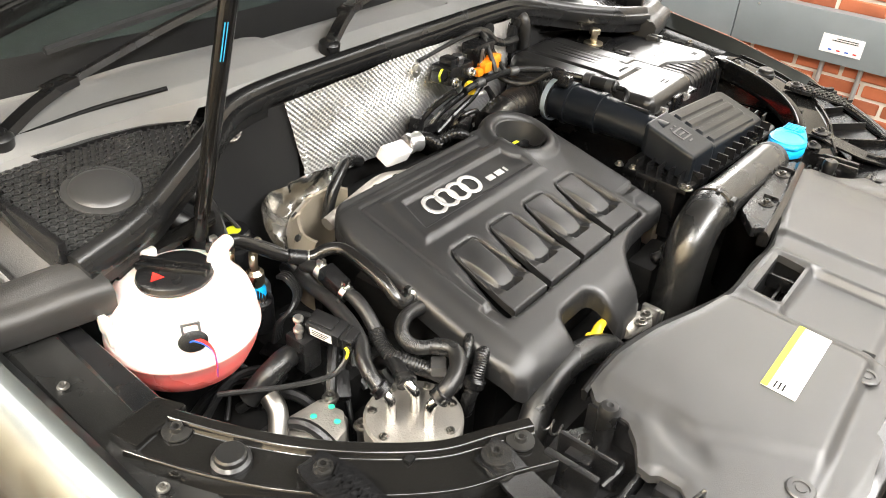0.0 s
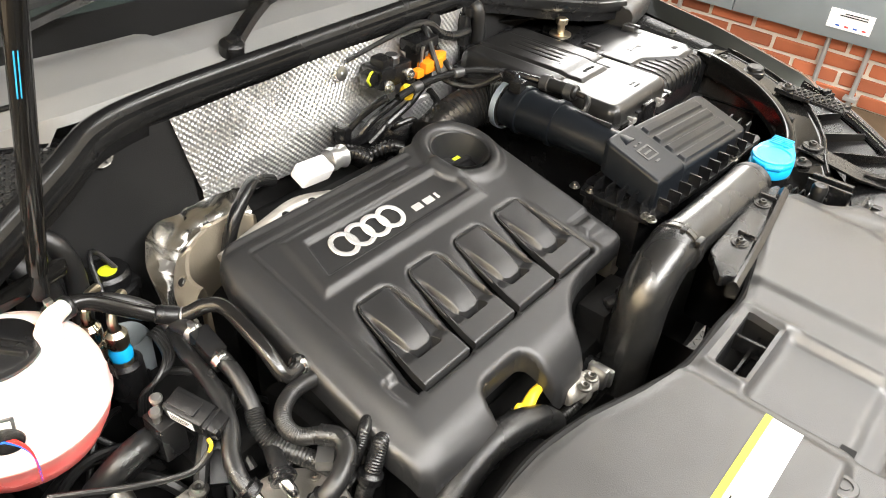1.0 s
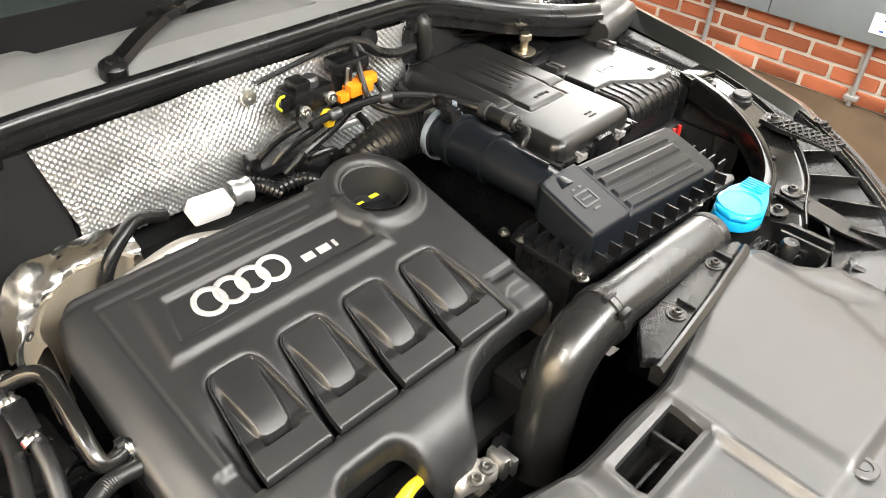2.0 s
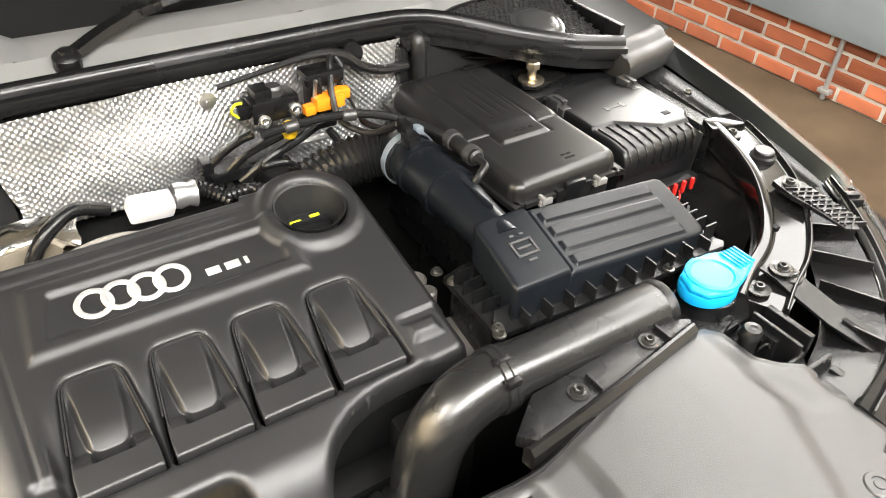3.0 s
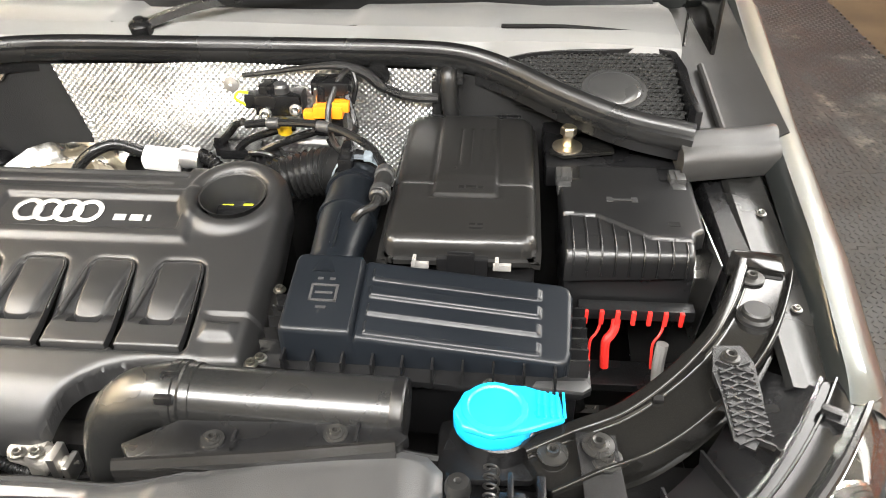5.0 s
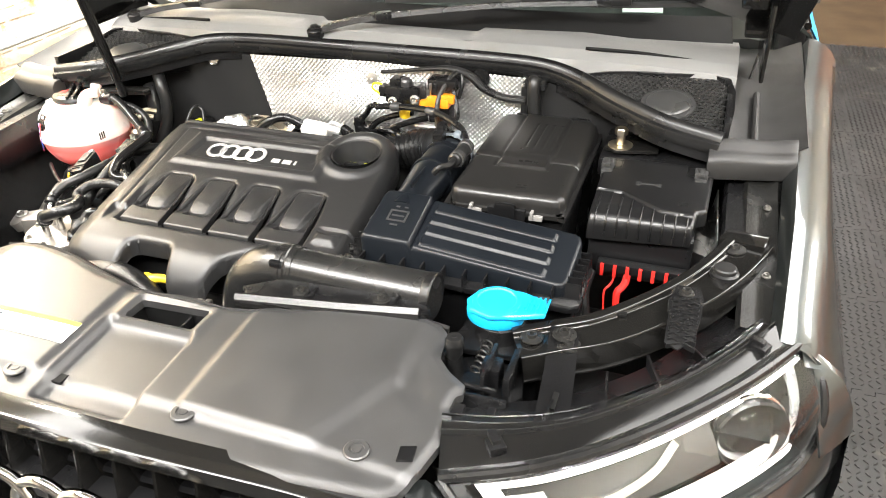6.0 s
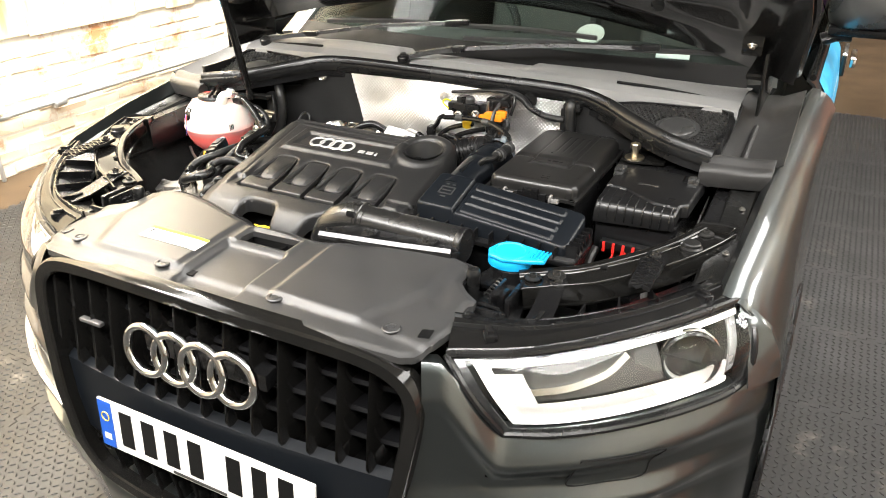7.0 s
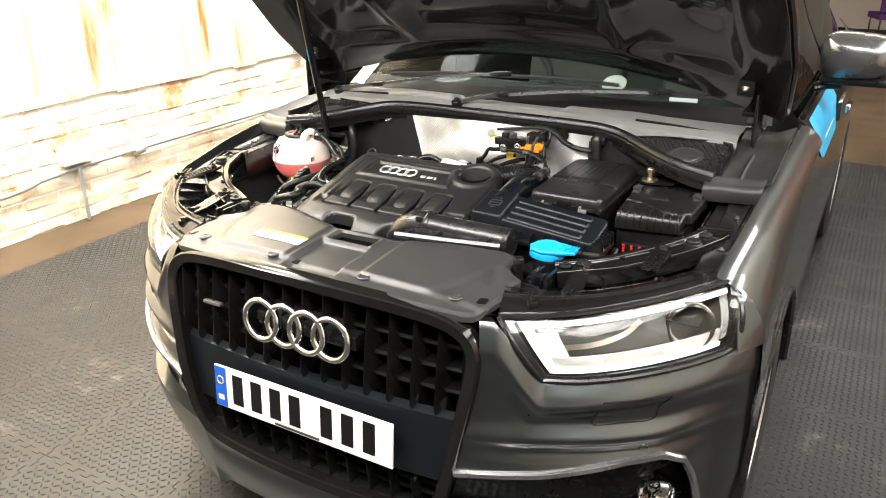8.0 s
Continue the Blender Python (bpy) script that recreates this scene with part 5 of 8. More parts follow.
# ---- engine bay: liner and carriers ----
part("bay_floor", rbox(-0.66, 0.66, -0.20, 0.62, 0.26, 0.29, 0.005), LINER_SHADE_BLACK, car)
for x0, x1, top in ((-0.40, 0.40, 1.052), (-0.74, -0.401, 1.0), (0.401, 0.74, 1.0)):
    part("firewall", rbox(x0, x1, 0.630, 0.645, 0.30, top, 0.004), FELT, car, "black felt covered firewall")
for side in (1, -1):
    f = flipped if side < 0 else (lambda b: b)
    part("inner_wing", f(loft([[Vector((0.742 - 0.05 * math.sin(math.pi * min(1, max(0, (y - 0.1) / 0.5))) * (z < 0.8), y, z)) for z in (0.29, 0.5, 0.7, 0.82, 0.90, 0.93)] for y in np.linspace(0.16, 0.64, 12)], 0.003)), WING_METAL, car, "glossy dark metal inner wing panel")
    # the flange on which the wing is bolted
    rail = part("wing_rail", f(loft([[Vector((x, y, float(np.interp(y, [0.05, 0.2, 0.5, 0.75], [0.905, 0.930, 0.962, 0.985])) + dz)) for x, dz in ((0.748, -0.004), (0.754, 0.002), (0.770, 0.0), (0.785, -0.002), (0.800, 0.004), (float(fender_edge(y).x) - 0.004, -0.012))] for y in np.linspace(0.10, 0.78, 18)], 0.002)), DULL_BLACK, car, "dusty black wing flange with bolts")
    for y in (0.21, 0.385, 0.56):
        part("bolt", f(screw((0.785, y, float(np.interp(y, [0.05, 0.2, 0.5, 0.75], [0.905, 0.930, 0.962, 0.985]))), 0.0065)), BARE_STEEL, rail)
    # dark sheet added below the wing flange to paint the gap's shade
    part("gap_shade_sheet", f(loft([[Vector((0.735, y, 0.86)), Vector((0.80, y, 0.86))] for y in np.linspace(-0.05, 0.9, 8)], 0.003)), LINER_SHADE_BLACK, car)
    # black box rail along the inner wing
    tray = part("rail_cover", f(loft([[Vector((x, y, z + 0.05 * (y - 0.3))) for x, z in ((0.718, 0.86), (0.720, 0.935), (0.724, 0.942), (0.754, 0.942), (0.759, 0.936), (0.759, 0.86))] for y in np.linspace(0.275, 0.50, 8)], 0.002)), BLACK_PLASTIC, car, "long black plastic rail cover")
    # rubber end pieces of the scuttle
    rows = []
    for t in np.linspace(0, 1, 12):
        x = 0.684 + 0.140 * t
        yb = 0.435 + 0.03 * t
        bump = 0.0015 * math.sin(t * math.pi * 2.2)
        rows.append([Vector((x, yb + 0.004, 0.962)), Vector((x, yb, 0.992 + bump)), Vector((x, yb + 0.004, 1.000 + bump)), Vector((x, yb + 0.012, 1.006 + bump)), Vector((x, yb + 0.020, 1.005 + bump)), Vector((x, yb + 0.026, 1.008 + bump)), Vector((x, yb + 0.034, 1.015 + bump)), Vector((x, yb + 0.046, 1.018 + bump)), Vector((x, yb + 0.060, 1.014 + bump)), Vector((x, yb + 0.075, 0.995)), Vector((x, yb + 0.075, 0.95))])
    end = loft(rows, closed=True)
    bmesh.ops.holes_fill(end, edges=end.edges[:])
    part("scuttle_end", f(bevel(end, 0.002, 2, 60)), WORN_RUBBER, car, "worn grey rubber end piece of the scuttle seal", 50)
    part("scuttle_side", f(loft([[Vector((0.705, y, 1.0 + 0.12 * (y - 0.5))), Vector((0.73, y, 0.985 + 0.12 * (y - 0.5))), Vector((0.79, y, 0.985 + 0.12 * (y - 0.5))), Vector((0.838, y, 1.015 + 0.1 * (y - 0.5)))] for y in np.linspace(0.50, 0.95, 10)], 0.003)), WORN_RUBBER, car, "grey plastic side gutter of the scuttle")
    part("gutter_ridge", f(sweep([Vector((0.757, y, 0.992 + 0.12 * (y - 0.5))) for y in np.linspace(0.50, 0.72, 6)], circle(0.006, 8))), WORN_RUBBER, car)

    # the arched front carrier
    line = catmull([(0.476, -0.020, 0.914), (0.52, 0.002, 0.919), (0.578, 0.026, 0.928), (0.635, 0.070, 0.938), (0.686, 0.128, 0.944), (0.721, 0.186, 0.947), (0.746, 0.241, 0.948), (0.759, 0.274, 0.948)], 6)
    sec = [(-0.040, -0.035), (-0.037, -0.035), (-0.0365, 0.0), (-0.0355, 0.0025), (-0.034, 0.003), (-0.0325, 0.0025), (-0.031, 0.0), (-0.030, -0.004), (-0.028, -0.005), (-0.026, -0.0052), (0.010, -0.0052), (0.012, -0.005), (0.014, -0.004), (0.0155, 0.0), (0.017, 0.0025), (0.019, 0.003), (0.027, 0.003), (0.029, 0.0028), (0.031, 0.001), (0.0318, -0.004), (0.033, -0.034), (0.036, -0.034), (0.034, -0.040), (-0.038, -0.040)]
    carrier = part("front_carrier", f(sweep(line, [(-u, v) for u, v in sec][::-1], up=(0, 0, 1))), GLOSS_BLACK, car, "arched gloss black front carrier panel", 50)
    part("carrier_end", f(prism([(0.714, 0.269), (0.781, 0.256), (0.789, 0.294), (0.728, 0.302)], 0.932, 0.951, 0.004)), GLOSS_BLACK, carrier)
    for x, y, z in ((0.740, 0.250, 0.944), (0.545, -0.014, 0.920), (0.494, -0.005, 0.914)):
        part("bolt", f(join(screw((x, y, z), 0.0105), lathe([(0.0155, 0.0), (0.0155, 0.0022), (0.009, 0.0028)], (x, y, z), n=18))), DARK_BOLT, carrier)
    part("plug", f(lathe([(0.020, -0.004), (0.020, 0.003), (0.0165, 0.0055), (0.016, 0.0105), (0.014, 0.0125), (0, 0.0125)], (0.727, 0.180, 0.943), n=26)), RUBBER, carrier, "round rubber plug")
    part("square_hole", f(rbox(0.598, 0.608, 0.054, 0.062, 0.930, 0.9335, 0)), LINER_SHADE_BLACK, carrier)
    # strap from the carrier to the lamp
    strap = part("lamp_strap", f(loft([[Vector((0.513, 0.024, 0.930)), Vector((0.552, 0.020, 0.930))], [Vector((0.514, 0.0, 0.929)), Vector((0.553, -0.003, 0.929))], [Vector((0.517, -0.02, 0.922)), Vector((0.556, -0.022, 0.922))], [Vector((0.522, -0.08, 0.910)), Vector((0.562, -0.078, 0.910))], [Vector((0.528, -0.155, 0.908)), Vector((0.566, -0.145, 0.908))]], 0.004)), BLACK_PLASTIC, car, "flat black strap bolted to the front carrier")
    strap.location = (side * 0.003, -0.009, -0.004)
    part("bolt", f(join(screw((0.534, 0.006, 0.932), 0.0105), lathe([(0.016, 0), (0.016, 0.002), (0.009, 0.003)], (0.534, 0.006, 0.931), n=18))), DARK_BOLT, strap)
    part("strap_slot", f(rbox(0.540, 0.547, -0.115, -0.085, 0.9105, 0.9135, 0)), LINER_SHADE_BLACK, strap)
    # webbed tab
    tab = part("webbed_tab", f(prism([(0.652, 0.075), (0.660, 0.112), (0.690, 0.114), (0.697, 0.088), (0.695, 0.045), (0.690, 0.005), (0.672, -0.022), (0.655, -0.012), (0.655, 0.04)], 0.940, lambda x, y: 0.948 - 0.06 * max(0, 0.08 - y), 0.0)), BLACK_PLASTIC, car, "black plastic tab with a diamond web")
    tab.location = (side * 0.006, 0.006, 0.005)
    for k in range(-4, 5):
        for s in (1, -1):
            c = Vector((0.675, 0.035 + 0.011 * k, 0.9465 - 0.06 * (0.045 - 0.011 * k)))
            part("web", f(sweep([c + Vector((-0.017, -0.009 * s, 0)), c + Vector((0.017, 0.009 * s, 0))], [(-0.0012, -0.003), (0.0012, -0.003), (0.0012, 0.004), (-0.0012, 0.004)], up=(0, 0, 1))), BLACK_PLASTIC, tab)
    part("bolt", f(screw((0.674, 0.094, 0.948), 0.010)), DARK_BOLT, tab)

    # bonnet catch in its well
    catch = part("bonnet_catch", f(prism([(0.385, -0.115), (0.39, -0.03), (0.42, -0.012), (0.49, -0.02), (0.50, -0.075), (0.47, -0.12)], 0.855, 0.872, 0.003)), BLACK_PLASTIC, car, "bonnet catch with spring and rubber buffer")
    part("rubber_buffer", f(lathe([(0.011, -0.06), (0.011, -0.012), (0.0125, -0.008), (0.0125, 0.0), (0.010, 0.005), (0.004, 0.006), (0, 0.004)], (0.404, -0.060, 0.931), n=20)), RUBBER, catch)
    coil = [Vector((0.435 + 0.0075 * math.cos(a), -0.07 + 0.0018 * a, 0.892 + 0.0075 * math.sin(a))) for a in np.linspace(0, 2 * math.pi * 6, 96)]
    part("spring", f(sweep(coil, circle(0.0014, 6))), DARK_BOLT, catch)
    part("hook", f(join(rbox(0.442, 0.468, -0.075, -0.045, 0.873, 0.905, 0.003), rbox(0.45, 0.456, -0.10, -0.03, 0.873, 0.915, 0.002))), BLACK_PLASTIC, catch)
    part("lever", f(tube([(0.41, -0.09, 0.88), (0.44, -0.1, 0.895), (0.47, -0.095, 0.89)], 0.004, 8)), BLACK_PLASTIC, catch)
    part("bracket", f(rbox(0.478, 0.487, -0.095, -0.03, 0.872, 0.912, 0.002)), BLACK_PLASTIC, catch)
    part("catch_wall", f(join(rbox(0.388, 0.394, -0.11, -0.03, 0.872, 0.91, 0.002), rbox(0.40, 0.49, -0.122, -0.116, 0.86, 0.90, 0.002))), BLACK_PLASTIC, catch)
    part("lamp_bridge", f(join(rbox(0.40, 0.50, -0.19, -0.125, 0.868, 0.884, 0.003), rbox(0.43, 0.445, -0.17, -0.14, 0.884, 0.902, 0.002), rbox(0.47, 0.482, -0.165, -0.13, 0.884, 0.897, 0.002))), BLACK_PLASTIC, car)

# radiator crossmember under the panel
part("crossmember", rbox(-0.44, 0.44, -0.19, -0.10, 0.80, 0.86, 0.01), GLOSS_BLACK, car)
part("radiator", rbox(-0.46, 0.46, -0.10, -0.07, 0.32, 0.86, 0.004), LINER_SHADE_BLACK, car)


# slam panel ---------------------------------------------------------
def slam_outline():
    half = [(0.0, -0.076), (0.08, -0.076), (0.16, -0.058), (0.235, -0.034), (0.31, -0.021), (0.372, -0.020), (0.388, -0.036), (0.391, -0.080), (0.41, -0.100), (0.436, -0.116), (0.438, -0.131), (0.431, -0.139), (0.430, -0.162), (0.437, -0.170), (0.438, -0.212), (0.429, -0.255), (0.414, -0.292), (0.395, -0.304), (0.30, -0.315), (0.15, -0.325)]
    return half + [(0.0, -0.328)] + [(-x, y) for x, y in half[:0:-1]]


SLOT = [(-0.058, -0.094), (0.054, -0.091), (0.050, -0.132), (-0.062, -0.133)]


def slam_height(X, Y, d):
    z = 0.9135 + 0.045 * (Y + 0.30) - 0.10 * np.maximum(0, np.abs(X) - 0.28) ** 1.3
    z = z - 0.004 * (1 - smoothstep(0, 0.012, d))
    # channel before the slot
    ch = smoothstep(-0.086, -0.074, X + 0.02 * (Y + 0.15)) * (1 - smoothstep(0.052, 0.064, X)) * smoothstep(-0.298, -0.286, Y) * (1 - smoothstep(-0.145, -0.136, Y))
    z = z - 0.013 * ch
    # raised rim round the slot
    z = z + 0.004 * np.exp(-((np.maximum(np.abs(X + 0.004) - 0.062, np.abs(Y + 0.113) - 0.026) / 0.010) ** 2))
    # raised side fields and the step behind the front edge
    step = smoothstep(-0.268, -0.250, Y + 0.03 * np.abs(X))
    z = z - 0.006 * (1 - step)
    field = smoothstep(0.10, 0.115, np.abs(X - 0.01)) * (1 - smoothstep(0.345, 0.375, np.abs(X) + 0.5 * np.maximum(0, -0.14 - Y)))
    z = z + 0.005 * field * step
    # dents near the catches
    for s in (1, -1):
        u, v = (X - s * 0.375), (Y + 0.135)
        r = np.hypot((u * 0.9 + s * v * 0.45) / 0.018, (v * 0.9 - s * u * 0.45) / 0.042)
        z = z - 0.003 * np.exp(-(r**4))
    return z


panel = part("slam_panel", moulding(slam_outline(), slam_height, 0.0038, 0.012, [SLOT]), GREY_PLASTIC, car, "satin grey plastic cover over the radiator", 50)
# slot lining in near-black: the recess's shade is put into its colour
part("slot_box", join(rbox(-0.067, 0.060, -0.139, -0.134, 0.868, 0.914, 0.001), rbox(-0.067, 0.060, -0.091, -0.086, 0.868, 0.914, 0.001), rbox(-0.070, -0.063, -0.139, -0.086, 0.868, 0.914, 0.001), rbox(0.055, 0.062, -0.139, -0.086, 0.868, 0.914, 0.001), rbox(-0.067, 0.062, -0.139, -0.086, 0.860, 0.868, 0.001)), LINER_SHADE_BLACK, panel)
part("slot_bar", join(rbox(0.018, 0.023, -0.133, -0.092, 0.885, 0.908, 0.001), rbox(-0.062, 0.054, -0.116, -0.112, 0.87, 0.892, 0.001)), BLACK_PLASTIC, panel)


def slam_z(x, y):
    return float(slam_height(np.array([x]), np.array([y]), np.array([0.05]))[0])


for x, y in ((-0.128, -0.264), (0.130, -0.266), (-0.354, -0.258), (0.354, -0.258)):
    part("push_clip", lathe([(0.0155, 0.0), (0.0155, 0.0016), (0.014, 0.003), (0.009, 0.0034), (0.0085, 0.0018), (0.006, 0.0018), (0.0055, 0.003), (0, 0.003)], (x, y, slam_z(x, y)), n=24), GREY_PLASTIC, panel)
for s in (1, -1):
    part("square_clip", prism([(s * 0.401, -0.258), (s * 0.419, -0.252), (s * 0.416, -0.230), (s * 0.398, -0.236)], slam_z(0.4, -0.25) - 0.001, slam_z(0.4, -0.25) + 0.0022, 0.0008), BLACK_PLASTIC, panel)
part("front_tab", rbox(-0.005, 0.03, -0.322, -0.312, slam_z(0, -0.3) - 0.006, slam_z(0, -0.3) - 0.001, 0.001), WHITE_LABEL, panel)
part("square_socket", rbox(-0.080, -0.062, -0.262, -0.246, slam_z(-0.05, -0.25) - 0.002, slam_z(-0.05, -0.25) + 0.0012, 0), LINER_SHADE_BLACK, panel)


def on_panel(x0, x1, y0, y1, lift, skew=0.0):
    rows = [[Vector((x + skew * (y - y0), y, slam_z(x, y) + lift)) for y in np.linspace(y0, y1, 4)] for x in np.linspace(x0, x1, 8)]
    return loft(rows, 0.0006)


label = part("label", on_panel(-0.242, -0.099, -0.212, -0.171, 0.0014), WHITE_LABEL, panel, "white information sticker with a yellow edge")
part("yellow_edge", on_panel(-0.242, -0.099, -0.179, -0.171, 0.0022), LIME, label)
for k in range(3):
    part("print_line", on_panel(-0.238, -0.224, -0.186 - 0.005 * k, -0.184 - 0.005 * k, 0.0022), LINER_SHADE_BLACK, label)
lip = [Vector((x, y + 0.004, slam_z(x, y - 0.01) - 0.010)) for x, y in ((-0.382, -0.022), (-0.31, -0.021), (-0.235, -0.034), (-0.16, -0.058), (-0.08, -0.076), (0.0, -0.076), (0.08, -0.076), (0.16, -0.058), (0.235, -0.034), (0.31, -0.021), (0.382, -0.022))]
part("rubber_lip", sweep(catmull(lip, 5), [(-0.003, -0.012), (0.003, -0.012), (0.004, 0.004), (0.0, 0.007), (-0.004, 0.004)], up=(0, 0, 1)), LINER_SHADE_BLACK, panel)


# engine cover --------------------------------------------------------
def cover_plane(y):
    return np.where(y > 0.138, 0.857 + 0.235 * y, 0.8894 - 0.27 * (0.138 - y))


OIL = (0.073, 0.384)
arc = [(OIL[0] + 0.080 * math.cos(a), OIL[1] + 0.074 * math.sin(a)) for a in np.linspace(radians(128), radians(2), 12)]
COVER = [(-0.350, 0.064), (-0.362, 0.078), (-0.367, 0.12), (-0.358, 0.385), (-0.347, 0.420), (-0.322, 0.440), (-0.02, 0.444)] + arc + [(0.157, 0.30), (0.158, 0.142), (0.150, 0.128), (0.135, 0.124), (0.08, 0.123), (0.030, 0.121), (0.008, 0.117), (-0.014, 0.110), (-0.034, 0.099), (-0.050, 0.085), (-0.060, 0.070), (-0.067, 0.057), (-0.075, 0.048), (-0.086, 0.044), (-0.130, 0.043), (-0.138, 0.049), (-0.142, 0.060), (-0.145, 0.080), (-0.149, 0.090), (-0.155, 0.096), (-0.163, 0.0985), (-0.19, 0.0988), (-0.219, 0.0985), (-0.228, 0.096), (-0.235, 0.090), (-0.239, 0.081), (-0.243, 0.060), (-0.248, 0.050), (-0.256, 0.045)]


def bump_line(v, at, width):
    return np.exp(-(((v - at) / width) ** 2))


def cover_height(X, Y, d):
    z = cover_plane(Y)
    z = z - 0.013 * smoothstep(-0.322, -0.366, X)
    z = z - 0.020 * smoothstep(0.428, 0.446, Y) * (X < 0.0)
    z = z - 0.018 * smoothstep(0.138, 0.158, X)
    z = z - 0.030 * np.clip((0.098 - Y) / 0.050, 0, 1.3) ** 2
    r = 0.010
    e = np.clip(1 - d / r, 0, 1)
    z = z - r * (1 - np.sqrt(np.maximum(0, 1 - e * e)))
    # raised border, then the sunk badge field
    wide = np.minimum(np.minimum(X + 0.292 - 0.12 * (Y - 0.29), 0.035 - X), np.minimum(Y - 0.293, 0.398 - Y))
    z = z + 0.0055 * smoothstep(0.0, 0.013, wide)
    field = np.minimum(np.minimum(X + 0.266 - 0.22 * (Y - 0.31), 0.015 - X), np.minimum(Y - 0.315, 0.377 - Y))
    field = np.minimum(field, np.hypot(X - OIL[0], Y - OIL[1]) - 0.072)
    z = z - 0.006 * smoothstep(0.0, 0.006, field)
    # collar of the oil filler
    ring = np.hypot(X - OIL[0], Y - OIL[1])
    z = z + 0.0065 * smoothstep(0.074, 0.060, ring)
    tail = np.hypot((X - 0.045) / 0.05, (Y - 0.335) / 0.02)
    z = z + 0.003 * np.exp(-(tail**4))
    # panel lines
    line = np.maximum(bump_line(X, -0.3105, 0.0016) * (Y > 0.17) * (Y < 0.404), bump_line(Y, 0.404, 0.0016) * (X > -0.3105) * (X < -0.02))
    z = z - 0.0026 * line
    z = z - 0.002 * bump_line(Y, 0.421, 0.004) * (X < 0.0) * (X > -0.34)
    # step in front of the tongues and the chamfered facet at its end
    across = smoothstep(-0.300, -0.290, X) * (1 - smoothstep(0.072, 0.080, X))
    z = z - 0.0135 * smoothstep(0.256, 0.160, Y) * smoothstep(0.1372, 0.1392, Y) * across
    facet = smoothstep(0.0, 0.01, np.minimum(X + 0.325, -0.288 - X)) * smoothstep(0.12, 0.165, Y) * (1 - smoothstep(0.165, 0.175, Y))
    z = z - 0.007 * facet
    peak = np.minimum(np.minimum(X - 0.086, 0.135 - X), np.minimum(Y - 0.15, 0.182 - Y))
    z = z + 0.008 * smoothstep(0.0, 0.012, peak) - 0.004 * smoothstep(0.082, 0.10, X) * (Y < 0.19)
    return z


def tongue_edge(k, u, w, grow=0.0):
    """A place on tongue k: u along it from the rear, w across."""
    cx = -0.2445 + 0.0917 * k + 0.006 * (1 - min(max(u, 0), 1))
    half = 0.0285 + 0.0115 * min(max(u * 1.2, 0), 1) + grow
    if u < 0.12:
        half *= math.sqrt(max(0.0, 1 - ((0.12 - u) / 0.14) ** 2)) * 0.35 + 0.65
    return cx + w * half, 0.264 - 0.126 * u


def tongue_hole(k):
    us = [-0.02, 0.03, 0.08, 0.14, 0.3, 0.5, 0.7, 0.84, 1.012]
    left = [tongue_edge(k, u, -1, 0.0012) for u in us]
    right = [tongue_edge(k, u, 1, 0.0012) for u in us[::-1]]
    return left + right


OIL_HOLE = [(OIL[0] + 0.0455 * math.cos(a), OIL[1] + 0.0455 * math.sin(a)) for a in np.linspace(0, 2 * math.pi, 41)[:-1]]
cover = part("engine_cover", moulding(COVER, cover_height, 0.0024, 0.024, [tongue_hole(k) for k in range(4)] + [OIL_HOLE]), COVER_PLASTIC, car, "matt black engine cover with four moulded tongues", 60)


cover.location = (-0.010, 0.001, 0.005)


def base_z(x, y):
    return float(cover_plane(np.array([y]))[0])


def ease(x, xs, ys):
    """Smooth steps through knots."""
    for a, b, p, q in zip(xs, xs[1:], ys, ys[1:]):
        if x <= b:
            return p + (q - p) * float(smoothstep(a, b, x))
    return ys[-1]


def tongue(k):
    rows = []
    for u in np.r_[np.linspace(0, 0.5, 24), np.linspace(0.507, 0.80, 70), np.linspace(0.84, 0.97, 4), (0.98, 0.99, 1.0)]:
        row = []
        for w in np.linspace(-1, 1, 61):
            x, y = tongue_edge(k, u, w)
            s = abs(w)
            side = ease(u, (0, 0.06, 0.26, 0.60, 0.77, 1), (-0.0005, -0.0020, -0.0075, -0.0070, 0.0016, 0.0020))
            crest = ease(u, (0, 0.38, 0.5), (-0.0005, 0.0032, 0.0032)) - 0.007 * max(0.0, (u - 0.46) / 0.22) ** 2
            half = 0.95 - 0.40 * min(1.0, u / 0.66)
            round_off = float(smoothstep(half + 0.05, half - 0.17, s)) * (1 - 0.12 * (s / half) ** 2)
            tip = 0.672 - 0.05 * (s / 0.5) ** 4
            hump = round_off * (1 - float(smoothstep(-0.004, 0.030, u - tip)))
            h = side + (crest - side) * hump
            in_pit = float(smoothstep(0.54, 0.44, s)) * float(smoothstep(0.0, 0.034, u - tip)) * (1 - float(smoothstep(0.730, 0.772, u)))
            h = h * (1 - in_pit) - 0.018 * in_pit
            h -= 0.0022 * float(smoothstep(0.975, 1.0, u)) ** 2 + 0.0014 * float(smoothstep(0.97, 1.0, s)) ** 2
            rim = float(smoothstep(0.93, 0.975, s))
            h = h * (1 - rim) + rim * max(h, 0.0012 if u > 0.04 else -0.0005)
            row.append(Vector((x, y, base_z(x, y) + h)))
        row = [row[0] - Vector((0, 0, 0.012))] + row + [row[-1] - Vector((0, 0, 0.012))]
        rows.append(row)
    rows.append([p + Vector((0, 0, -0.012)) for p in rows[-1]])
    rows.insert(0, [p + Vector((0, 0, -0.012)) for p in rows[0]])
    return loft(rows)


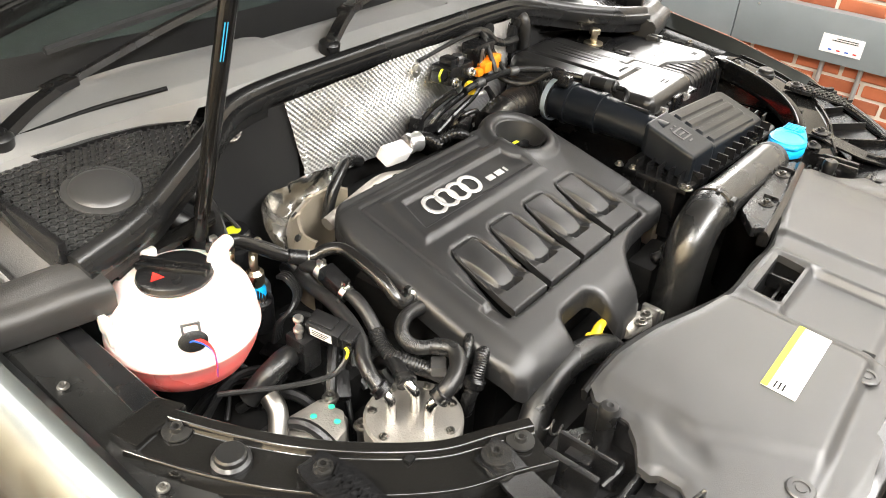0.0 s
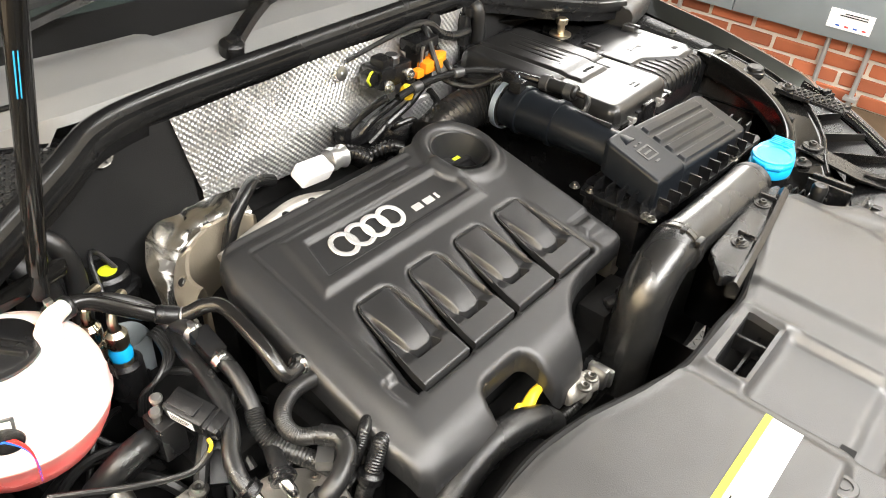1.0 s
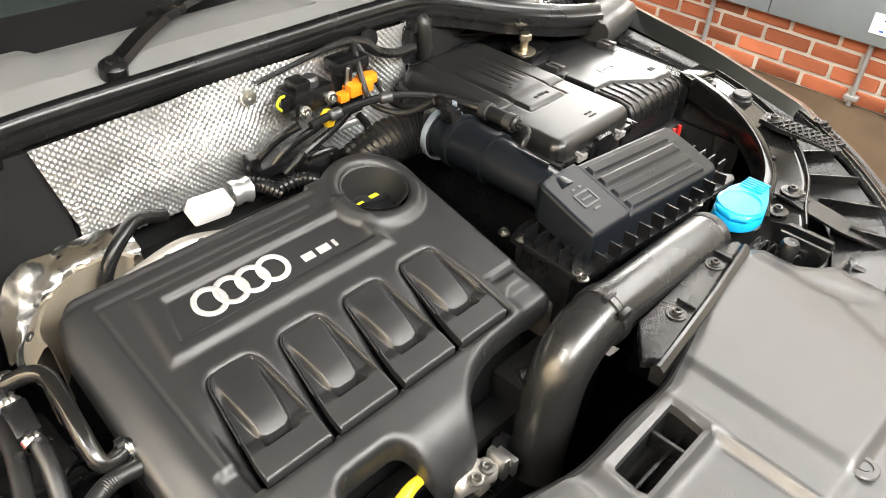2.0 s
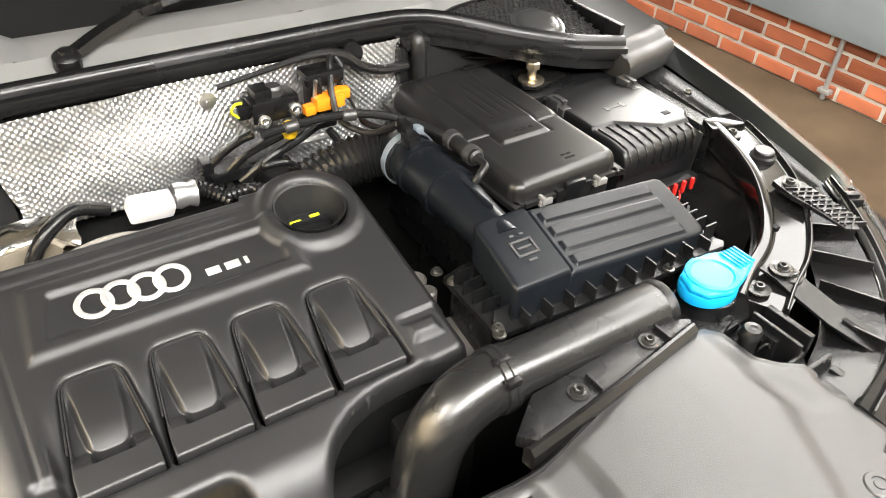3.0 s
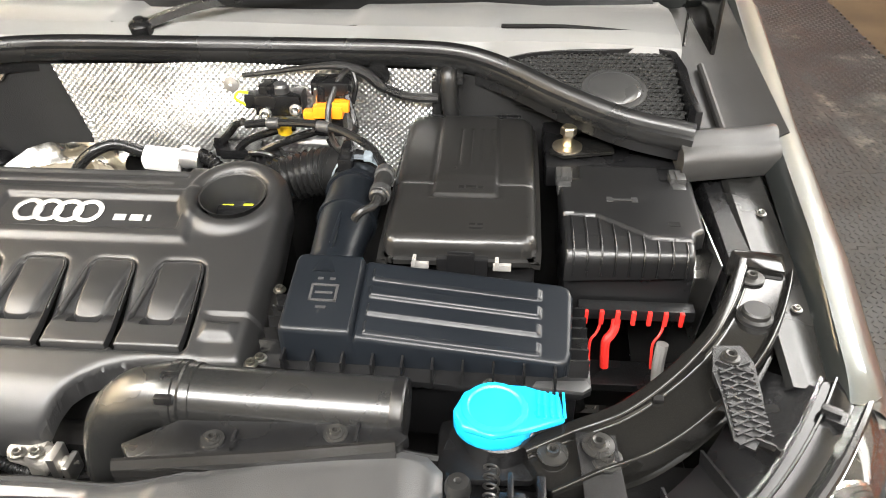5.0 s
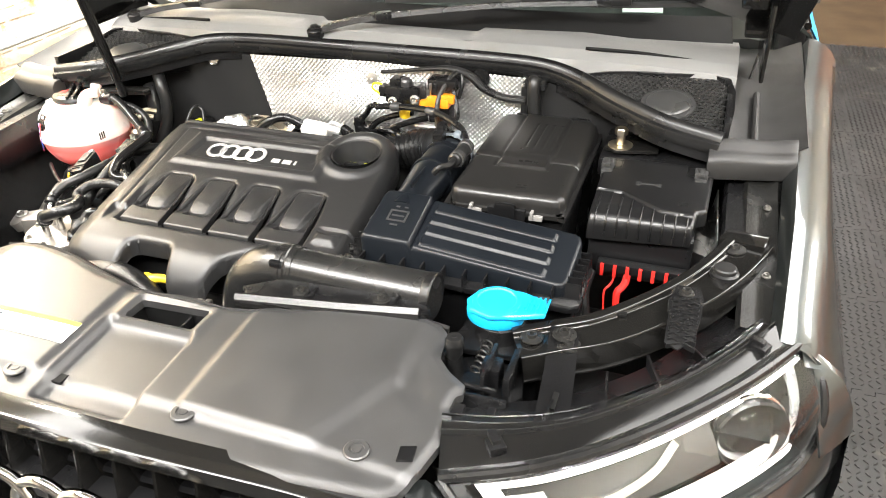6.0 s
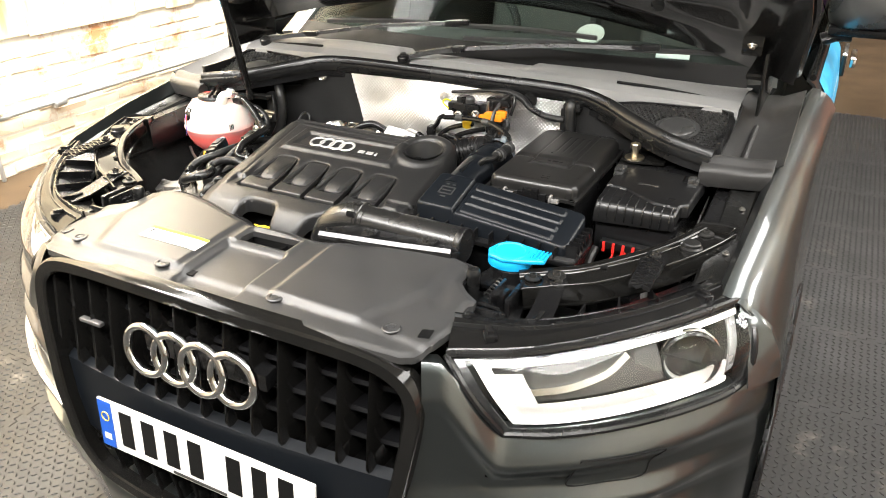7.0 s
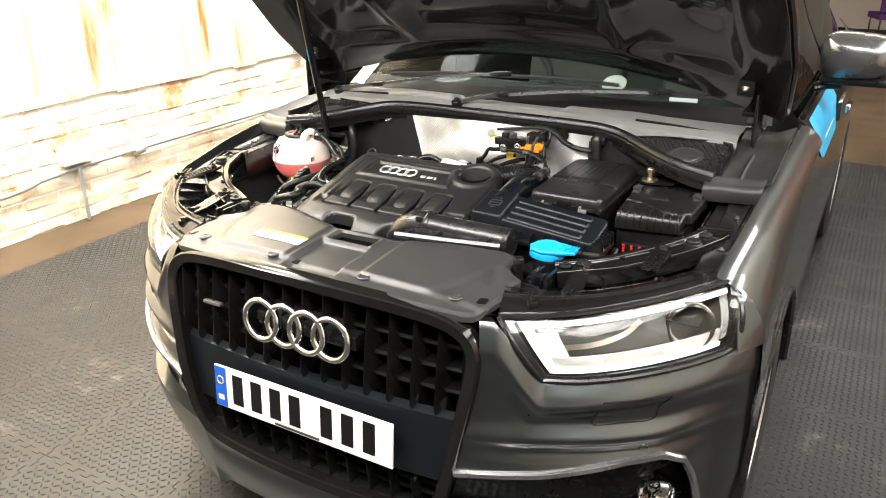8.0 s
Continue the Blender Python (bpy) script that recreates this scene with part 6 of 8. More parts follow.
for k in range(4):
    part("tongue", tongue(k), COVER_PLASTIC, cover, "", 50)
    us = [0.62, 0.5, 0.3, 0.14, 0.08, 0.03, -0.02]
    ring = [tongue_edge(k, u, -1, 0.002) for u in us] + [tongue_edge(k, u, 1, 0.002) for u in us[::-1]]
    line = [Vector((x, y, base_z(x, y) + 0.0002)) for x, y in ring]
    part("tongue_rim", sweep(catmull(line, 4), circle(0.0013, 6)), COVER_PLASTIC, cover)
part("filler_well", lathe([(0.047, 0.005), (0.0445, 0.0035), (0.0425, -0.004), (0.0335, -0.030), (0.0325, -0.036), (0, -0.037)], (*OIL, float(cover_plane(np.array([OIL[1]]))[0])), (0, -0.12, 0.99), 44), COVER_PLASTIC, cover)


def cover_z(x, y):
    return float(cover_height(np.array([x]), np.array([y]), np.array([0.05]))[0])


CN = Vector((0, -0.229, 0.973))
for k in range(4):
    c = Vector((-0.2075 + 0.0288 * k, 0.3465, 0.0))
    c.z = cover_z(c.x, c.y) + 0.0018 + 0.0004 * (k % 2)
    part("emblem_ring", torus(c, CN, 0.0178, 0.0037, 36, 8, 0.45), SATIN, cover, "brushed silver ring")
for x, w in ((-0.083, 0.017), (-0.060, 0.018), (-0.036, 0.005)):
    z = cover_z(-0.055, 0.339)
    part("badge_bar", moved(rbox(0, w, -0.0055, 0.0055, 0, 0.0014, 0.0004, 1), Matrix.Translation((x, 0.339, z)) @ pose(0, 0, 0, 13.2, 0, 0)), SATIN, cover)
cap_z = float(cover_plane(np.array([OIL[1]]))[0]) - 0.034
oil = part("oil_filler_cap", join(lathe([(0.030, 0.0), (0.030, 0.006), (0.027, 0.009), (0, 0.009)], (*OIL, cap_z), n=30), rbox(OIL[0] - 0.026, OIL[0] + 0.026, OIL[1] - 0.006, OIL[1] + 0.006, cap_z + 0.008, cap_z + 0.016, 0.003)), BLACK_PLASTIC, cover, "black oil filler cap with lime print")
part("print_mark", rbox(OIL[0] - 0.024, OIL[0] - 0.008, OIL[1] + 0.010, OIL[1] + 0.016, cap_z + 0.0091, cap_z + 0.0099, 0), LIME, oil)
part("print_mark", rbox(OIL[0] + 0.006, OIL[0] + 0.020, OIL[1] + 0.012, OIL[1] + 0.019, cap_z + 0.0091, cap_z + 0.0099, 0), LIME, oil)

# the engine below, near-black so that its colour holds the shade
block = part("engine_block", rbox(-0.33, 0.10, 0.13, 0.42, 0.32, 0.84, 0.02), LINER_SHADE_BLACK, car, "engine block under the cover, near-black to stand for shade")
part("end_housing", rbox(-0.36, -0.331, 0.16, 0.36, 0.40, 0.78, 0.012), LINER_SHADE_BLACK, block)
part("front_housing", rbox(-0.20, 0.08, 0.08, 0.129, 0.40, 0.78, 0.02), LINER_SHADE_BLACK, block)
part("gearbox", join(rbox(0.10, 0.40, 0.15, 0.50, 0.32, 0.70, 0.04), lathe([(0, 0), (0.15, 0), (0.15, 0.1), (0.1, 0.16), (0, 0.16)], (0.12, 0.3, 0.55), (1, 0, 0), 24)), LINER_SHADE_BLACK, car)

# battery ------------------------------------------------------------
BAT = [(0.312, 0.250), (0.468, 0.252), (0.480, 0.256), (0.487, 0.268), (0.489, 0.565), (0.482, 0.580), (0.470, 0.585), (0.318, 0.585), (0.304, 0.578), (0.298, 0.562), (0.297, 0.268), (0.302, 0.256)]


def battery_height(X, Y, d):
    z = 0.985 + 0.0 * X
    r = 0.016
    e = np.clip(1 - d / r, 0, 1)
    z = z - r * (1 - np.sqrt(np.maximum(0, 1 - e * e)))
    strip = np.minimum(np.minimum(X - 0.352, 0.436 - X), Y - 0.352)
    z = z + 0.0028 * smoothstep(0.0, 0.0028, strip) - 0.0015 * np.exp(-((strip + 0.003) / 0.002) ** 2)
    z = z - 0.0026 * bump_line(Y, 0.382, 0.0013) * (strip < 0)
    z = z + 0.0025 * smoothstep(0.38, 0.40, Y)
    for x in (0.383, 0.398, 0.413, 0.428):
        z = z - 0.0014 * bump_line(X, x, 0.0014) * smoothstep(0.41, 0.44, Y) * (Y < 0.53)
    return z


battery = part("battery", rbox(0.300, 0.486, 0.262, 0.582, 0.74, 0.950, 0.008), BLACK_PLASTIC, car, "car battery under a black plastic cover")
lid = part("battery_lid", moulding(BAT, battery_height, 0.0022, 0.014), BATTERY_LID, battery, "smooth black battery lid", 50)
battery.location = (-0.005, -0.004, 0.003)
rimline = [Vector((x, y, 0.955)) for x, y in BAT] + [Vector((*BAT[0], 0.955))]
part("lid_rim", sweep(catmull(rimline, 3), [(-0.006, -0.004), (0.006, -0.004), (0.006, 0.003), (-0.006, 0.003)], up=(0, 0, 1), closed_ends=False), BATTERY_LID, battery)
for x in (0.345, 0.445):
    part("clip", join(rbox(x - 0.011, x + 0.011, 0.240, 0.254, 0.948, 0.957, 0.0015), rbox(x - 0.009, x - 0.004, 0.238, 0.250, 0.952, 0.963, 0.001)), PALE_PLASTIC, battery)
part("latch_flap", join(rbox(0.365, 0.428, 0.242, 0.254, 0.915, 0.962, 0.003), rbox(0.378, 0.412, 0.238, 0.248, 0.93, 0.972, 0.003)), BLACK_PLASTIC, battery)
for x in (0.345, 0.45):
    part("lid_hinge", rbox(x - 0.02, x + 0.02, 0.583, 0.592, 0.955, 0.985, 0.003), BLACK_PLASTIC, battery)
for x0, x1, y in ((0.385, 0.392, 0.366), (0.395, 0.408, 0.367), (0.411, 0.418, 0.366)):
    part("symbol", rbox(x0, x1, y, y + 0.006, 0.9876, 0.9884, 0), LINER_SHADE_BLACK, lid)
for x0, x1, y in ((0.403, 0.410, 0.285), (0.413, 0.420, 0.285), (0.403, 0.420, 0.276)):
    part("symbol", rbox(x0, x1, y, y + 0.003, 0.9848, 0.9856, 0), LINER_SHADE_BLACK, lid)
part("lower_step", rbox(0.305, 0.482, 0.240, 0.262, 0.88, 0.915, 0.004), BLACK_PLASTIC, battery)

# air filter box ---------------------------------------------------------
LID = Matrix.Translation((0.281, 0.110, 0.0)) @ pose(0, 0, 0, 0, 0, -1.8)
LID_OUT = [(-0.087, 0.002), (-0.081, 0.0), (0.224, 0.0), (0.233, 0.004), (0.237, 0.013), (0.239, 0.090), (0.235, 0.100), (0.226, 0.104), (-0.074, 0.104), (-0.083, 0.101), (-0.086, 0.093), (-0.088, 0.010)]


def filter_height(P, Q, d):
    z = 0.956 + 0.29 * Q
    z = z - (0.007 + 0.088 * np.maximum(0, P)) * smoothstep(-0.0085, -0.0035, P)
    r = 0.006
    e = np.clip(1 - d / r, 0, 1)
    z = z - r * (1 - np.sqrt(np.maximum(0, 1 - e * e)))
    z = z - 0.004 * bump_line(P, -0.004, 0.0022)
    body = smoothstep(0.006, 0.010, P) * (1 - smoothstep(0.198, 0.204, P))
    for q in (0.015, 0.038, 0.061, 0.084):
        z = z + 0.0042 * body * smoothstep(q - 0.0082, q - 0.0060, Q) * (1 - smoothstep(q + 0.0060, q + 0.0082, Q))
    return z


filter_box = part("air_filter_box", prism([(0.165, 0.118), (0.49, 0.098), (0.528, 0.104), (0.532, 0.188), (0.515, 0.215), (0.20, 0.228), (0.178, 0.222)], 0.80, 0.905, 0.006), BLACK_PLASTIC, car, "black plastic air filter housing with a ribbed lid")
flid = part("filter_lid", moved(moulding(LID_OUT, filter_height, 0.0015, 0.046), LID), NAVY_PLASTIC, filter_box, "blue-black ribbed filter lid", 50)
part("lid_flange", prism([(0.162, 0.102), (0.40, 0.084), (0.526, 0.080), (0.540, 0.088), (0.542, 0.19), (0.52, 0.218), (0.20, 0.232), (0.166, 0.224)], 0.899, 0.909, 0.002), BLACK_PLASTIC, filter_box)
for k in range(10):
    t = k / 9
    x, y = 0.20 + 0.300 * t, 0.102 - 0.010 * t
    part("rib", rbox(x - 0.0012, x + 0.0012, y - 0.010, y + 0.009, 0.909, 0.930, 0), BLACK_PLASTIC, filter_box)
for k in range(6):
    t = k / 5
    x, y = 0.524 + 0.002 * t, 0.106 + 0.088 * t
    part("rib", rbox(x - 0.008, x + 0.013, y - 0.0012, y + 0.0012, 0.909, 0.934, 0), BLACK_PLASTIC, filter_box)
for k in range(5):
    y = 0.122 + 0.020 * k
    part("rib", rbox(0.168, 0.196, y - 0.0012, y + 0.0012, 0.88, 0.930, 0), BLACK_PLASTIC, filter_box)
for x, y in ((0.169, 0.112), (0.430, 0.087), (0.172, 0.209), (0.532, 0.13)):
    part("screw", screw((x, y, 0.909), 0.008), BARE_STEEL, filter_box)
sym = LID @ Matrix.Translation((-0.044, 0.049, 0.956 + 0.29 * 0.049 + 0.0002)) @ pose(0, 0, 0, 16.2, 0, 0)
for x0, x1, y0, y1 in ((-0.016, 0.016, -0.012, -0.009), (-0.016, 0.016, 0.009, 0.012), (-0.016, -0.013, -0.012, 0.012), (0.013, 0.016, -0.012, 0.012), (-0.010, 0.010, -0.0015, 0.0015), (-0.010, -0.004, 0.018, 0.021), (0.004, 0.010, 0.018, 0.021), (-0.006, 0.006, -0.021, -0.018)):
    part("symbol", moved(rbox(x0, x1, y0, y1, 0.0, 0.0009, 0), sym), GREY_PLASTIC, flid)
# paler grey tab put where only a glint lies on the flange corner
part("glint_tab", prism([(0.475, 0.084), (0.53, 0.080), (0.540, 0.088), (0.535, 0.098), (0.48, 0.094)], 0.907, 0.913, 0.002), GREY_PLASTIC, filter_box)

# duct from the filter to the engine
duct = part("air_duct", tube([(0.232, 0.205, 0.950), (0.233, 0.26, 0.955), (0.234, 0.33, 0.958), (0.235, 0.40, 0.957), (0.236, 0.43, 0.956)], 0.036, 24, 5, [0.030, 0.031, 0.036, 0.038, 0.036]), NAVY_PLASTIC, car, "smooth black intake duct with a hose clamp")
duct.location = (0.002, -0.014, 0.002)
for y, r in ((0.335, 0.0395), (0.40, 0.041)):
    part("collar", lathe([(0.034, -0.006), (r, -0.005), (r, 0.005), (0.034, 0.006)], (0.2345, y, 0.9575), (0, 1, 0.02), 28), NAVY_PLASTIC, duct)
part("clamp", lathe([(0.0405, -0.005), (0.0425, -0.005), (0.0425, 0.005), (0.0405, 0.005)], (0.236, 0.438, 0.955), (0.05, 1, 0), 30), PALE_CLAMP, duct, "pale steel hose clamp")
part("clamp_ear", rbox(0.243, 0.256, 0.430, 0.446, 0.993, 1.003, 0.002), PALE_CLAMP, duct)
part("duct_rib", rbox(0.232, 0.237, 0.24, 0.33, 0.978, 0.992, 0.002), NAVY_PLASTIC, duct)
part("sensor_plug", join(rbox(0.213, 0.232, 0.400, 0.425, 0.99, 1.012, 0.003), rbox(0.216, 0.229, 0.415, 0.44, 1.002, 1.022, 0.003)), BLACK_PLASTIC, duct)
part("bellows", ribbed([(0.236, 0.442, 0.954), (0.222, 0.468, 0.950), (0.190, 0.486, 0.944), (0.145, 0.490, 0.935), (0.095, 0.485, 0.922)], 0.037, 0.0085, 0.12, 22), RUBBER, duct, "ribbed rubber bellows")
part("breather", rod((0.279, 0.402, 0.994), (0.277, 0.330, 0.998), 0.0115, 18), RUBBER, duct, "cylindrical breather valve on a thin hose")
for y in (0.392, 0.345):
    part("valve_ring", lathe([(0.011, -0.008), (0.0138, -0.007), (0.0138, 0.007), (0.011, 0.008)], (0.2785, y, 0.9955), (0, 1, -0.05), 20), GREY_PLASTIC, duct)
part("breather_elbow", tube([(0.277, 0.332, 0.998), (0.275, 0.312, 0.998), (0.262, 0.302, 0.996), (0.252, 0.300, 0.985), (0.251, 0.300, 0.970)], 0.0055, 10), RUBBER, duct)
part("breather_hose", tube([(0.052, 0.520, 1.000), (0.09, 0.520, 1.004), (0.15, 0.508, 1.010), (0.20, 0.49, 1.010), (0.25, 0.455, 1.002), (0.279, 0.402, 0.995)], 0.0062, 10), RUBBER, duct)
for p, q in (((0.085, 0.520, 1.003), (0.105, 0.518, 1.005)), ((0.165, 0.503, 1.010), (0.185, 0.497, 1.010))):
    part("hose_sleeve", rod(p, q, 0.0085, 14), GREY_PLASTIC, duct)

# fuse box ------------------------------------------------------------------
fuse = part("fuse_box", rbox(0.520, 0.682, 0.276, 0.466, 0.845, 0.930, 0.005), BLACK_PLASTIC, car, "black fuse box with two clips on its lid")


def fuse_height(X, Y, d):
    z = 0.970 + 0.0 * Y
    front = np.interp(X, [0.50, 0.560, 0.625, 0.72], [0.345, 0.343, 0.296, 0.290])
    z = z - 0.0045 * smoothstep(0.001, -0.002, Y - front)
    z = z - 0.006 * np.clip((0.300 - Y) / 0.034, 0, 1) - 0.014 * np.clip((0.278 - Y) / 0.014, 0, 1) ** 2
    r = 0.005
    e = np.clip(1 - d / r, 0, 1)
    z = z - r * (1 - np.sqrt(np.maximum(0, 1 - e * e)))
    z = z - 0.004 * smoothstep(0.425, 0.44, Y) * ((X < 0.545) | (X > 0.655))
    return z


flid2 = part("fuse_lid", moulding([(0.518, 0.264), (0.676, 0.268), (0.680, 0.302), (0.694, 0.312), (0.699, 0.462), (0.692, 0.474), (0.524, 0.470), (0.516, 0.460)], fuse_height, 0.0022, 0.022), LID_PLASTIC, fuse, "black fuse box lid with a ribbed front edge", 50)
for k in range(9):
    x = 0.528 + 0.0174 * k
    line = [Vector((x, y, float(fuse_height(np.array([x]), np.array([y]), np.array([0.02]))[0]) + 0.0006)) for y in np.linspace(float(np.interp(x, [0.50, 0.560, 0.625, 0.72], [0.341, 0.339, 0.292, 0.287])), 0.2660, 11)]
    part("rib", sweep(line + [line[-1] + Vector((0, -0.001, -0.022))], circle(0.0016, 8)), BLACK_PLASTIC, flid2)
for x in (0.523, 0.678):
    part("lid_clip", join(rbox(x - 0.011, x + 0.011, 0.420, 0.448, 0.960, 0.979, 0.003), rbox(x - 0.009, x + 0.009, 0.407, 0.422, 0.956, 0.971, 0.002), rbox(x - 0.004, x + 0.004, 0.414, 0.440, 0.977, 0.982, 0.001)), GRATE_PLASTIC, fuse, "grey clip")
part("key_symbol", join(rbox(0.583, 0.612, 0.376, 0.380, 0.9697, 0.9706, 0), rbox(0.577, 0.585, 0.372, 0.384, 0.9697, 0.9706, 0), rbox(0.610, 0.618, 0.372, 0.384, 0.9697, 0.9706, 0)), GREY_PLASTIC, flid2)
part("book_symbol", rbox(0.650, 0.664, 0.318, 0.328, 0.9697, 0.9706, 0), LINER_SHADE_BLACK, flid2)
for k in range(7):
    x = 0.545 + 0.020 * k
    part("tooth", rbox(x, x + 0.004, 0.270, 0.277, 0.862, 0.880, 0.001), LINER_SHADE_BLACK, fuse)
part("comb", rbox(0.540, 0.686, 0.252, 0.272, 0.868, 0.884, 0.002), BLACK_PLASTIC, fuse, "black comb that holds the fuse wires")
for k in range(7):
    x = 0.549 + 0.020 * k
    part("red_wire", rbox(x - 0.0028, x + 0.0028, 0.246, 0.2515, 0.864, 0.885, 0.001), RED, fuse)
    if k in (1, 2, 5):
        end = (x - 0.012, 0.240, 0.838)
        part("red_wire", tube([(x, 0.256, 0.868), (x - 0.001, 0.250, 0.856), (x - 0.005, 0.246, 0.848), end, (x - 0.010, 0.236, 0.800)], 0.0060 if k == 2 else 0.0018, 8), RED, fuse)
part("wire_loom", tube([(0.53, 0.262, 0.862), (0.525, 0.235, 0.835), (0.535, 0.215, 0.79), (0.55, 0.22, 0.74)], 0.010, 10), RUBBER, fuse)
part("relay_tray", rbox(0.53, 0.69, 0.215, 0.262, 0.775, 0.788, 0.003), BLACK_PLASTIC, fuse)
part("pale_hose", tube([(0.648, 0.235, 0.845), (0.646, 0.228, 0.81), (0.650, 0.225, 0.77)], 0.008, 10), PALE_PLASTIC, fuse)
part("steel_strut_top", lathe([(0, 0), (0.06, 0), (0.06, 0.03), (0.035, 0.05), (0, 0.05)], (0.72, 0.40, 0.84), (0, 0, 1), 24), STEEL, car, "bare steel strut turret")
part("turret_side", loft([[Vector((0.700 + 0.014 * t + 0.004 * math.sin(9 * y), y, 0.80 + 0.135 * t)) for t in np.linspace(0, 1, 8)] for y in np.linspace(0.285, 0.462, 10)], 0.002), STEEL, car, "bare steel side of the strut turret")

# earth bolt behind the battery
tabp = part("earth_bracket", prism([(0.505, 0.49), (0.525, 0.478), (0.60, 0.495), (0.60, 0.545), (0.56, 0.56), (0.52, 0.54)], 0.972, 0.977, 0.001), GLOSS_BLACK, car, "black earth bracket with a brass coloured bolt")
part("washer", lathe([(0, 0), (0.022, 0), (0.022, 0.003), (0, 0.003)], (0.532, 0.505, 0.977), n=20), BRASS_STEEL, tabp)
tabp.location = (0.0, 0.006, -0.002)
part("bolt", join(rod((0.532, 0.505, 0.979), (0.532, 0.505, 1.000), 0.0075, 12), lathe([(0, 0), (0.012, 0), (0.012, 0.010), (0.010, 0.012), (0, 0.012)], (0.532, 0.505, 0.999), n=6)), BRASS_STEEL, tabp, "brass coloured hexagon bolt")
part("dark_shelf", rbox(0.50, 0.70, 0.47, 0.62, 0.93, 0.965, 0.006), BLACK_PLASTIC, car)

# intake tube and its bracket ----------------------------------------------
intake = part("intake_tube", tube([(0.345, 0.026, 0.926), (0.28, 0.028, 0.926), (0.20, 0.031, 0.925), (0.125, 0.034, 0.925)], 0.0335, 32, 4), TUBE_PLASTIC, car, "satin black plastic intake pipe with an elbow")
intake.location = (0.0, 0.003, 0.001)
part("tube_mouth", lathe([(0.0335, -0.002), (0.0345, 0.0), (0.0345, 0.010), (0.033, 0.012), (0.028, 0.010), (0.026, -0.03)], (0.335, 0.0264, 0.926), (1, -0.03, 0), 32), BLACK_PLASTIC, intake)
part("tube_elbow", tube([(0.128, 0.034, 0.925), (0.095, 0.035, 0.924), (0.062, 0.034, 0.914), (0.036, 0.032, 0.890), (0.022, 0.030, 0.855), (0.014, 0.028, 0.80), (0.012, 0.028, 0.74)], 0.035, 32, 6), TUBE_PLASTIC, intake, "glossy black elbow")
part("tube_collar", lathe([(0.034, -0.010), (0.0375, -0.009), (0.0375, -0.001), (0.036, 0.0), (0.0375, 0.001), (0.0375, 0.006), (0.034, 0.008)], (0.110, 0.034, 0.925), (1, -0.02, 0.0), 32), TUBE_PLASTIC, intake)
part("collar_tab", join(rbox(0.096, 0.116, 0.024, 0.032, 0.956, 0.963, 0.002), rbox(0.096, 0.114, 0.0, 0.008, 0.945, 0.955, 0.002)), BLACK_PLASTIC, intake)
brk = part("tube_bracket", prism([(0.083, -0.028), (0.098, -0.044), (0.235, -0.027), (0.335, -0.011), (0.352, -0.014), (0.362, 0.0), (0.335, 0.012), (0.24, 0.010), (0.13, 0.006)], 0.905, 0.922, 0.003), BLACK_PLASTIC, car, "black plastic pipe bracket with two screws")
brk.location = (-0.008, -0.010, 0.014)
part("bracket_lip", sweep([Vector((0.084, -0.048, 0.916)), Vector((0.15, -0.041, 0.918)), Vector((0.235, -0.031, 0.920)), Vector((0.350, -0.014, 0.923))], [(-0.0075, -0.020), (0.0075, -0.020), (0.0075, 0.0005), (0.0018, 0.0070), (-0.0018, 0.0070), (-0.0075, 0.0005)], up=(0, 0, 1)), BATTERY_PLASTIC, brk)
for x, y in ((0.172, -0.018), (0.290, -0.003)):
    part("screw", join(screw((x, y, 0.923), 0.0085), lathe([(0.012, 0), (0.012, 0.002), (0.008, 0.002)], (x, y, 0.922), n=16)), DARK_BOLT, brk)
    part("rib", rbox(x + 0.02, x + 0.023, y - 0.012, y + 0.012, 0.920, 0.928, 0.0005), BLACK_PLASTIC, brk)

# washer bottle -------------------------------------------------------------------
wash = part("washer_bottle", join(rbox(0.37, 0.50, -0.012, 0.065, 0.60, 0.868, 0.015), lathe([(0.036, 0), (0.036, 0.045), (0.031, 0.048)], (0.437, 0.018, 0.865), n=24)), BLACK_PLASTIC, car, "washer bottle neck with a bright blue cap")
wash.location = (0.004, 0.013, 0.0)


def blue_cap():
    out = []
    for i in range(28):
        a = 2 * math.pi * i / 28
        out.append((0.432 + 0.040 * math.cos(a) * (1.05 if math.cos(a) < 0 else 1), 0.016 + 0.034 * math.sin(a)))
    body = prism(out, 0.912, 0.929, 0.004)
    top = prism([(0.390, 0.012), (0.400, 0.038), (0.425, 0.050), (0.462, 0.050), (0.498, 0.038), (0.502, 0.006), (0.464, -0.010), (0.43, -0.020), (0.400, -0.010)], 0.929, 0.938, 0.004, 3)
    dome = lathe([(0.034, 0), (0.033, 0.003), (0.028, 0.004), (0.026, 0.0022), (0, 0.003)], (0.432, 0.016, 0.9375), n=28)
    return join(body, top, dome)


bcap = part("blue_cap", blue_cap(), BLUE_CAP, wash, "bright blue washer filler cap")
for k in range(5):
    part("grip_rib", rbox(0.474 + 0.0065 * k, 0.4768 + 0.0065 * k, 0.006, 0.040, 0.9375, 0.9402, 0.0006), BLUE_CAP, bcap)
part("neck_collar", prism([(0.375, -0.022), (0.39, 0.05), (0.44, 0.062), (0.49, 0.05), (0.498, -0.01), (0.47, -0.03), (0.40, -0.034)], 0.876, 0.886, 0.003), BLACK_PLASTIC, wash)

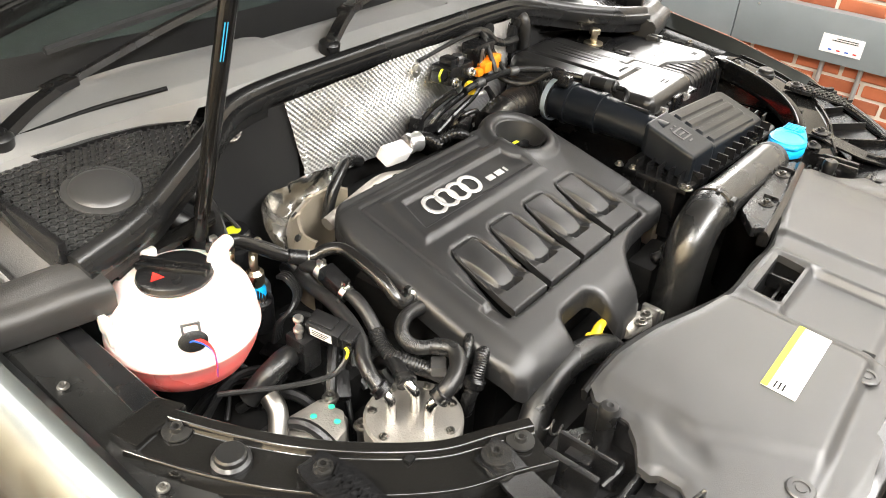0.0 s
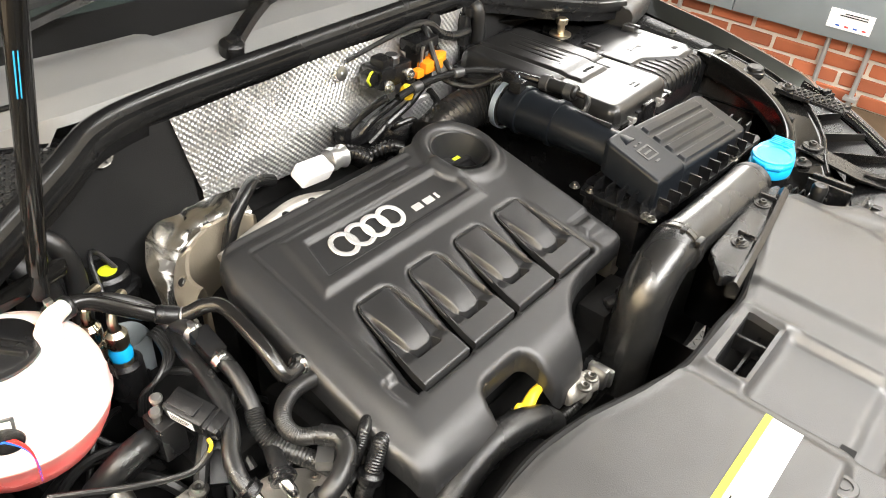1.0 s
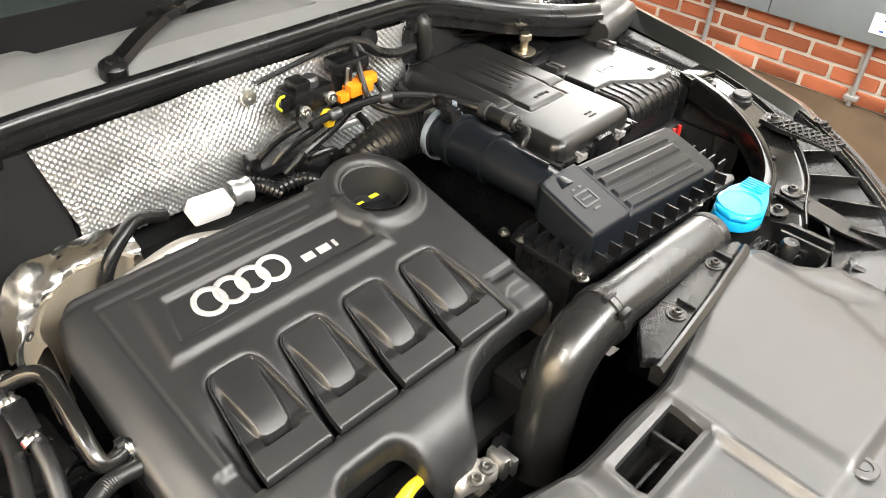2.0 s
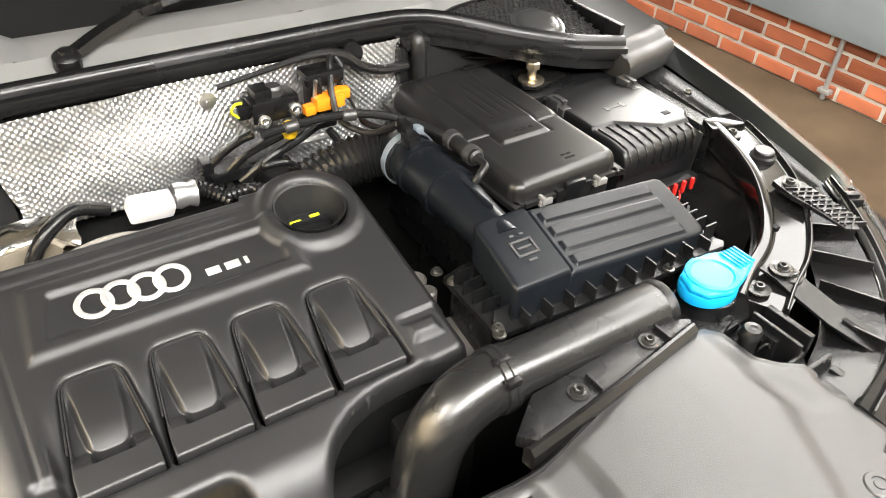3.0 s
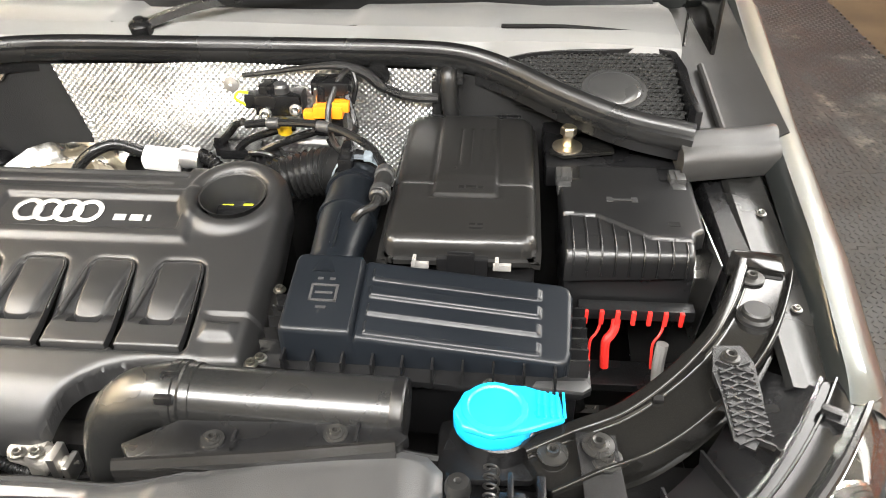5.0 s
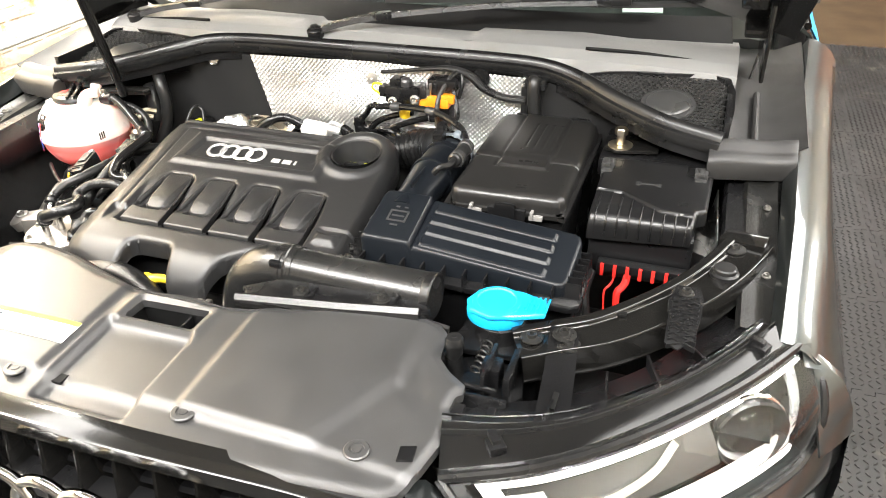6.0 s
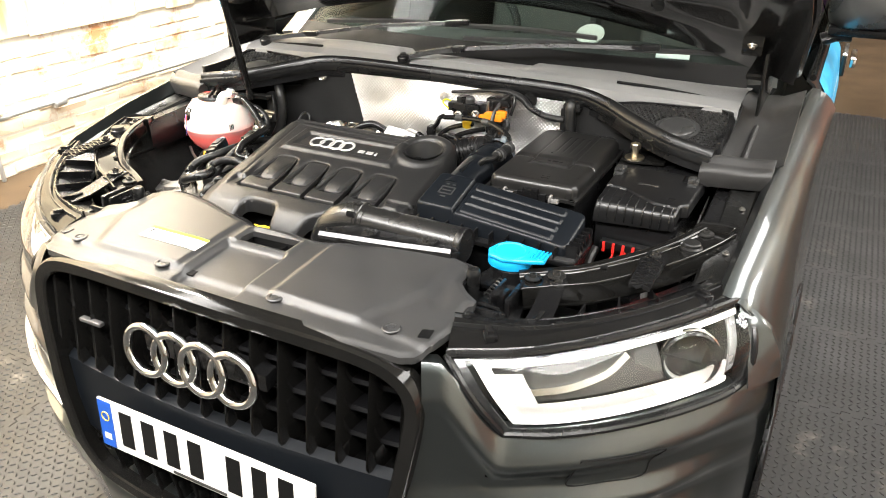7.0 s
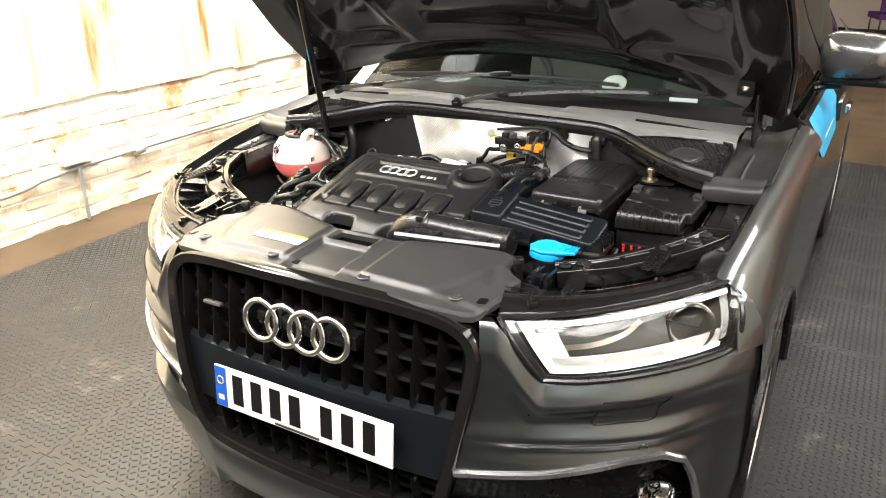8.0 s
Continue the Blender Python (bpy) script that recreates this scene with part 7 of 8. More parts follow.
# ---- scuttle, seal, wipers, firewall fittings ----
SEAL = [(-0.702, 0.478, 1.016), (-0.61, 0.496, 1.028), (-0.525, 0.536, 1.042), (-0.45, 0.572, 1.058), (-0.38, 0.610, 1.070), (-0.28, 0.624, 1.074), (-0.10, 0.625, 1.075), (0.10, 0.626, 1.075), (0.28, 0.627, 1.074), (0.37, 0.622, 1.070), (0.44, 0.600, 1.058), (0.52, 0.549, 1.042), (0.61, 0.500, 1.028), (0.702, 0.480, 1.016)]
seal_section = [(-0.016, -0.020), (-0.006, -0.022), (0.004, -0.020), (0.012, -0.016), (0.016, -0.006), (0.015, 0.006), (0.010, 0.013), (0.002, 0.016), (-0.006, 0.013), (-0.009, 0.007), (-0.011, 0.002), (-0.019, 0.000), (-0.021, -0.008)]
part("bonnet_seal", sweep(catmull(SEAL, 8), [(-u, v) for u, v in seal_section][::-1], up=(0, 0, 1)), RUBBER, car, "thick black rubber bonnet seal across the bay", 45)
part("seal_carrier", sweep([p + Vector((0, -0.006, -0.026)) for p in catmull(SEAL, 8)], [(-0.003, -0.014), (0.003, -0.014), (0.004, 0.010), (-0.004, 0.010)], up=(0, 0, 1)), BLACK_PLASTIC, car)


def seal_y(x):
    return float(np.interp(x, [p[0] for p in SEAL], [p[1] for p in SEAL]))


def scuttle():
    rows = []
    for x in np.linspace(-0.715, 0.715, 90):
        a = abs(x)
        y0 = max(seal_y(x) + 0.012, float(np.interp(a, [0, 0.40, 0.47, 0.56, 0.715], [0.638, 0.642, 0.672, 0.686, 0.684])))
        z0 = float(np.interp(a, [0, 0.4, 0.5, 0.715], [1.084, 1.082, 1.070, 1.060]))
        crest = 0.010 * math.exp(-((x + 0.02) / 0.12) ** 2)
        row = [Vector((x, y0 - 0.002, min(z0 - 0.012, 1.040 if a > 0.42 else 2.0))), Vector((x, y0 + 0.003, z0)), Vector((x, y0 + 0.030 + crest, z0 + 0.012)), Vector((x, y0 + 0.034 + crest, z0 + (0.013 if a > 0.2 else 0.004)))]
        for t in np.linspace(0.2, 1, 6):
            y = y0 + 0.034 + crest + t * (0.845 - y0 - 0.034 - crest + 0.10 * (x / 0.7) ** 2)
            row.append(Vector((x, y, z0 + (0.012 if a > 0.2 else 0.003) + 0.012 * t - 0.03 * smoothstep(0.35, 1, t))))
        rows.append(row)
    return loft(rows, 0.003)


scut = part("scuttle_panel", scuttle(), COWL_PLASTIC, car, "dark grey plastic scuttle panel under the windscreen", 40)
for s in (1, -1):
    line = [Vector((s * x, y, z)) for x, y, z in ((0.43, 0.685, 1.0935), (0.53, 0.715, 1.083), (0.64, 0.722, 1.073))]
    part("ridge", sweep(catmull(line, 6), circle(0.0035, 8)), LINER_SHADE_BLACK, scut)


def grate_outline(s):
    pts = [(0.408, 0.652), (0.455, 0.668), (0.50, 0.680), (0.58, 0.684), (0.70, 0.680), (0.702, 0.490), (0.66, 0.487), (0.61, 0.508), (0.56, 0.540), (0.51, 0.578), (0.468, 0.602), (0.415, 0.628)]
    return [(s * x, y) for x, y in pts]


def grate_z(x, y):
    return 1.010 + 0.235 * max(0.0, y - 0.495)


for s in (1, -1):
    out = grate_outline(s)
    bm = bmesh.new()
    pitch = 0.0114
    bump_c = (s * 0.602, 0.590)
    j, y = 0, 0.48
    while y < 0.69:
        x = 0.40 + (pitch / 2 if j % 2 else 0)
        while x < 0.71:
            d = poly_distance(np.array([s * x]), np.array([y]), out)[0][0]
            if d > 0.002 and math.hypot(s * x - bump_c[0], y - bump_c[1]) > 0.045:
                rings = []
                for r in (0.0067, 0.0046):
                    rings.append([bm.verts.new((s * x + r * math.sin(math.pi / 3 * q), y + r * math.cos(math.pi / 3 * q), grate_z(s * x, y))) for q in range(6)])
                rings.append([bm.verts.new((v.co.x, v.co.y, v.co.z - 0.008)) for v in rings[1]])
                for a, b in zip(rings, rings[1:]):
                    for q in range(6):
                        bm.faces.new((a[q], a[(q + 1) % 6], b[(q + 1) % 6], b[q]))
            x += pitch
        y += pitch * 0.87
        j += 1
    grate = part("air_grate", bm, GRATE_PLASTIC, car, "black honeycomb air grate with a round boss")
    frame_line = [Vector((x, y, grate_z(x, y))) for x, y in out]
    part("grate_frame", sweep(catmull(frame_line + [frame_line[0]], 4), [(-0.006, -0.006), (0.006, -0.006), (0.006, 0.003), (-0.006, 0.003)], up=(0, 0, 1), closed_ends=False), BLACK_PLASTIC, grate)
    part("boss", lathe([(0.050, -0.004), (0.049, 0.001), (0.044, 0.003), (0.040, 0.003), (0.037, 0.006), (0.030, 0.0085), (0.018, 0.0095), (0, 0.0098)], (bump_c[0], bump_c[1], grate_z(*bump_c)), (0, -0.22, 1), 36), GRATE_PLASTIC, grate)
    part("grate_floor", prism(out, 0.992, 0.994), LINER_SHADE_BLACK, grate)
    part("scuttle_edge", rbox(min(s * 0.702, s * 0.712), max(s * 0.702, s * 0.712), 0.49, 0.80, 1.0, 1.046, 0.002), BLACK_PLASTIC, scut)

# wipers ----------------------------------------------------------------
def wiper(pivot, elbow, clip, tip_a, tip_b):
    p, e, c = Vector(pivot), Vector(elbow), Vector(clip)
    arm = part("wiper", sweep(catmull([p, p.lerp(e, 0.5) + Vector((0, 0, 0.004)), e], 5), [(-0.012, -0.005), (0.012, -0.005), (0.009, 0.006), (-0.009, 0.006)], up=(0, 0, 1)), BLACK_PLASTIC, car, "black windscreen wiper resting on the glass")
    part("arm", sweep(catmull([e, e.lerp(c, 0.5) + Vector((0, 0, 0.008)), c], 6), [(-0.008, -0.004), (0.008, -0.004), (0.005, 0.005), (-0.005, 0.005)], up=(0, 0, 1)), BLACK_PLASTIC, arm)
    part("pivot_nut", lathe([(0.018, -0.012), (0.018, 0.004), (0.014, 0.008), (0.009, 0.009), (0.008, 0.013), (0, 0.014)], p, (0, -0.2, 1), 20), RUBBER, arm)
    part("blade", sweep(catmull([tip_a, Vector(tip_a).lerp(c, 0.5) + Vector((0, 0, 0.003)), c - Vector((0, -0.004, 0.006)), Vector(tip_b).lerp(c, 0.5) + Vector((0, 0, 0.003)), tip_b], 6), [(-0.004, -0.006), (0.004, -0.006), (0.006, 0.002), (0.0, 0.006), (-0.006, 0.002)], up=(0, 0, 1)), GREY_PLASTIC, arm)
    part("blade_clip", moved(rbox(-0.035, 0.035, -0.009, 0.009, -0.007, 0.008, 0.003), Matrix.Translation(c) @ pose(0, 0, 0, 0, -5, 8)), BLACK_PLASTIC, arm)
    part("arm_hinge", moved(rbox(-0.025, 0.025, -0.014, 0.014, -0.006, 0.008, 0.003), Matrix.Translation(e) @ pose(0, 0, 0, 0, -4, math.degrees(math.atan2(c.y - p.y, c.x - p.x)))), BLACK_PLASTIC, arm)


wiper((-0.141, 0.649, 1.098), (-0.02, 0.722, 1.118), (0.46, 0.815, 1.152), (-0.05, 0.828, 1.125), (0.76, 0.905, 1.135))
wiper((-0.66, 0.715, 1.082), (-0.54, 0.780, 1.100), (-0.08, 0.850, 1.160), (-0.52, 0.845, 1.130), (0.32, 0.860, 1.155))


# heat shield -------------------------------------------------------------
def foil_point(x, v):
    """A place on the shield: crinkles and the raised weave, v from its lower to its upper edge."""
    low = float(np.interp(x, [-0.282, -0.25, -0.22, -0.10, 0.05, 0.2, 0.332], [0.93, 0.893, 0.888, 0.885, 0.86, 0.84, 0.84]))
    high = float(np.interp(x, [-0.282, 0.0, 0.332], [1.050, 1.058, 1.052]))
    z = low + (high - low) * v
    xx = x + (0.030 * (1 - v) if x < -0.25 else 0.0) * smoothstep(-0.22, -0.282, x)
    dent = 0.006 * noise.noise((x * 7, z * 11, 1.7)) + 0.0022 * noise.noise((x * 23, z * 26, 4.2))
    dent += 0.002 * abs(noise.noise((x * 12 + z * 8, z * 15, 8.1)))
    bulge = -0.020 * math.exp(-(((x + 0.02) / 0.11) ** 2) - ((z - 0.96) / 0.06) ** 2) + 0.01 * math.exp(-(((x - 0.22) / 0.05) ** 2) - ((z - 0.95) / 0.05) ** 2)
    weave = 0.0013 * math.cos(2 * math.pi * xx / 0.0098) * math.cos(2 * math.pi * z / 0.0098)
    return Vector((xx, 0.604 + dent + bulge + weave, z))


def foil():
    return loft([[foil_point(x, v) for v in np.linspace(0, 1, 150)] for x in np.linspace(-0.282, 0.332, 460)])


shield = part("heat_shield", foil(), FOIL, car, "crinkled woven aluminium heat shield on the firewall", 80)
part("eyelet", lathe([(0.0, 0.0), (0.004, 0.0), (0.004, 0.002), (0.0, 0.002)], (-0.252, 0.5985, 0.905), (0, -1, 0), 14), LINER_SHADE_BLACK, shield)
for x, z in ((0.072, 1.028),):
    part("foil_washer", lathe([(0.003, 0.004), (0.012, 0.003), (0.013, 0.0)], (x - 0.06, 0.590, z), (0, -1, 0.1), 18), CLAMP, shield)


# felt panels over the shield's ends
part("felt_panel", loft([[Vector((-0.53 + 0.275 * u, 0.618 + 0.004 * noise.noise((u * 6, v * 5, 2)), 0.80 + (0.262 - 0.02 * u - 0.045 * float(smoothstep(0.55, 0.35, u))) * v)) for v in np.linspace(0, 1, 12)] for u in np.linspace(0, 1, 14)], 0.006), FELT, car, "black felt insulation panel")
part("felt_panel", loft([[Vector((0.325 + 0.30 * u, 0.612 + 0.01 * u + 0.004 * noise.noise((u * 6, v * 5, 7)), 0.80 + 0.255 * v - 0.06 * u * v)) for v in np.linspace(0, 1, 12)] for u in np.linspace(0, 1, 14)], 0.006), FELT, car, "black felt insulation panel")

# vacuum valves and plugs on the heat shield -------------------------------------
valve = part("vacuum_valve", join(rbox(0.058, 0.130, 0.545, 0.592, 0.996, 1.030, 0.005), rbox(0.066, 0.092, 0.55, 0.58, 1.028, 1.044, 0.004), rbox(0.040, 0.062, 0.553, 0.578, 1.004, 1.026, 0.004)), BLACK_PLASTIC, car, "black vacuum valve block with bolts and plugs")
part("valve_knob", lathe([(0.013, 0), (0.013, 0.010), (0.010, 0.014), (0, 0.014)], (0.098, 0.562, 1.030), n=18), GREY_PLASTIC, valve)
for x, z in ((0.074, 1.000), (0.122, 1.008)):
    part("bolt", screw((x, 0.545, z), 0.010, (0, -1, 0.2)), CLAMP, valve)
plug = part("plug_block", join(rbox(0.146, 0.205, 0.552, 0.590, 1.028, 1.050, 0.004), rbox(0.150, 0.168, 0.548, 0.580, 0.988, 1.044, 0.004), rbox(0.146, 0.192, 0.552, 0.585, 0.960, 0.992, 0.005)), BLACK_PLASTIC, valve)
part("orange_plug", join(rbox(0.150, 0.196, 0.532, 0.556, 1.000, 1.020, 0.004), rbox(0.134, 0.152, 0.536, 0.552, 0.996, 1.010, 0.003), rbox(0.176, 0.206, 0.535, 0.553, 1.010, 1.026, 0.003)), ORANGE, valve, "bright orange plastic plug")
part("yellow_plug", lathe([(0.012, 0), (0.012, 0.012), (0.009, 0.018), (0, 0.018)], (0.104, 0.535, 0.978), (0.1, -0.3, 1), 16), YELLOW, valve, "yellow vacuum plug")
part("yellow_loop", tube([(0.042, 0.555, 1.010), (0.030, 0.548, 1.024), (0.036, 0.548, 1.034), (0.048, 0.556, 1.030)], 0.0022, 6), LIME, valve)
part("steel_stay", rod((0.150, 0.548, 0.99), (0.156, 0.545, 1.045), 0.003, 8), STEEL, valve)
hoses = [
    [(0.046, 0.52, 1.0), (0.03, 0.53, 0.99), (0.01, 0.55, 0.965), (-0.02, 0.56, 0.935)],
    [(0.12, 0.535, 0.985), (0.08, 0.535, 0.975), (0.04, 0.545, 0.955), (0.01, 0.555, 0.925)],
    [(0.15, 0.54, 0.975), (0.11, 0.53, 0.965), (0.07, 0.535, 0.945), (0.03, 0.545, 0.915)],
    [(0.17, 0.54, 0.965), (0.18, 0.53, 0.94), (0.14, 0.525, 0.925), (0.09, 0.53, 0.915)],
    [(0.060, 0.52, 0.94), (0.055, 0.505, 0.955), (0.085, 0.50, 0.955), (0.105, 0.51, 0.93)],
    [(0.20, 0.555, 1.03), (0.215, 0.53, 0.99), (0.21, 0.50, 0.985), (0.222, 0.46, 0.99), (0.223, 0.43, 1.01)],
]
for k, h in enumerate(hoses):
    part("vacuum_hose", tube(h, 0.0062 if k < 4 else 0.005, 10), RUBBER, valve)
part("loom_clip", join(rbox(-0.012, 0.05, 0.545, 0.585, 0.918, 0.936, 0.004), rbox(-0.020, -0.004, 0.55, 0.575, 0.92, 0.955, 0.004)), BLACK_PLASTIC, valve)
part("pump_body", join(lathe([(0, 0), (0.026, 0), (0.026, 0.03), (0.02, 0.04), (0, 0.04)], (0.075, 0.545, 0.905), (0, -0.5, 0.8), 20), rbox(0.02, 0.125, 0.53, 0.60, 0.86, 0.91, 0.01)), BLACK_PLASTIC, valve)
part("crimped_hose", ribbed([(0.0, 0.52, 0.915), (0.03, 0.505, 0.925), (0.055, 0.50, 0.915)], 0.011, 0.006, 0.2, 12), RUBBER, valve)
part("foil_sleeve", tube([(0.11, 0.545, 0.955), (0.14, 0.54, 0.957), (0.17, 0.542, 0.955)], 0.006, 10), FOIL, valve)
loom = part("wiring_loom", tube([(0.03, 0.598, 1.040), (0.09, 0.594, 1.050), (0.15, 0.59, 1.060), (0.19, 0.588, 1.062), (0.225, 0.59, 1.050), (0.25, 0.588, 1.030), (0.29, 0.588, 1.015), (0.335, 0.59, 1.012)], 0.0075, 10, 6, [0.004, 0.004, 0.005, 0.007, 0.009, 0.0085, 0.008, 0.008]), HOSE, car, "taped black wiring loom on the firewall")
part("loom_branch", tube([(0.20, 0.588, 1.060), (0.188, 0.565, 1.050), (0.176, 0.535, 1.02), (0.178, 0.515, 0.99), (0.20, 0.47, 0.985), (0.222, 0.43, 1.012)], 0.005, 8), HOSE, loom)
part("loom_branch", tube([(0.205, 0.588, 1.058), (0.212, 0.575, 1.04), (0.205, 0.57, 1.01)], 0.004, 8), HOSE, loom)
part("grommet", lathe([(0, 0), (0.014, 0), (0.018, 0.003), (0.018, 0.008), (0, 0.008)], (0.243, 0.604, 1.046), (0, -1, 0), 20), RUBBER, loom)
trunk = part("loom_trunk", tube([(0.352, 0.595, 1.055), (0.352, 0.585, 1.045), (0.354, 0.582, 1.01), (0.360, 0.588, 0.96)], 0.013, 14), HOSE, car, "thick taped loom running down the firewall")
part("loom_boot", join(rbox(0.332, 0.375, 0.585, 0.615, 1.035, 1.055, 0.006), rbox(0.325, 0.34, 0.59, 0.61, 0.98, 1.04, 0.005)), RUBBER, trunk)

# white wrapped sensor behind the cover
sens = part("wrapped_sensor", moved(rbox(-0.030, 0.030, -0.016, 0.016, -0.014, 0.014, 0.006, 3), pose(-0.072, 0.548, 0.912, 25, 8, 4)), WHITE_LABEL, car, "white wrapped sensor behind the engine cover")
sens.location = (-0.030, -0.012, 0.010)
part("sensor_end", moved(lathe([(0.017, 0), (0.019, 0.008), (0.016, 0.02), (0.019, 0.03), (0, 0.032)], (0, 0, 0), (1, 0, 0), 18), pose(-0.040, 0.548, 0.918, 0, 8, 0)), FOIL, sens)
part("sensor_hose", ribbed([(-0.01, 0.548, 0.922), (0.01, 0.54, 0.915), (0.03, 0.53, 0.90)], 0.012, 0.006, 0.2, 12), RUBBER, sens)
part("rear_rail", tube([(-0.30, 0.50, 0.88), (-0.22, 0.505, 0.895), (-0.16, 0.51, 0.90), (-0.10, 0.50, 0.89)], 0.012, 12), CAST, car, "dull metal pipe behind the engine cover")
part("rear_hose", tube([(-0.27, 0.535, 0.86), (-0.25, 0.54, 0.90), (-0.22, 0.55, 0.925), (-0.19, 0.565, 0.93), (-0.15, 0.575, 0.91)], 0.010, 12), RUBBER, car)
# near-black filler behind the cover: shade put into its colour
part("rear_mass", join(rbox(-0.24, 0.12, 0.455, 0.60, 0.55, 0.86, 0.02), rbox(-0.12, 0.05, 0.46, 0.54, 0.84, 0.885, 0.012)), LINER_SHADE_BLACK, car)
for x in (-0.2, -0.15, -0.02, 0.02):
    part("rear_fitting", join(rod((x, 0.475, 0.86), (x, 0.48, 0.90), 0.010, 12), rod((x, 0.48, 0.895), (x + 0.012, 0.50, 0.905), 0.007, 10)), BLACK_PLASTIC, car)


# pressed star clips that hold the felt
def star_clip(at, way):
    m = Matrix.Translation(at) @ Vector(way).to_track_quat("Z", "Y").to_matrix().to_4x4()
    bms = [lathe([(0.0165, 0.0), (0.0165, 0.001), (0.0145, 0.0022), (0.012, 0.001), (0, 0.001)], n=28)]
    for k in range(5):
        a = 2 * math.pi * k / 5
        bms.append(moved(rbox(0.002, 0.0115, -0.0016, 0.0016, 0.001, 0.003, 0.0006), Matrix.Rotation(a, 4, "Z")))
    return moved(join(*bms), m)


part("star_clip", star_clip((-0.381, 0.6075, 1.034), (0, -1, 0.1)), STEEL, car, "bright pressed steel star clip")

# ---- coolant tank and the pipes beside it ----
TC = (-0.616, 0.440)
tank = part("coolant_tank", lathe([(0, 0.812), (0.035, 0.815), (0.060, 0.825), (0.078, 0.842), (0.089, 0.865), (0.0935, 0.884), (0.0955, 0.886), (0.0955, 0.890), (0.0935, 0.892), (0.0925, 0.912), (0.087, 0.932), (0.074, 0.949), (0.056, 0.959), (0.045, 0.962), (0, 0.963)], (*TC, 0), n=56), TANK, car, "milky plastic coolant tank with pink coolant", 60)
cap = part("tank_cap", join(lathe([(0.045, 0), (0.046, 0.004), (0.044, 0.009), (0.040, 0.0115), (0, 0.012)], (-0.618, 0.436, 0.962), (0, 0.05, 1), 40), moved(rbox(-0.044, 0.044, -0.010, -0.004, 0, 0.010, 0.002), pose(-0.618, 0.437, 0.971, 0, 0, -58)), moved(rbox(-0.044, 0.044, 0.004, 0.010, 0, 0.010, 0.002), pose(-0.618, 0.437, 0.971, 0, 0, -58))), BLACK_PLASTIC, tank, "black screw cap with a red warning mark")
tank.location = (0.003, -0.012, 0.022)
part("warning_mark", prism([(-0.652, 0.432), (-0.636, 0.428), (-0.640, 0.446)], 0.9735, 0.9748), RED, cap)
part("tank_neck", tube([(-0.580, 0.412, 0.948), (-0.570, 0.415, 0.972), (-0.562, 0.420, 0.982), (-0.545, 0.428, 0.982)], 0.013, 14, 5, [0.016, 0.014, 0.0105, 0.009]), TANK, tank)
part("tank_lug", join(prism([(-0.712, 0.44), (-0.70, 0.425), (-0.685, 0.43), (-0.69, 0.465), (-0.705, 0.47)], 0.905, 0.925, 0.003), rbox(-0.712, -0.703, 0.44, 0.46, 0.92, 0.945, 0.003)), TANK, tank)
part("tank_stub", rod((-0.62, 0.49, 0.93), (-0.615, 0.50, 0.972), 0.012, 14), TANK, tank)
sp = Vector((-0.652, 0.362, 0.925))
sen_m = Matrix.Translation(sp) @ Vector((-0.42, -0.80, 0.42)).to_track_quat("Z", "Y").to_matrix().to_4x4()
sen = part("level_sensor", moved(prism([(0.019 * math.cos(a) * (1 if abs(math.cos(a)) < 0.5 else 0.9), 0.0125 * math.sin(a)) for a in np.linspace(0, 2 * math.pi, 25)[:-1]], -0.004, 0.005, 0.0015), sen_m), BLACK_PLASTIC, tank, "black level sensor plug")
part("sensor_clip", moved(join(rbox(-0.011, -0.008, 0.008, 0.022, 0.0, 0.004, 0.0008), rbox(0.008, 0.011, 0.008, 0.022, 0.0, 0.004, 0.0008), rbox(-0.011, 0.011, 0.019, 0.022, 0.0, 0.004, 0.0008)), sen_m), GREY_PLASTIC, sen)
for dx, mat in ((-0.004, PLATE_BLUE), (0.0, RED), (0.004, RED)):
    part("sensor_wire", tube([sen_m @ Vector((dx, 0.0, 0.004)), sen_m @ Vector((dx + 0.006, 0.001, 0.009)), sen_m @ Vector((0.016 + dx * 0.4, -0.008, 0.009)), sen_m @ Vector((0.021, -0.022, 0.007)), sen_m @ Vector((0.020, -0.050, -0.004))], 0.0011, 6), mat, sen)
for k in range(3):
    part("level_mark", rbox(-0.5305, -0.5295, 0.385 + 0.006 * k, 0.388 + 0.006 * k, 0.895, 0.91, 0), LINER_SHADE_BLACK, tank)

# hoses from the tank
pipe = part("coolant_hose", tube([(-0.548, 0.437, 0.985), (-0.525, 0.437, 0.985), (-0.505, 0.434, 0.975), (-0.468, 0.423, 0.945), (-0.443, 0.411, 0.930), (-0.426, 0.395, 0.930), (-0.406, 0.381, 0.940), (-0.395, 0.362, 0.942), (-0.397, 0.326, 0.939), (-0.401, 0.284, 0.931), (-0.402, 0.266, 0.921), (-0.400, 0.255, 0.911), (-0.389, 0.255, 0.905), (-0.362, 0.265, 0.901), (-0.335, 0.275, 0.880)], 0.0092, 14), BATTERY_PLASTIC, car, "bent black coolant pipe with spring clamps")
part("hose_end", rod((-0.556, 0.436, 0.984), (-0.526, 0.437, 0.985), 0.0125, 14), HOSE, pipe)
for p, q in (((-0.548, 0.437, 0.985), (-0.541, 0.437, 0.985)), ((-0.378, 0.259, 0.903), (-0.371, 0.262, 0.902))):
    part("clamp", join(rod(p, q, 0.0125, 16), rbox(p[0] - 0.004, p[0] + 0.004, p[1] - 0.004, p[1] + 0.004, p[2] + 0.010, p[2] + 0.019, 0.001)), CLAMP, pipe)
part("pipe_band", rod((-0.452, 0.416, 0.935), (-0.430, 0.399, 0.929), 0.0108, 16), BLACK_PLASTIC, pipe)
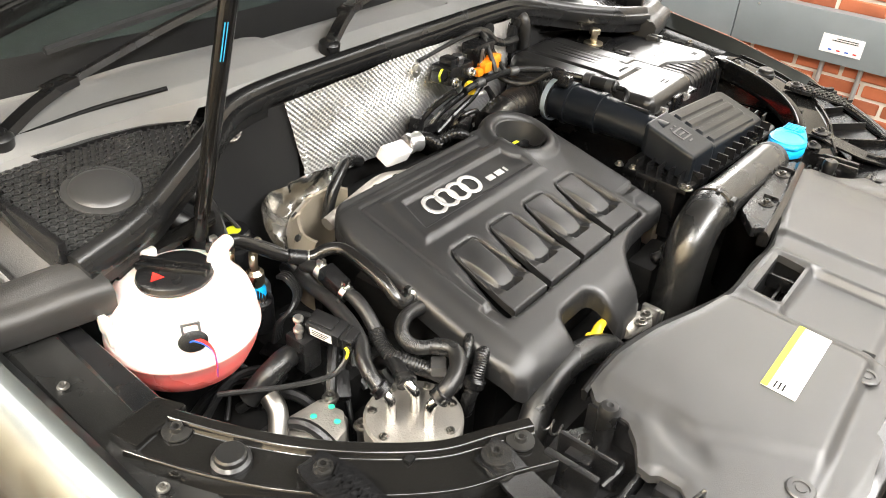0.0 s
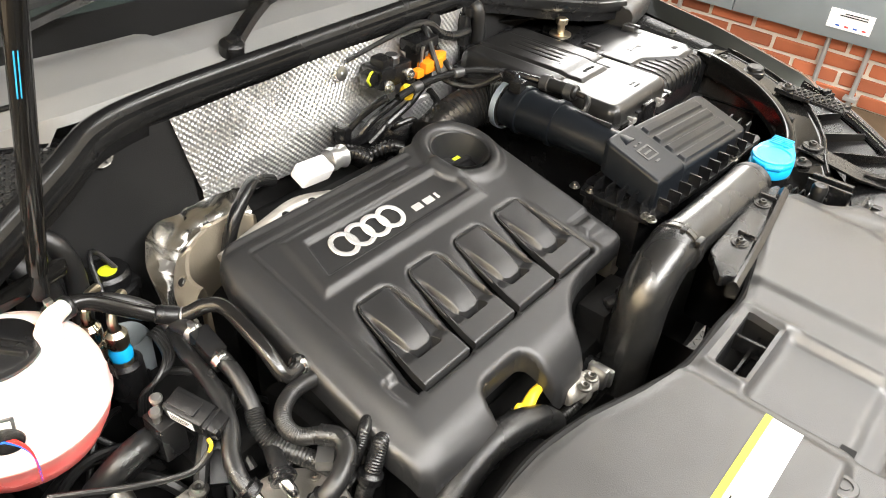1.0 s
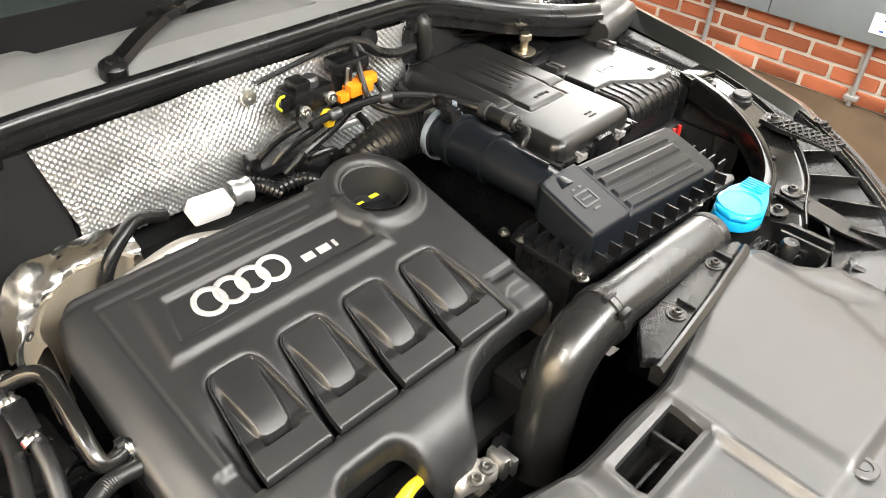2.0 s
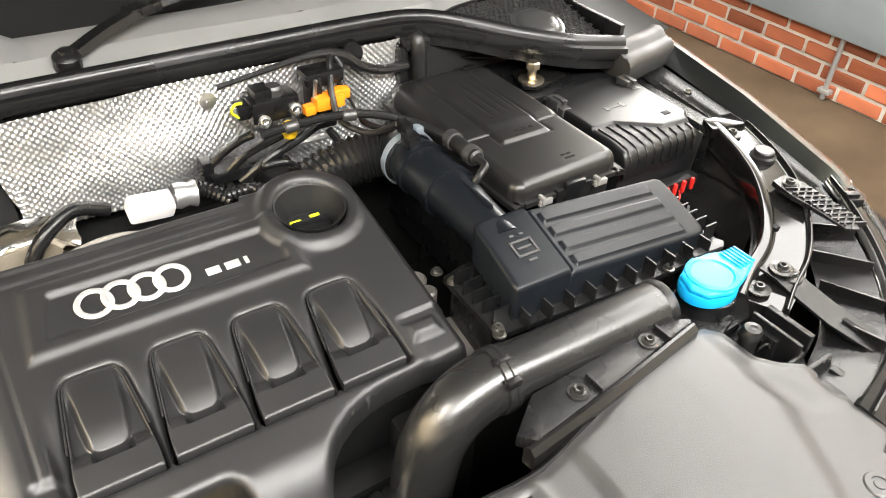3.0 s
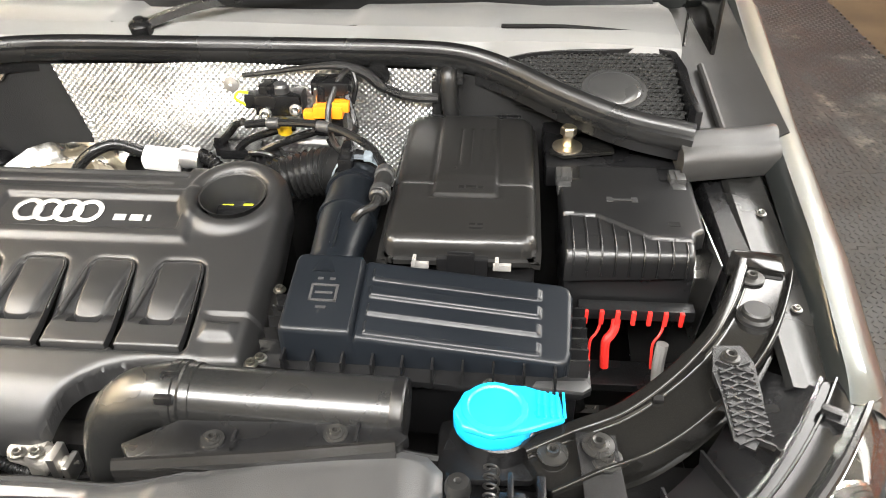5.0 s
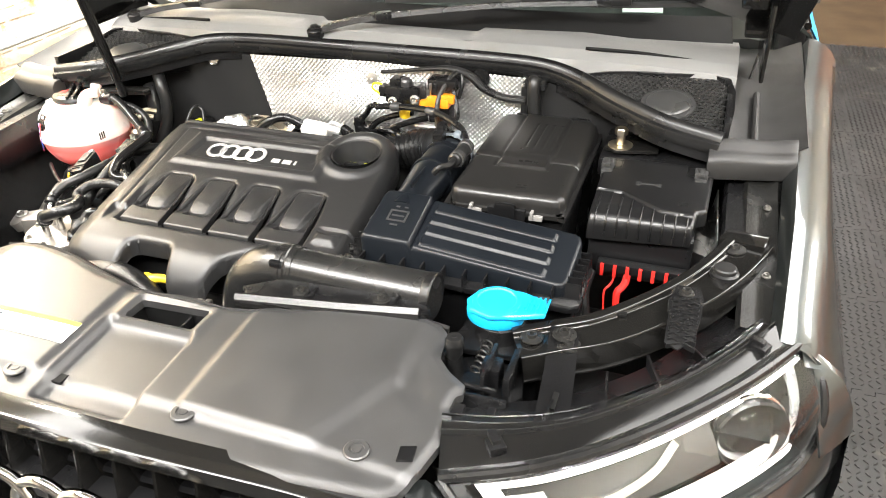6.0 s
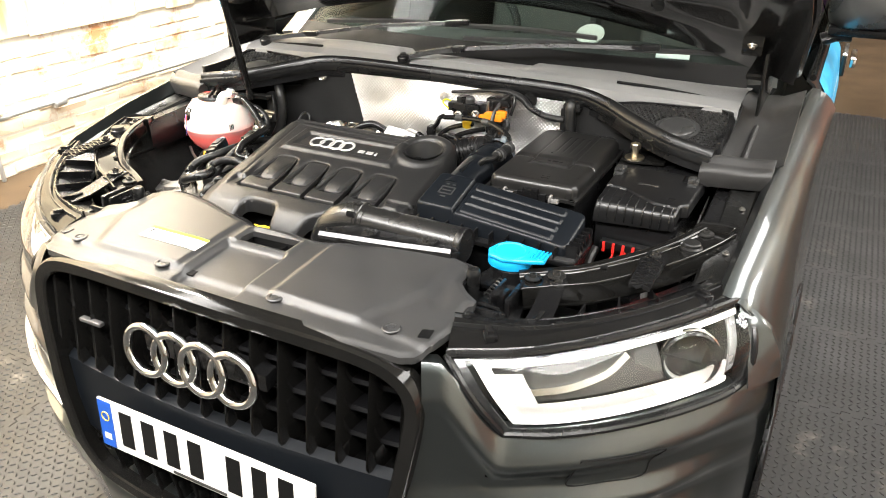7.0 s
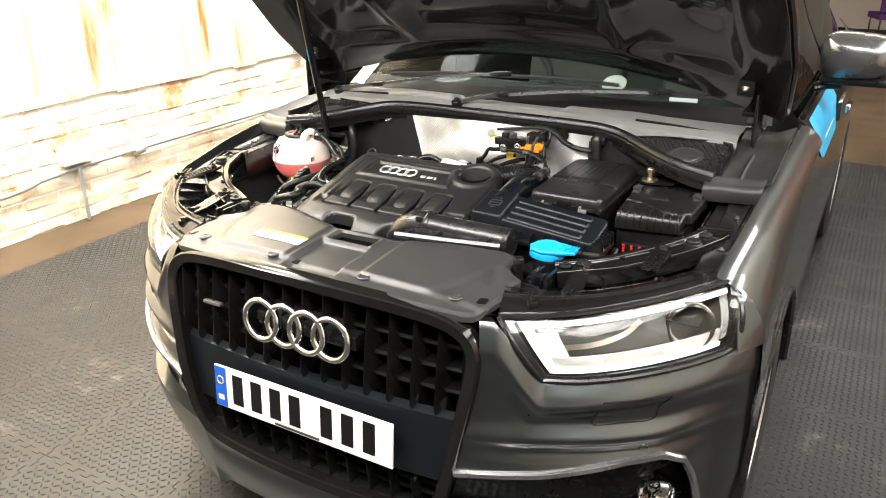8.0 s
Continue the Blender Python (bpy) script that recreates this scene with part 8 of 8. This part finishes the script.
part("band_mark", rod((-0.429, 0.398, 0.929), (-0.4275, 0.3965, 0.929), 0.0102, 16), CLAMP, pipe)
part("thin_pipe", ribbed([(-0.526, 0.447, 0.972), (-0.50, 0.458, 0.962), (-0.47, 0.455, 0.945), (-0.448, 0.435, 0.930), (-0.44, 0.41, 0.912)], 0.0075, 0.0036, 0.06, 12), HOSE, pipe)

hb = part("heater_hose", tube([(-0.437, 0.400, 0.920), (-0.435, 0.370, 0.926), (-0.434, 0.345, 0.918), (-0.432, 0.321, 0.912), (-0.433, 0.301, 0.908), (-0.437, 0.278, 0.899), (-0.443, 0.256, 0.886), (-0.449, 0.241, 0.876)], 0.0095, 14), HOSE, car, "black heater hose with a connector and clamps")
part("connector", moved(rbox(-0.012, 0.012, -0.020, 0.020, -0.010, 0.012, 0.003), pose(-0.4335, 0.344, 0.920, 16, 0, -3)), BLACK_PLASTIC, hb)
for y, z in ((0.367, 0.924), (0.320, 0.912)):
    part("clamp", join(lathe([(0.0100, -0.0045), (0.0122, -0.0045), (0.0122, 0.0045), (0.0100, 0.0045)], (-0.434, y, z), (0, 1, 0.2), 18), rbox(-0.439, -0.434, y - 0.004, y + 0.004, z + 0.010, z + 0.019, 0.001), rbox(-0.431, -0.427, y - 0.003, y + 0.003, z + 0.010, z + 0.017, 0.001)), CLAMP, hb)


def braid(pts, r, name, parent, label=""):
    """A hose in a woven sleeve."""
    return part(name, ribbed(pts, r, 0.0036, 0.07, 14), HOSE, parent, label)


braid([(-0.4425, 0.258, 0.887), (-0.449, 0.241, 0.876), (-0.447, 0.221, 0.866), (-0.436, 0.192, 0.860), (-0.423, 0.163, 0.855), (-0.41, 0.14, 0.84)], 0.0112, "braided_hose", hb)
pump = part("fuel_pump_cover", lathe([(0, 0.770), (0.058, 0.770), (0.064, 0.775), (0.064, 0.801), (0.061, 0.805), (0.05, 0.8055), (0, 0.807)], (-0.468, 0.168, 0), n=40), CAST, car, "round cast aluminium cover with three pipe unions")
pump.location = (-0.008, -0.008, 0.020)
for k in range(7):
    a = 2 * math.pi * k / 7 + 0.4
    part("screw", screw((-0.468 + 0.053 * math.cos(a), 0.168 + 0.053 * math.sin(a), 0.8055), 0.006), BARE_STEEL, pump)
for foot, up in (((-0.494, 0.183), (-0.495, 0.195, 0.846)), ((-0.463, 0.171), (-0.464, 0.184, 0.846)), ((-0.470, 0.142), (-0.461, 0.138, 0.846))):
    x, y = foot
    part("pipe_union", tube([(x, y, 0.803), (x, y, 0.825), (x + (up[0] - x) * 0.15, y + (up[1] - y) * 0.15, 0.838), up, (2 * up[0] - x, 2 * up[1] - y, 0.850)], 0.0068, 12), STEEL, pump, "bright bent pipe union")
f1 = part("fuel_hose", tube([(-0.503, 0.186, 0.866), (-0.506, 0.195, 0.874), (-0.504, 0.209, 0.882), (-0.496, 0.227, 0.889), (-0.479, 0.249, 0.895), (-0.464, 0.285, 0.900), (-0.452, 0.333, 0.902), (-0.446, 0.374, 0.900), (-0.430, 0.419, 0.892), (-0.414, 0.469, 0.870)], 0.0098, 14), HOSE, car, "black rubber fuel hose")
f2 = part("fuel_hose", tube([(-0.472, 0.176, 0.866), (-0.464, 0.195, 0.868), (-0.453, 0.216, 0.862), (-0.440, 0.240, 0.845), (-0.425, 0.268, 0.81)], 0.0100, 14), HOSE, car, "black rubber fuel hose")
f3 = part("braided_hose", ribbed([(-0.419, 0.176, 0.892), (-0.435, 0.190, 0.892), (-0.4385, 0.207, 0.894), (-0.430, 0.224, 0.898), (-0.410, 0.236, 0.899), (-0.388, 0.240, 0.897), (-0.358, 0.240, 0.888), (-0.335, 0.24, 0.87)], 0.0098, 0.0030, 0.05, 14), HOSE, car, "hose in a woven sleeve")
part("hose_end", tube([(-0.467, 0.131, 0.866), (-0.456, 0.125, 0.878), (-0.437, 0.128, 0.886), (-0.417, 0.140, 0.890), (-0.409, 0.158, 0.892), (-0.420, 0.178, 0.892)], 0.0112, 14), HOSE, f3)
for owner, p, q in ((f1, (-0.5025, 0.185, 0.865), (-0.506, 0.196, 0.875)), (f2, (-0.473, 0.174, 0.866), (-0.468, 0.186, 0.868)), (f3, (-0.469, 0.131, 0.864), (-0.459, 0.126, 0.876))):
    v = (Vector(q) - Vector(p)).normalized()
    side = v.cross(Vector((0, 0, 1))).normalized()
    c = (Vector(p) + Vector(q)) / 2
    part("hose_clip", join(rod(p, q, 0.0128, 16), rod(Vector(p) + v * 0.002, Vector(p) + v * 0.004, 0.0142, 16), rod(Vector(q) - v * 0.004, Vector(q) - v * 0.002, 0.0142, 16), rod(c + side * 0.011 - v * 0.004, c + side * 0.011 + v * 0.004, 0.0045, 8)), BLACK_PLASTIC, owner)
part("hose_bracket", moved(rbox(-0.012, 0.012, -0.010, 0.010, -0.008, 0.008, 0.003), pose(-0.424, 0.165, 0.868, 0, 0, 40)), GREY_PLASTIC, f3)
braid([(-0.36, 0.165, 0.880), (-0.377, 0.154, 0.884), (-0.387, 0.149, 0.875), (-0.397, 0.147, 0.860), (-0.404, 0.148, 0.835), (-0.40, 0.15, 0.80)], 0.0075, "braided_hose", f3)
braid([(-0.355, 0.140, 0.868), (-0.375, 0.132, 0.874), (-0.387, 0.127, 0.867), (-0.397, 0.125, 0.850), (-0.406, 0.126, 0.828), (-0.40, 0.135, 0.79)], 0.0105, "braided_hose", f3)
part("hose_band", rod((-0.395, 0.125, 0.855), (-0.401, 0.1255, 0.840), 0.0145, 16), BLACK_PLASTIC, f3)

MODULE = pose(-0.496, 0.290, 0.906, 12, 6, -76)
module = part("pressure_sensor", moved(join(rbox(-0.026, 0.024, -0.014, 0.014, -0.012, 0.010, 0.003), rbox(0.018, 0.042, -0.012, 0.012, -0.011, 0.007, 0.003), rbox(-0.022, 0.012, -0.009, 0.009, 0.009, 0.013, 0.002), rbox(0.026, 0.030, -0.0135, 0.0135, -0.012, 0.0085, 0.001)), MODULE), BLACK_PLASTIC, car, "black sensor module with a printed label")
part("module_label", moved(rbox(-0.018, 0.014, -0.0146, -0.0143, -0.009, 0.007, 0), MODULE), WHITE_LABEL, module)
for k in range(3):
    part("print_line", moved(rbox(-0.015, 0.004 + 0.003 * k, -0.0149, -0.0147, -0.006 + 0.004 * k, -0.0045 + 0.004 * k, 0), MODULE), LINER_SHADE_BLACK, module)
for p, q in (((-0.517, 0.322, 0.892), (-0.513, 0.327, 0.908)), ((-0.524, 0.314, 0.884), (-0.521, 0.318, 0.900))):
    part("bolt", join(rod(p, q, 0.0045, 12), lathe([(0, 0), (0.0068, 0), (0.0072, 0.004), (0.005, 0.007), (0, 0.007)], q, (-0.1, -0.2, 1), 14)), STEEL, module)
part("module_foot", rbox(-0.53, -0.50, 0.30, 0.335, 0.84, 0.892, 0.004), BLACK_PLASTIC, module)
part("yellow_wire", tube([(-0.505, 0.250, 0.902), (-0.505, 0.246, 0.896), (-0.510, 0.247, 0.884)], 0.0022, 6), YELLOW, module)
part("taped_wire", tube([(-0.503, 0.251, 0.898), (-0.510, 0.247, 0.884), (-0.532, 0.251, 0.872), (-0.575, 0.279, 0.868), (-0.616, 0.311, 0.868), (-0.64, 0.332, 0.866)], 0.0036, 8), HOSE, module)

# fuel filter and sensors behind the tank
filt = part("fuel_filter", join(lathe([(0.036, 0.78), (0.036, 0.865), (0.030, 0.868), (0.030, 0.885), (0.026, 0.890), (0, 0.890)], (-0.424, 0.563, 0), n=28), rbox(-0.46, -0.39, 0.54, 0.58, 0.85, 0.872, 0.005)), BLACK_PLASTIC, car, "black fuel filter with a lime marked cap")
filt.location = (0.0, 0.018, 0.003)
part("cap_mark", lathe([(0, 0), (0.012, 0), (0.012, 0.001), (0, 0.001)], (-0.424, 0.558, 0.890), n=20), LIME, filt)
part("filter_pot", lathe([(0, 0.74), (0.028, 0.74), (0.030, 0.835), (0.026, 0.842), (0, 0.842)], (-0.452, 0.508, 0), n=28), TRUNKING, car, "pale grey canister between the hoses")
for x, y, m in ((-0.494, 0.480, BRASS_STEEL), (-0.479, 0.450, BRASS_STEEL)):
    s = part("quick_coupling", join(lathe([(0.012, 0.835), (0.012, 0.858), (0.009, 0.86), (0.013, 0.868), (0.013, 0.884), (0.008, 0.89)], (x, y, 0), n=18), tube([(x, y, 0.886), (x, y, 0.905), (x + 0.012, y + 0.012, 0.915), (x + 0.03, y + 0.026, 0.91)], 0.006, 10)), m, car, "steel quick coupling with a bent pipe")
    s.location = (-0.010, -0.008, 0.030)
    if x > -0.485:
        part("blue_ring", lathe([(0.010, 0.845), (0.0135, 0.847), (0.0135, 0.857), (0.010, 0.864)], (x, y, 0), n=18), BLUE_CAP, s, "bright blue locking ring")
        part("blue_foot", lathe([(0.009, 0.825), (0.010, 0.846)], (x, y, 0), n=14), BLUE_CAP, s)
    part("socket", lathe([(0.022, 0.79), (0.022, 0.838), (0.016, 0.842), (0.01, 0.836)], (x, y, 0), n=20), BLACK_PLASTIC, s)
part("strut_bracket", prism([(-0.66, 0.475), (-0.50, 0.500), (-0.49, 0.515), (-0.50, 0.525), (-0.66, 0.50)], 0.972, 0.985, 0.004), GLOSS_BLACK, car, "black steel strut bracket")
part("rear_pipe", tube([(-0.50, 0.56, 1.0), (-0.485, 0.545, 0.98), (-0.478, 0.54, 0.94), (-0.485, 0.53, 0.89), (-0.50, 0.51, 0.85)], 0.013, 12), HOSE, car)
part("rear_pipe", tube([(-0.53, 0.56, 0.97), (-0.515, 0.545, 0.95), (-0.51, 0.54, 0.90)], 0.016, 12), HOSE, car)
part("cable", tube([(-0.45, 0.545, 0.88), (-0.44, 0.58, 0.92), (-0.425, 0.59, 0.915), (-0.41, 0.57, 0.885)], 0.0035, 8), HOSE, car)
for k in range(4):
    d = Vector((0.005 * k - 0.0075, 0.002 * k, -0.001 * k))
    part("loom_strand", tube([Vector(p) + d for p in ((-0.445, 0.440, 0.888), (-0.447, 0.420, 0.894), (-0.455, 0.392, 0.889), (-0.476, 0.378, 0.880), (-0.495, 0.385, 0.862), (-0.50, 0.39, 0.83))], 0.0032, 8), HOSE, car)

# turbocharger castings behind the cover
RIM = catmull([(-0.392, 0.440, 0.885), (-0.391, 0.463, 0.882), (-0.381, 0.495, 0.880), (-0.345, 0.545, 0.878), (-0.303, 0.572, 0.878), (-0.255, 0.586, 0.878), (-0.219, 0.581, 0.878), (-0.200, 0.555, 0.878)], 5)
HEART = Vector((-0.285, 0.465, 0.0))


def rim_ring(k, z):
    return [Vector((HEART.x + (p.x - HEART.x) * k, HEART.y + (p.y - HEART.y) * k, p.z + z + 0.0012 * noise.noise((p.x * 60, p.y * 60, k * 9)))) for p in RIM]


turbo = part("turbo_housing", loft([rim_ring(k, z) for k, z in ((0.93, -0.10), (0.95, -0.030), (1.0, -0.020), (1.01, -0.006), (0.985, 0.003), (0.90, 0.012), (0.82, 0.020), (0.77, 0.020), (0.74, 0.008), (0.72, -0.030), (0.70, -0.08))]), PALE_CAST, car, "pale cast metal housing with a bolted rim", 40)
for k in (9, 16, 23, 30):
    p = rim_ring(0.87, 0.014)[k]
    way = Vector((p.x - HEART.x, p.y - HEART.y, 0.09))
    part("bolt_seat", lathe([(0.0105, -0.004), (0.0105, 0.0015), (0.0085, 0.002), (0.007, -0.001)], p, way, 14), PALE_CAST, turbo)
    part("bolt", lathe([(0, -0.003), (0.0062, -0.003), (0.0062, 0.004), (0.005, 0.005), (0, 0.005)], p, way, 6), DARK_BOLT, turbo)
JACKET = catmull([(-0.402, 0.490, 0.870), (-0.385, 0.548, 0.892), (-0.348, 0.596, 0.908), (-0.290, 0.600, 0.912), (-0.235, 0.600, 0.912), (-0.190, 0.598, 0.905)], 6)
low = resample(rim_ring(1.02, -0.016)[8:], len(JACKET))
part("foil_jacket", loft([[a.lerp(b, t) + Vector((0.007 * noise.noise((b.x * 45, t * 5, 2)), 0.009 * noise.noise((b.x * 38, t * 4, 5)), -0.008 * math.sin(math.pi * t))) for t in np.linspace(0, 1, 9)] for a, b in zip(low, JACKET)], 0.0008), SHEET, turbo, "bright sheet metal jacket", 60)

# castings below the hoses
cast = part("bracket_casting", join(prism([(-0.640, 0.215), (-0.62, 0.20), (-0.54, 0.215), (-0.52, 0.24), (-0.53, 0.28), (-0.575, 0.29), (-0.60, 0.262), (-0.645, 0.240)], 0.76, lambda x, y: 0.806 + 0.12 * (x + 0.58), 0.006), lathe([(0, 0), (0.022, 0), (0.022, 0.02), (0.014, 0.024), (0, 0.024)], (-0.640, 0.225, 0.775), (-0.3, -0.3, 0.9), 20), rbox(-0.57, -0.515, 0.235, 0.29, 0.74, 0.80, 0.008)), CAST, car, "grey cast aluminium bracket with bolts and paint dots")
for x, y in ((-0.553, 0.262), (-0.540, 0.232), (-0.528, 0.255)):
    part("paint_dot", lathe([(0, 0), (0.0045, 0), (0, 0.0008)], (x, y, 0.8075 + 0.12 * (x + 0.58)), n=10), GREEN_DOT, cast)
for x, y, z in ((-0.638, 0.220, 0.80), (-0.520, 0.208, 0.805), (-0.518, 0.268, 0.812)):
    part("bolt", join(screw((x, y, z), 0.011), rod((x, y, z - 0.04), (x, y, z), 0.007, 10)), BARE_STEEL, cast)
part("lower_hose", tube([(-0.60, 0.33, 0.83), (-0.57, 0.32, 0.86), (-0.535, 0.325, 0.862), (-0.51, 0.345, 0.83), (-0.50, 0.36, 0.79)], 0.015, 14), HOSE, car, "black lower coolant hose")
part("lower_hose", tube([(-0.585, 0.305, 0.84), (-0.59, 0.285, 0.83), (-0.61, 0.265, 0.80), (-0.63, 0.255, 0.77)], 0.013, 14), BARE_STEEL, car, "dull metal pipe below the tank")
# near-black filler under the hoses, the shade held in its colour
part("gear_mass", join(rbox(-0.62, -0.37, 0.16, 0.60, 0.40, 0.735, 0.02), rbox(-0.50, -0.39, 0.28, 0.48, 0.70, 0.80, 0.02), rbox(-0.70, -0.60, 0.12, 0.30, 0.4, 0.70, 0.02)), LINER_SHADE_BLACK, car)
rnd = random.Random(21)
for k in range(14):
    x, y = rnd.uniform(-0.60, -0.40), rnd.uniform(0.22, 0.46)
    z = rnd.uniform(0.76, 0.83)
    a = rnd.uniform(0, 6.28)
    d = Vector((0.05 * math.cos(a), 0.05 * math.sin(a), rnd.uniform(-0.02, 0.03)))
    p = Vector((x, y, z))
    part("cable", tube([p - d * 1.4 - Vector((0, 0, 0.05)), p - d * 0.5, p + d * 0.5 + Vector((0, 0, 0.01)), p + d * 1.5 - Vector((0, 0, 0.04))], rnd.choice((0.004, 0.006, 0.008)), 8), HOSE, car)
for k in range(8):
    x, y, z = rnd.uniform(-0.58, -0.42), rnd.uniform(0.26, 0.48), rnd.uniform(0.78, 0.84)
    part("connector", moved(join(rbox(-0.02, 0.02, -0.012, 0.012, -0.01, 0.01, 0.003), rbox(0.018, 0.03, -0.009, 0.009, -0.007, 0.007, 0.002)), pose(x, y, z, rnd.uniform(-30, 30), rnd.uniform(-30, 30), rnd.uniform(0, 360))), BLACK_PLASTIC, car)

# below the front of the cover
big = part("radiator_hose", tube([(-0.165, 0.038, 0.795), (-0.190, 0.046, 0.818), (-0.235, 0.056, 0.832), (-0.290, 0.060, 0.832), (-0.345, 0.055, 0.815), (-0.385, 0.042, 0.780), (-0.41, 0.03, 0.72), (-0.42, 0.03, 0.64)], 0.0205, 18), HOSE, car, "thick black radiator hose")
dip = part("dipstick", tube([(-0.196, 0.062, 0.828), (-0.172, 0.068, 0.832), (-0.150, 0.072, 0.826), (-0.128, 0.075, 0.818)], 0.0075, 12, 5, [0.009, 0.0075, 0.006, 0.008]), YELLOW, car, "yellow oil dipstick handle")
part("dipstick_ring", torus((-0.200, 0.062, 0.826), (0.2, -0.6, 0.7), 0.010, 0.0045, 20, 8), YELLOW, dip)
part("dipstick_tube", tube([(-0.20, 0.075, 0.822), (-0.215, 0.085, 0.80), (-0.22, 0.10, 0.75)], 0.005, 8), STEEL, dip)
egr = part("exhaust_valve", join(rod((-0.125, 0.050, 0.806), (-0.070, 0.038, 0.803), 0.015, 18), rod((-0.075, 0.040, 0.803), (-0.045, 0.034, 0.798), 0.010, 14), rbox(-0.10, -0.08, 0.028, 0.06, 0.783, 0.820, 0.005)), CAST, car, "cast metal valve with clamps below the cover")
part("clamp", join(rbox(-0.068, -0.058, 0.022, 0.050, 0.790, 0.824, 0.002), rbox(-0.052, -0.044, 0.020, 0.048, 0.784, 0.812, 0.002)), CLAMP, egr)
for p in ((-0.105, 0.032, 0.820), (-0.085, 0.034, 0.820)):
    part("bolt", screw(p, 0.009), BARE_STEEL, egr)
part("valve_loom", ribbed([(-0.16, 0.05, 0.785), (-0.12, 0.042, 0.775), (-0.08, 0.04, 0.778), (-0.03, 0.045, 0.765)], 0.008, 0.005, 0.2, 10), HOSE, egr)
part("valve_plug", moved(join(rbox(-0.03, 0.03, -0.016, 0.016, -0.014, 0.014, 0.004), rbox(0.02, 0.045, -0.012, 0.012, -0.01, 0.01, 0.003)), pose(-0.04, 0.055, 0.765, 10, 5, 20)), BLACK_PLASTIC, egr)
# filler below the cover's front, coloured for the shade there
part("front_mass", join(rbox(-0.36, 0.06, 0.03, 0.12, 0.40, 0.745, 0.02), rbox(0.03, 0.13, 0.08, 0.13, 0.6, 0.82, 0.01)), LINER_SHADE_BLACK, car)
part("side_fitting", join(rod((0.03, 0.085, 0.84), (0.055, 0.07, 0.85), 0.010, 12), rbox(0.05, 0.085, 0.06, 0.085, 0.83, 0.86, 0.005)), BLACK_PLASTIC, car)
for y in (0.10, 0.232):
    part("gap_bolt", screw((0.162, y, 0.912), 0.008), BARE_STEEL, car)
part("gap_fitting", rod((0.163, 0.25, 0.82), (0.163, 0.25, 0.87), 0.012, 14), CAST, car)
part("gap_fitting", rod((0.168, 0.29, 0.80), (0.168, 0.29, 0.86), 0.016, 14), CAST, car)
part("gap_bracket", rbox(0.155, 0.185, 0.14, 0.22, 0.78, 0.84, 0.005), CAST, car)
# near-black blocks added under the front end towards the side, in place of shade
part("front_shade_filler", rbox(-0.72, -0.52, -0.01, 0.05, 0.45, 0.84, 0.01), LINER_SHADE_BLACK, car)
part("front_shade_filler", rbox(0.52, 0.72, -0.01, 0.05, 0.45, 0.84, 0.01), LINER_SHADE_BLACK, car)

# ---- the pieces of the walls ----
brick_course_blocks(wall_west, 1, -0.6, 5.6, 0.0, 0.72, 300)
loose_bricks(wall_west, "brickwork", 1, 5.8, 13.2, 0.0, 0.7)
brick_course_blocks(wall_east, -1, -0.9, 4.2, 0.0, 0.32, 300)
brick_course_blocks(wall_east, -1, -0.9, 2.6, 0.525, 1.06, 300)
loose_bricks(wall_east, "brickwork", -1, 4.4, 13.2, 0.0, 3.2)
pine_boards()
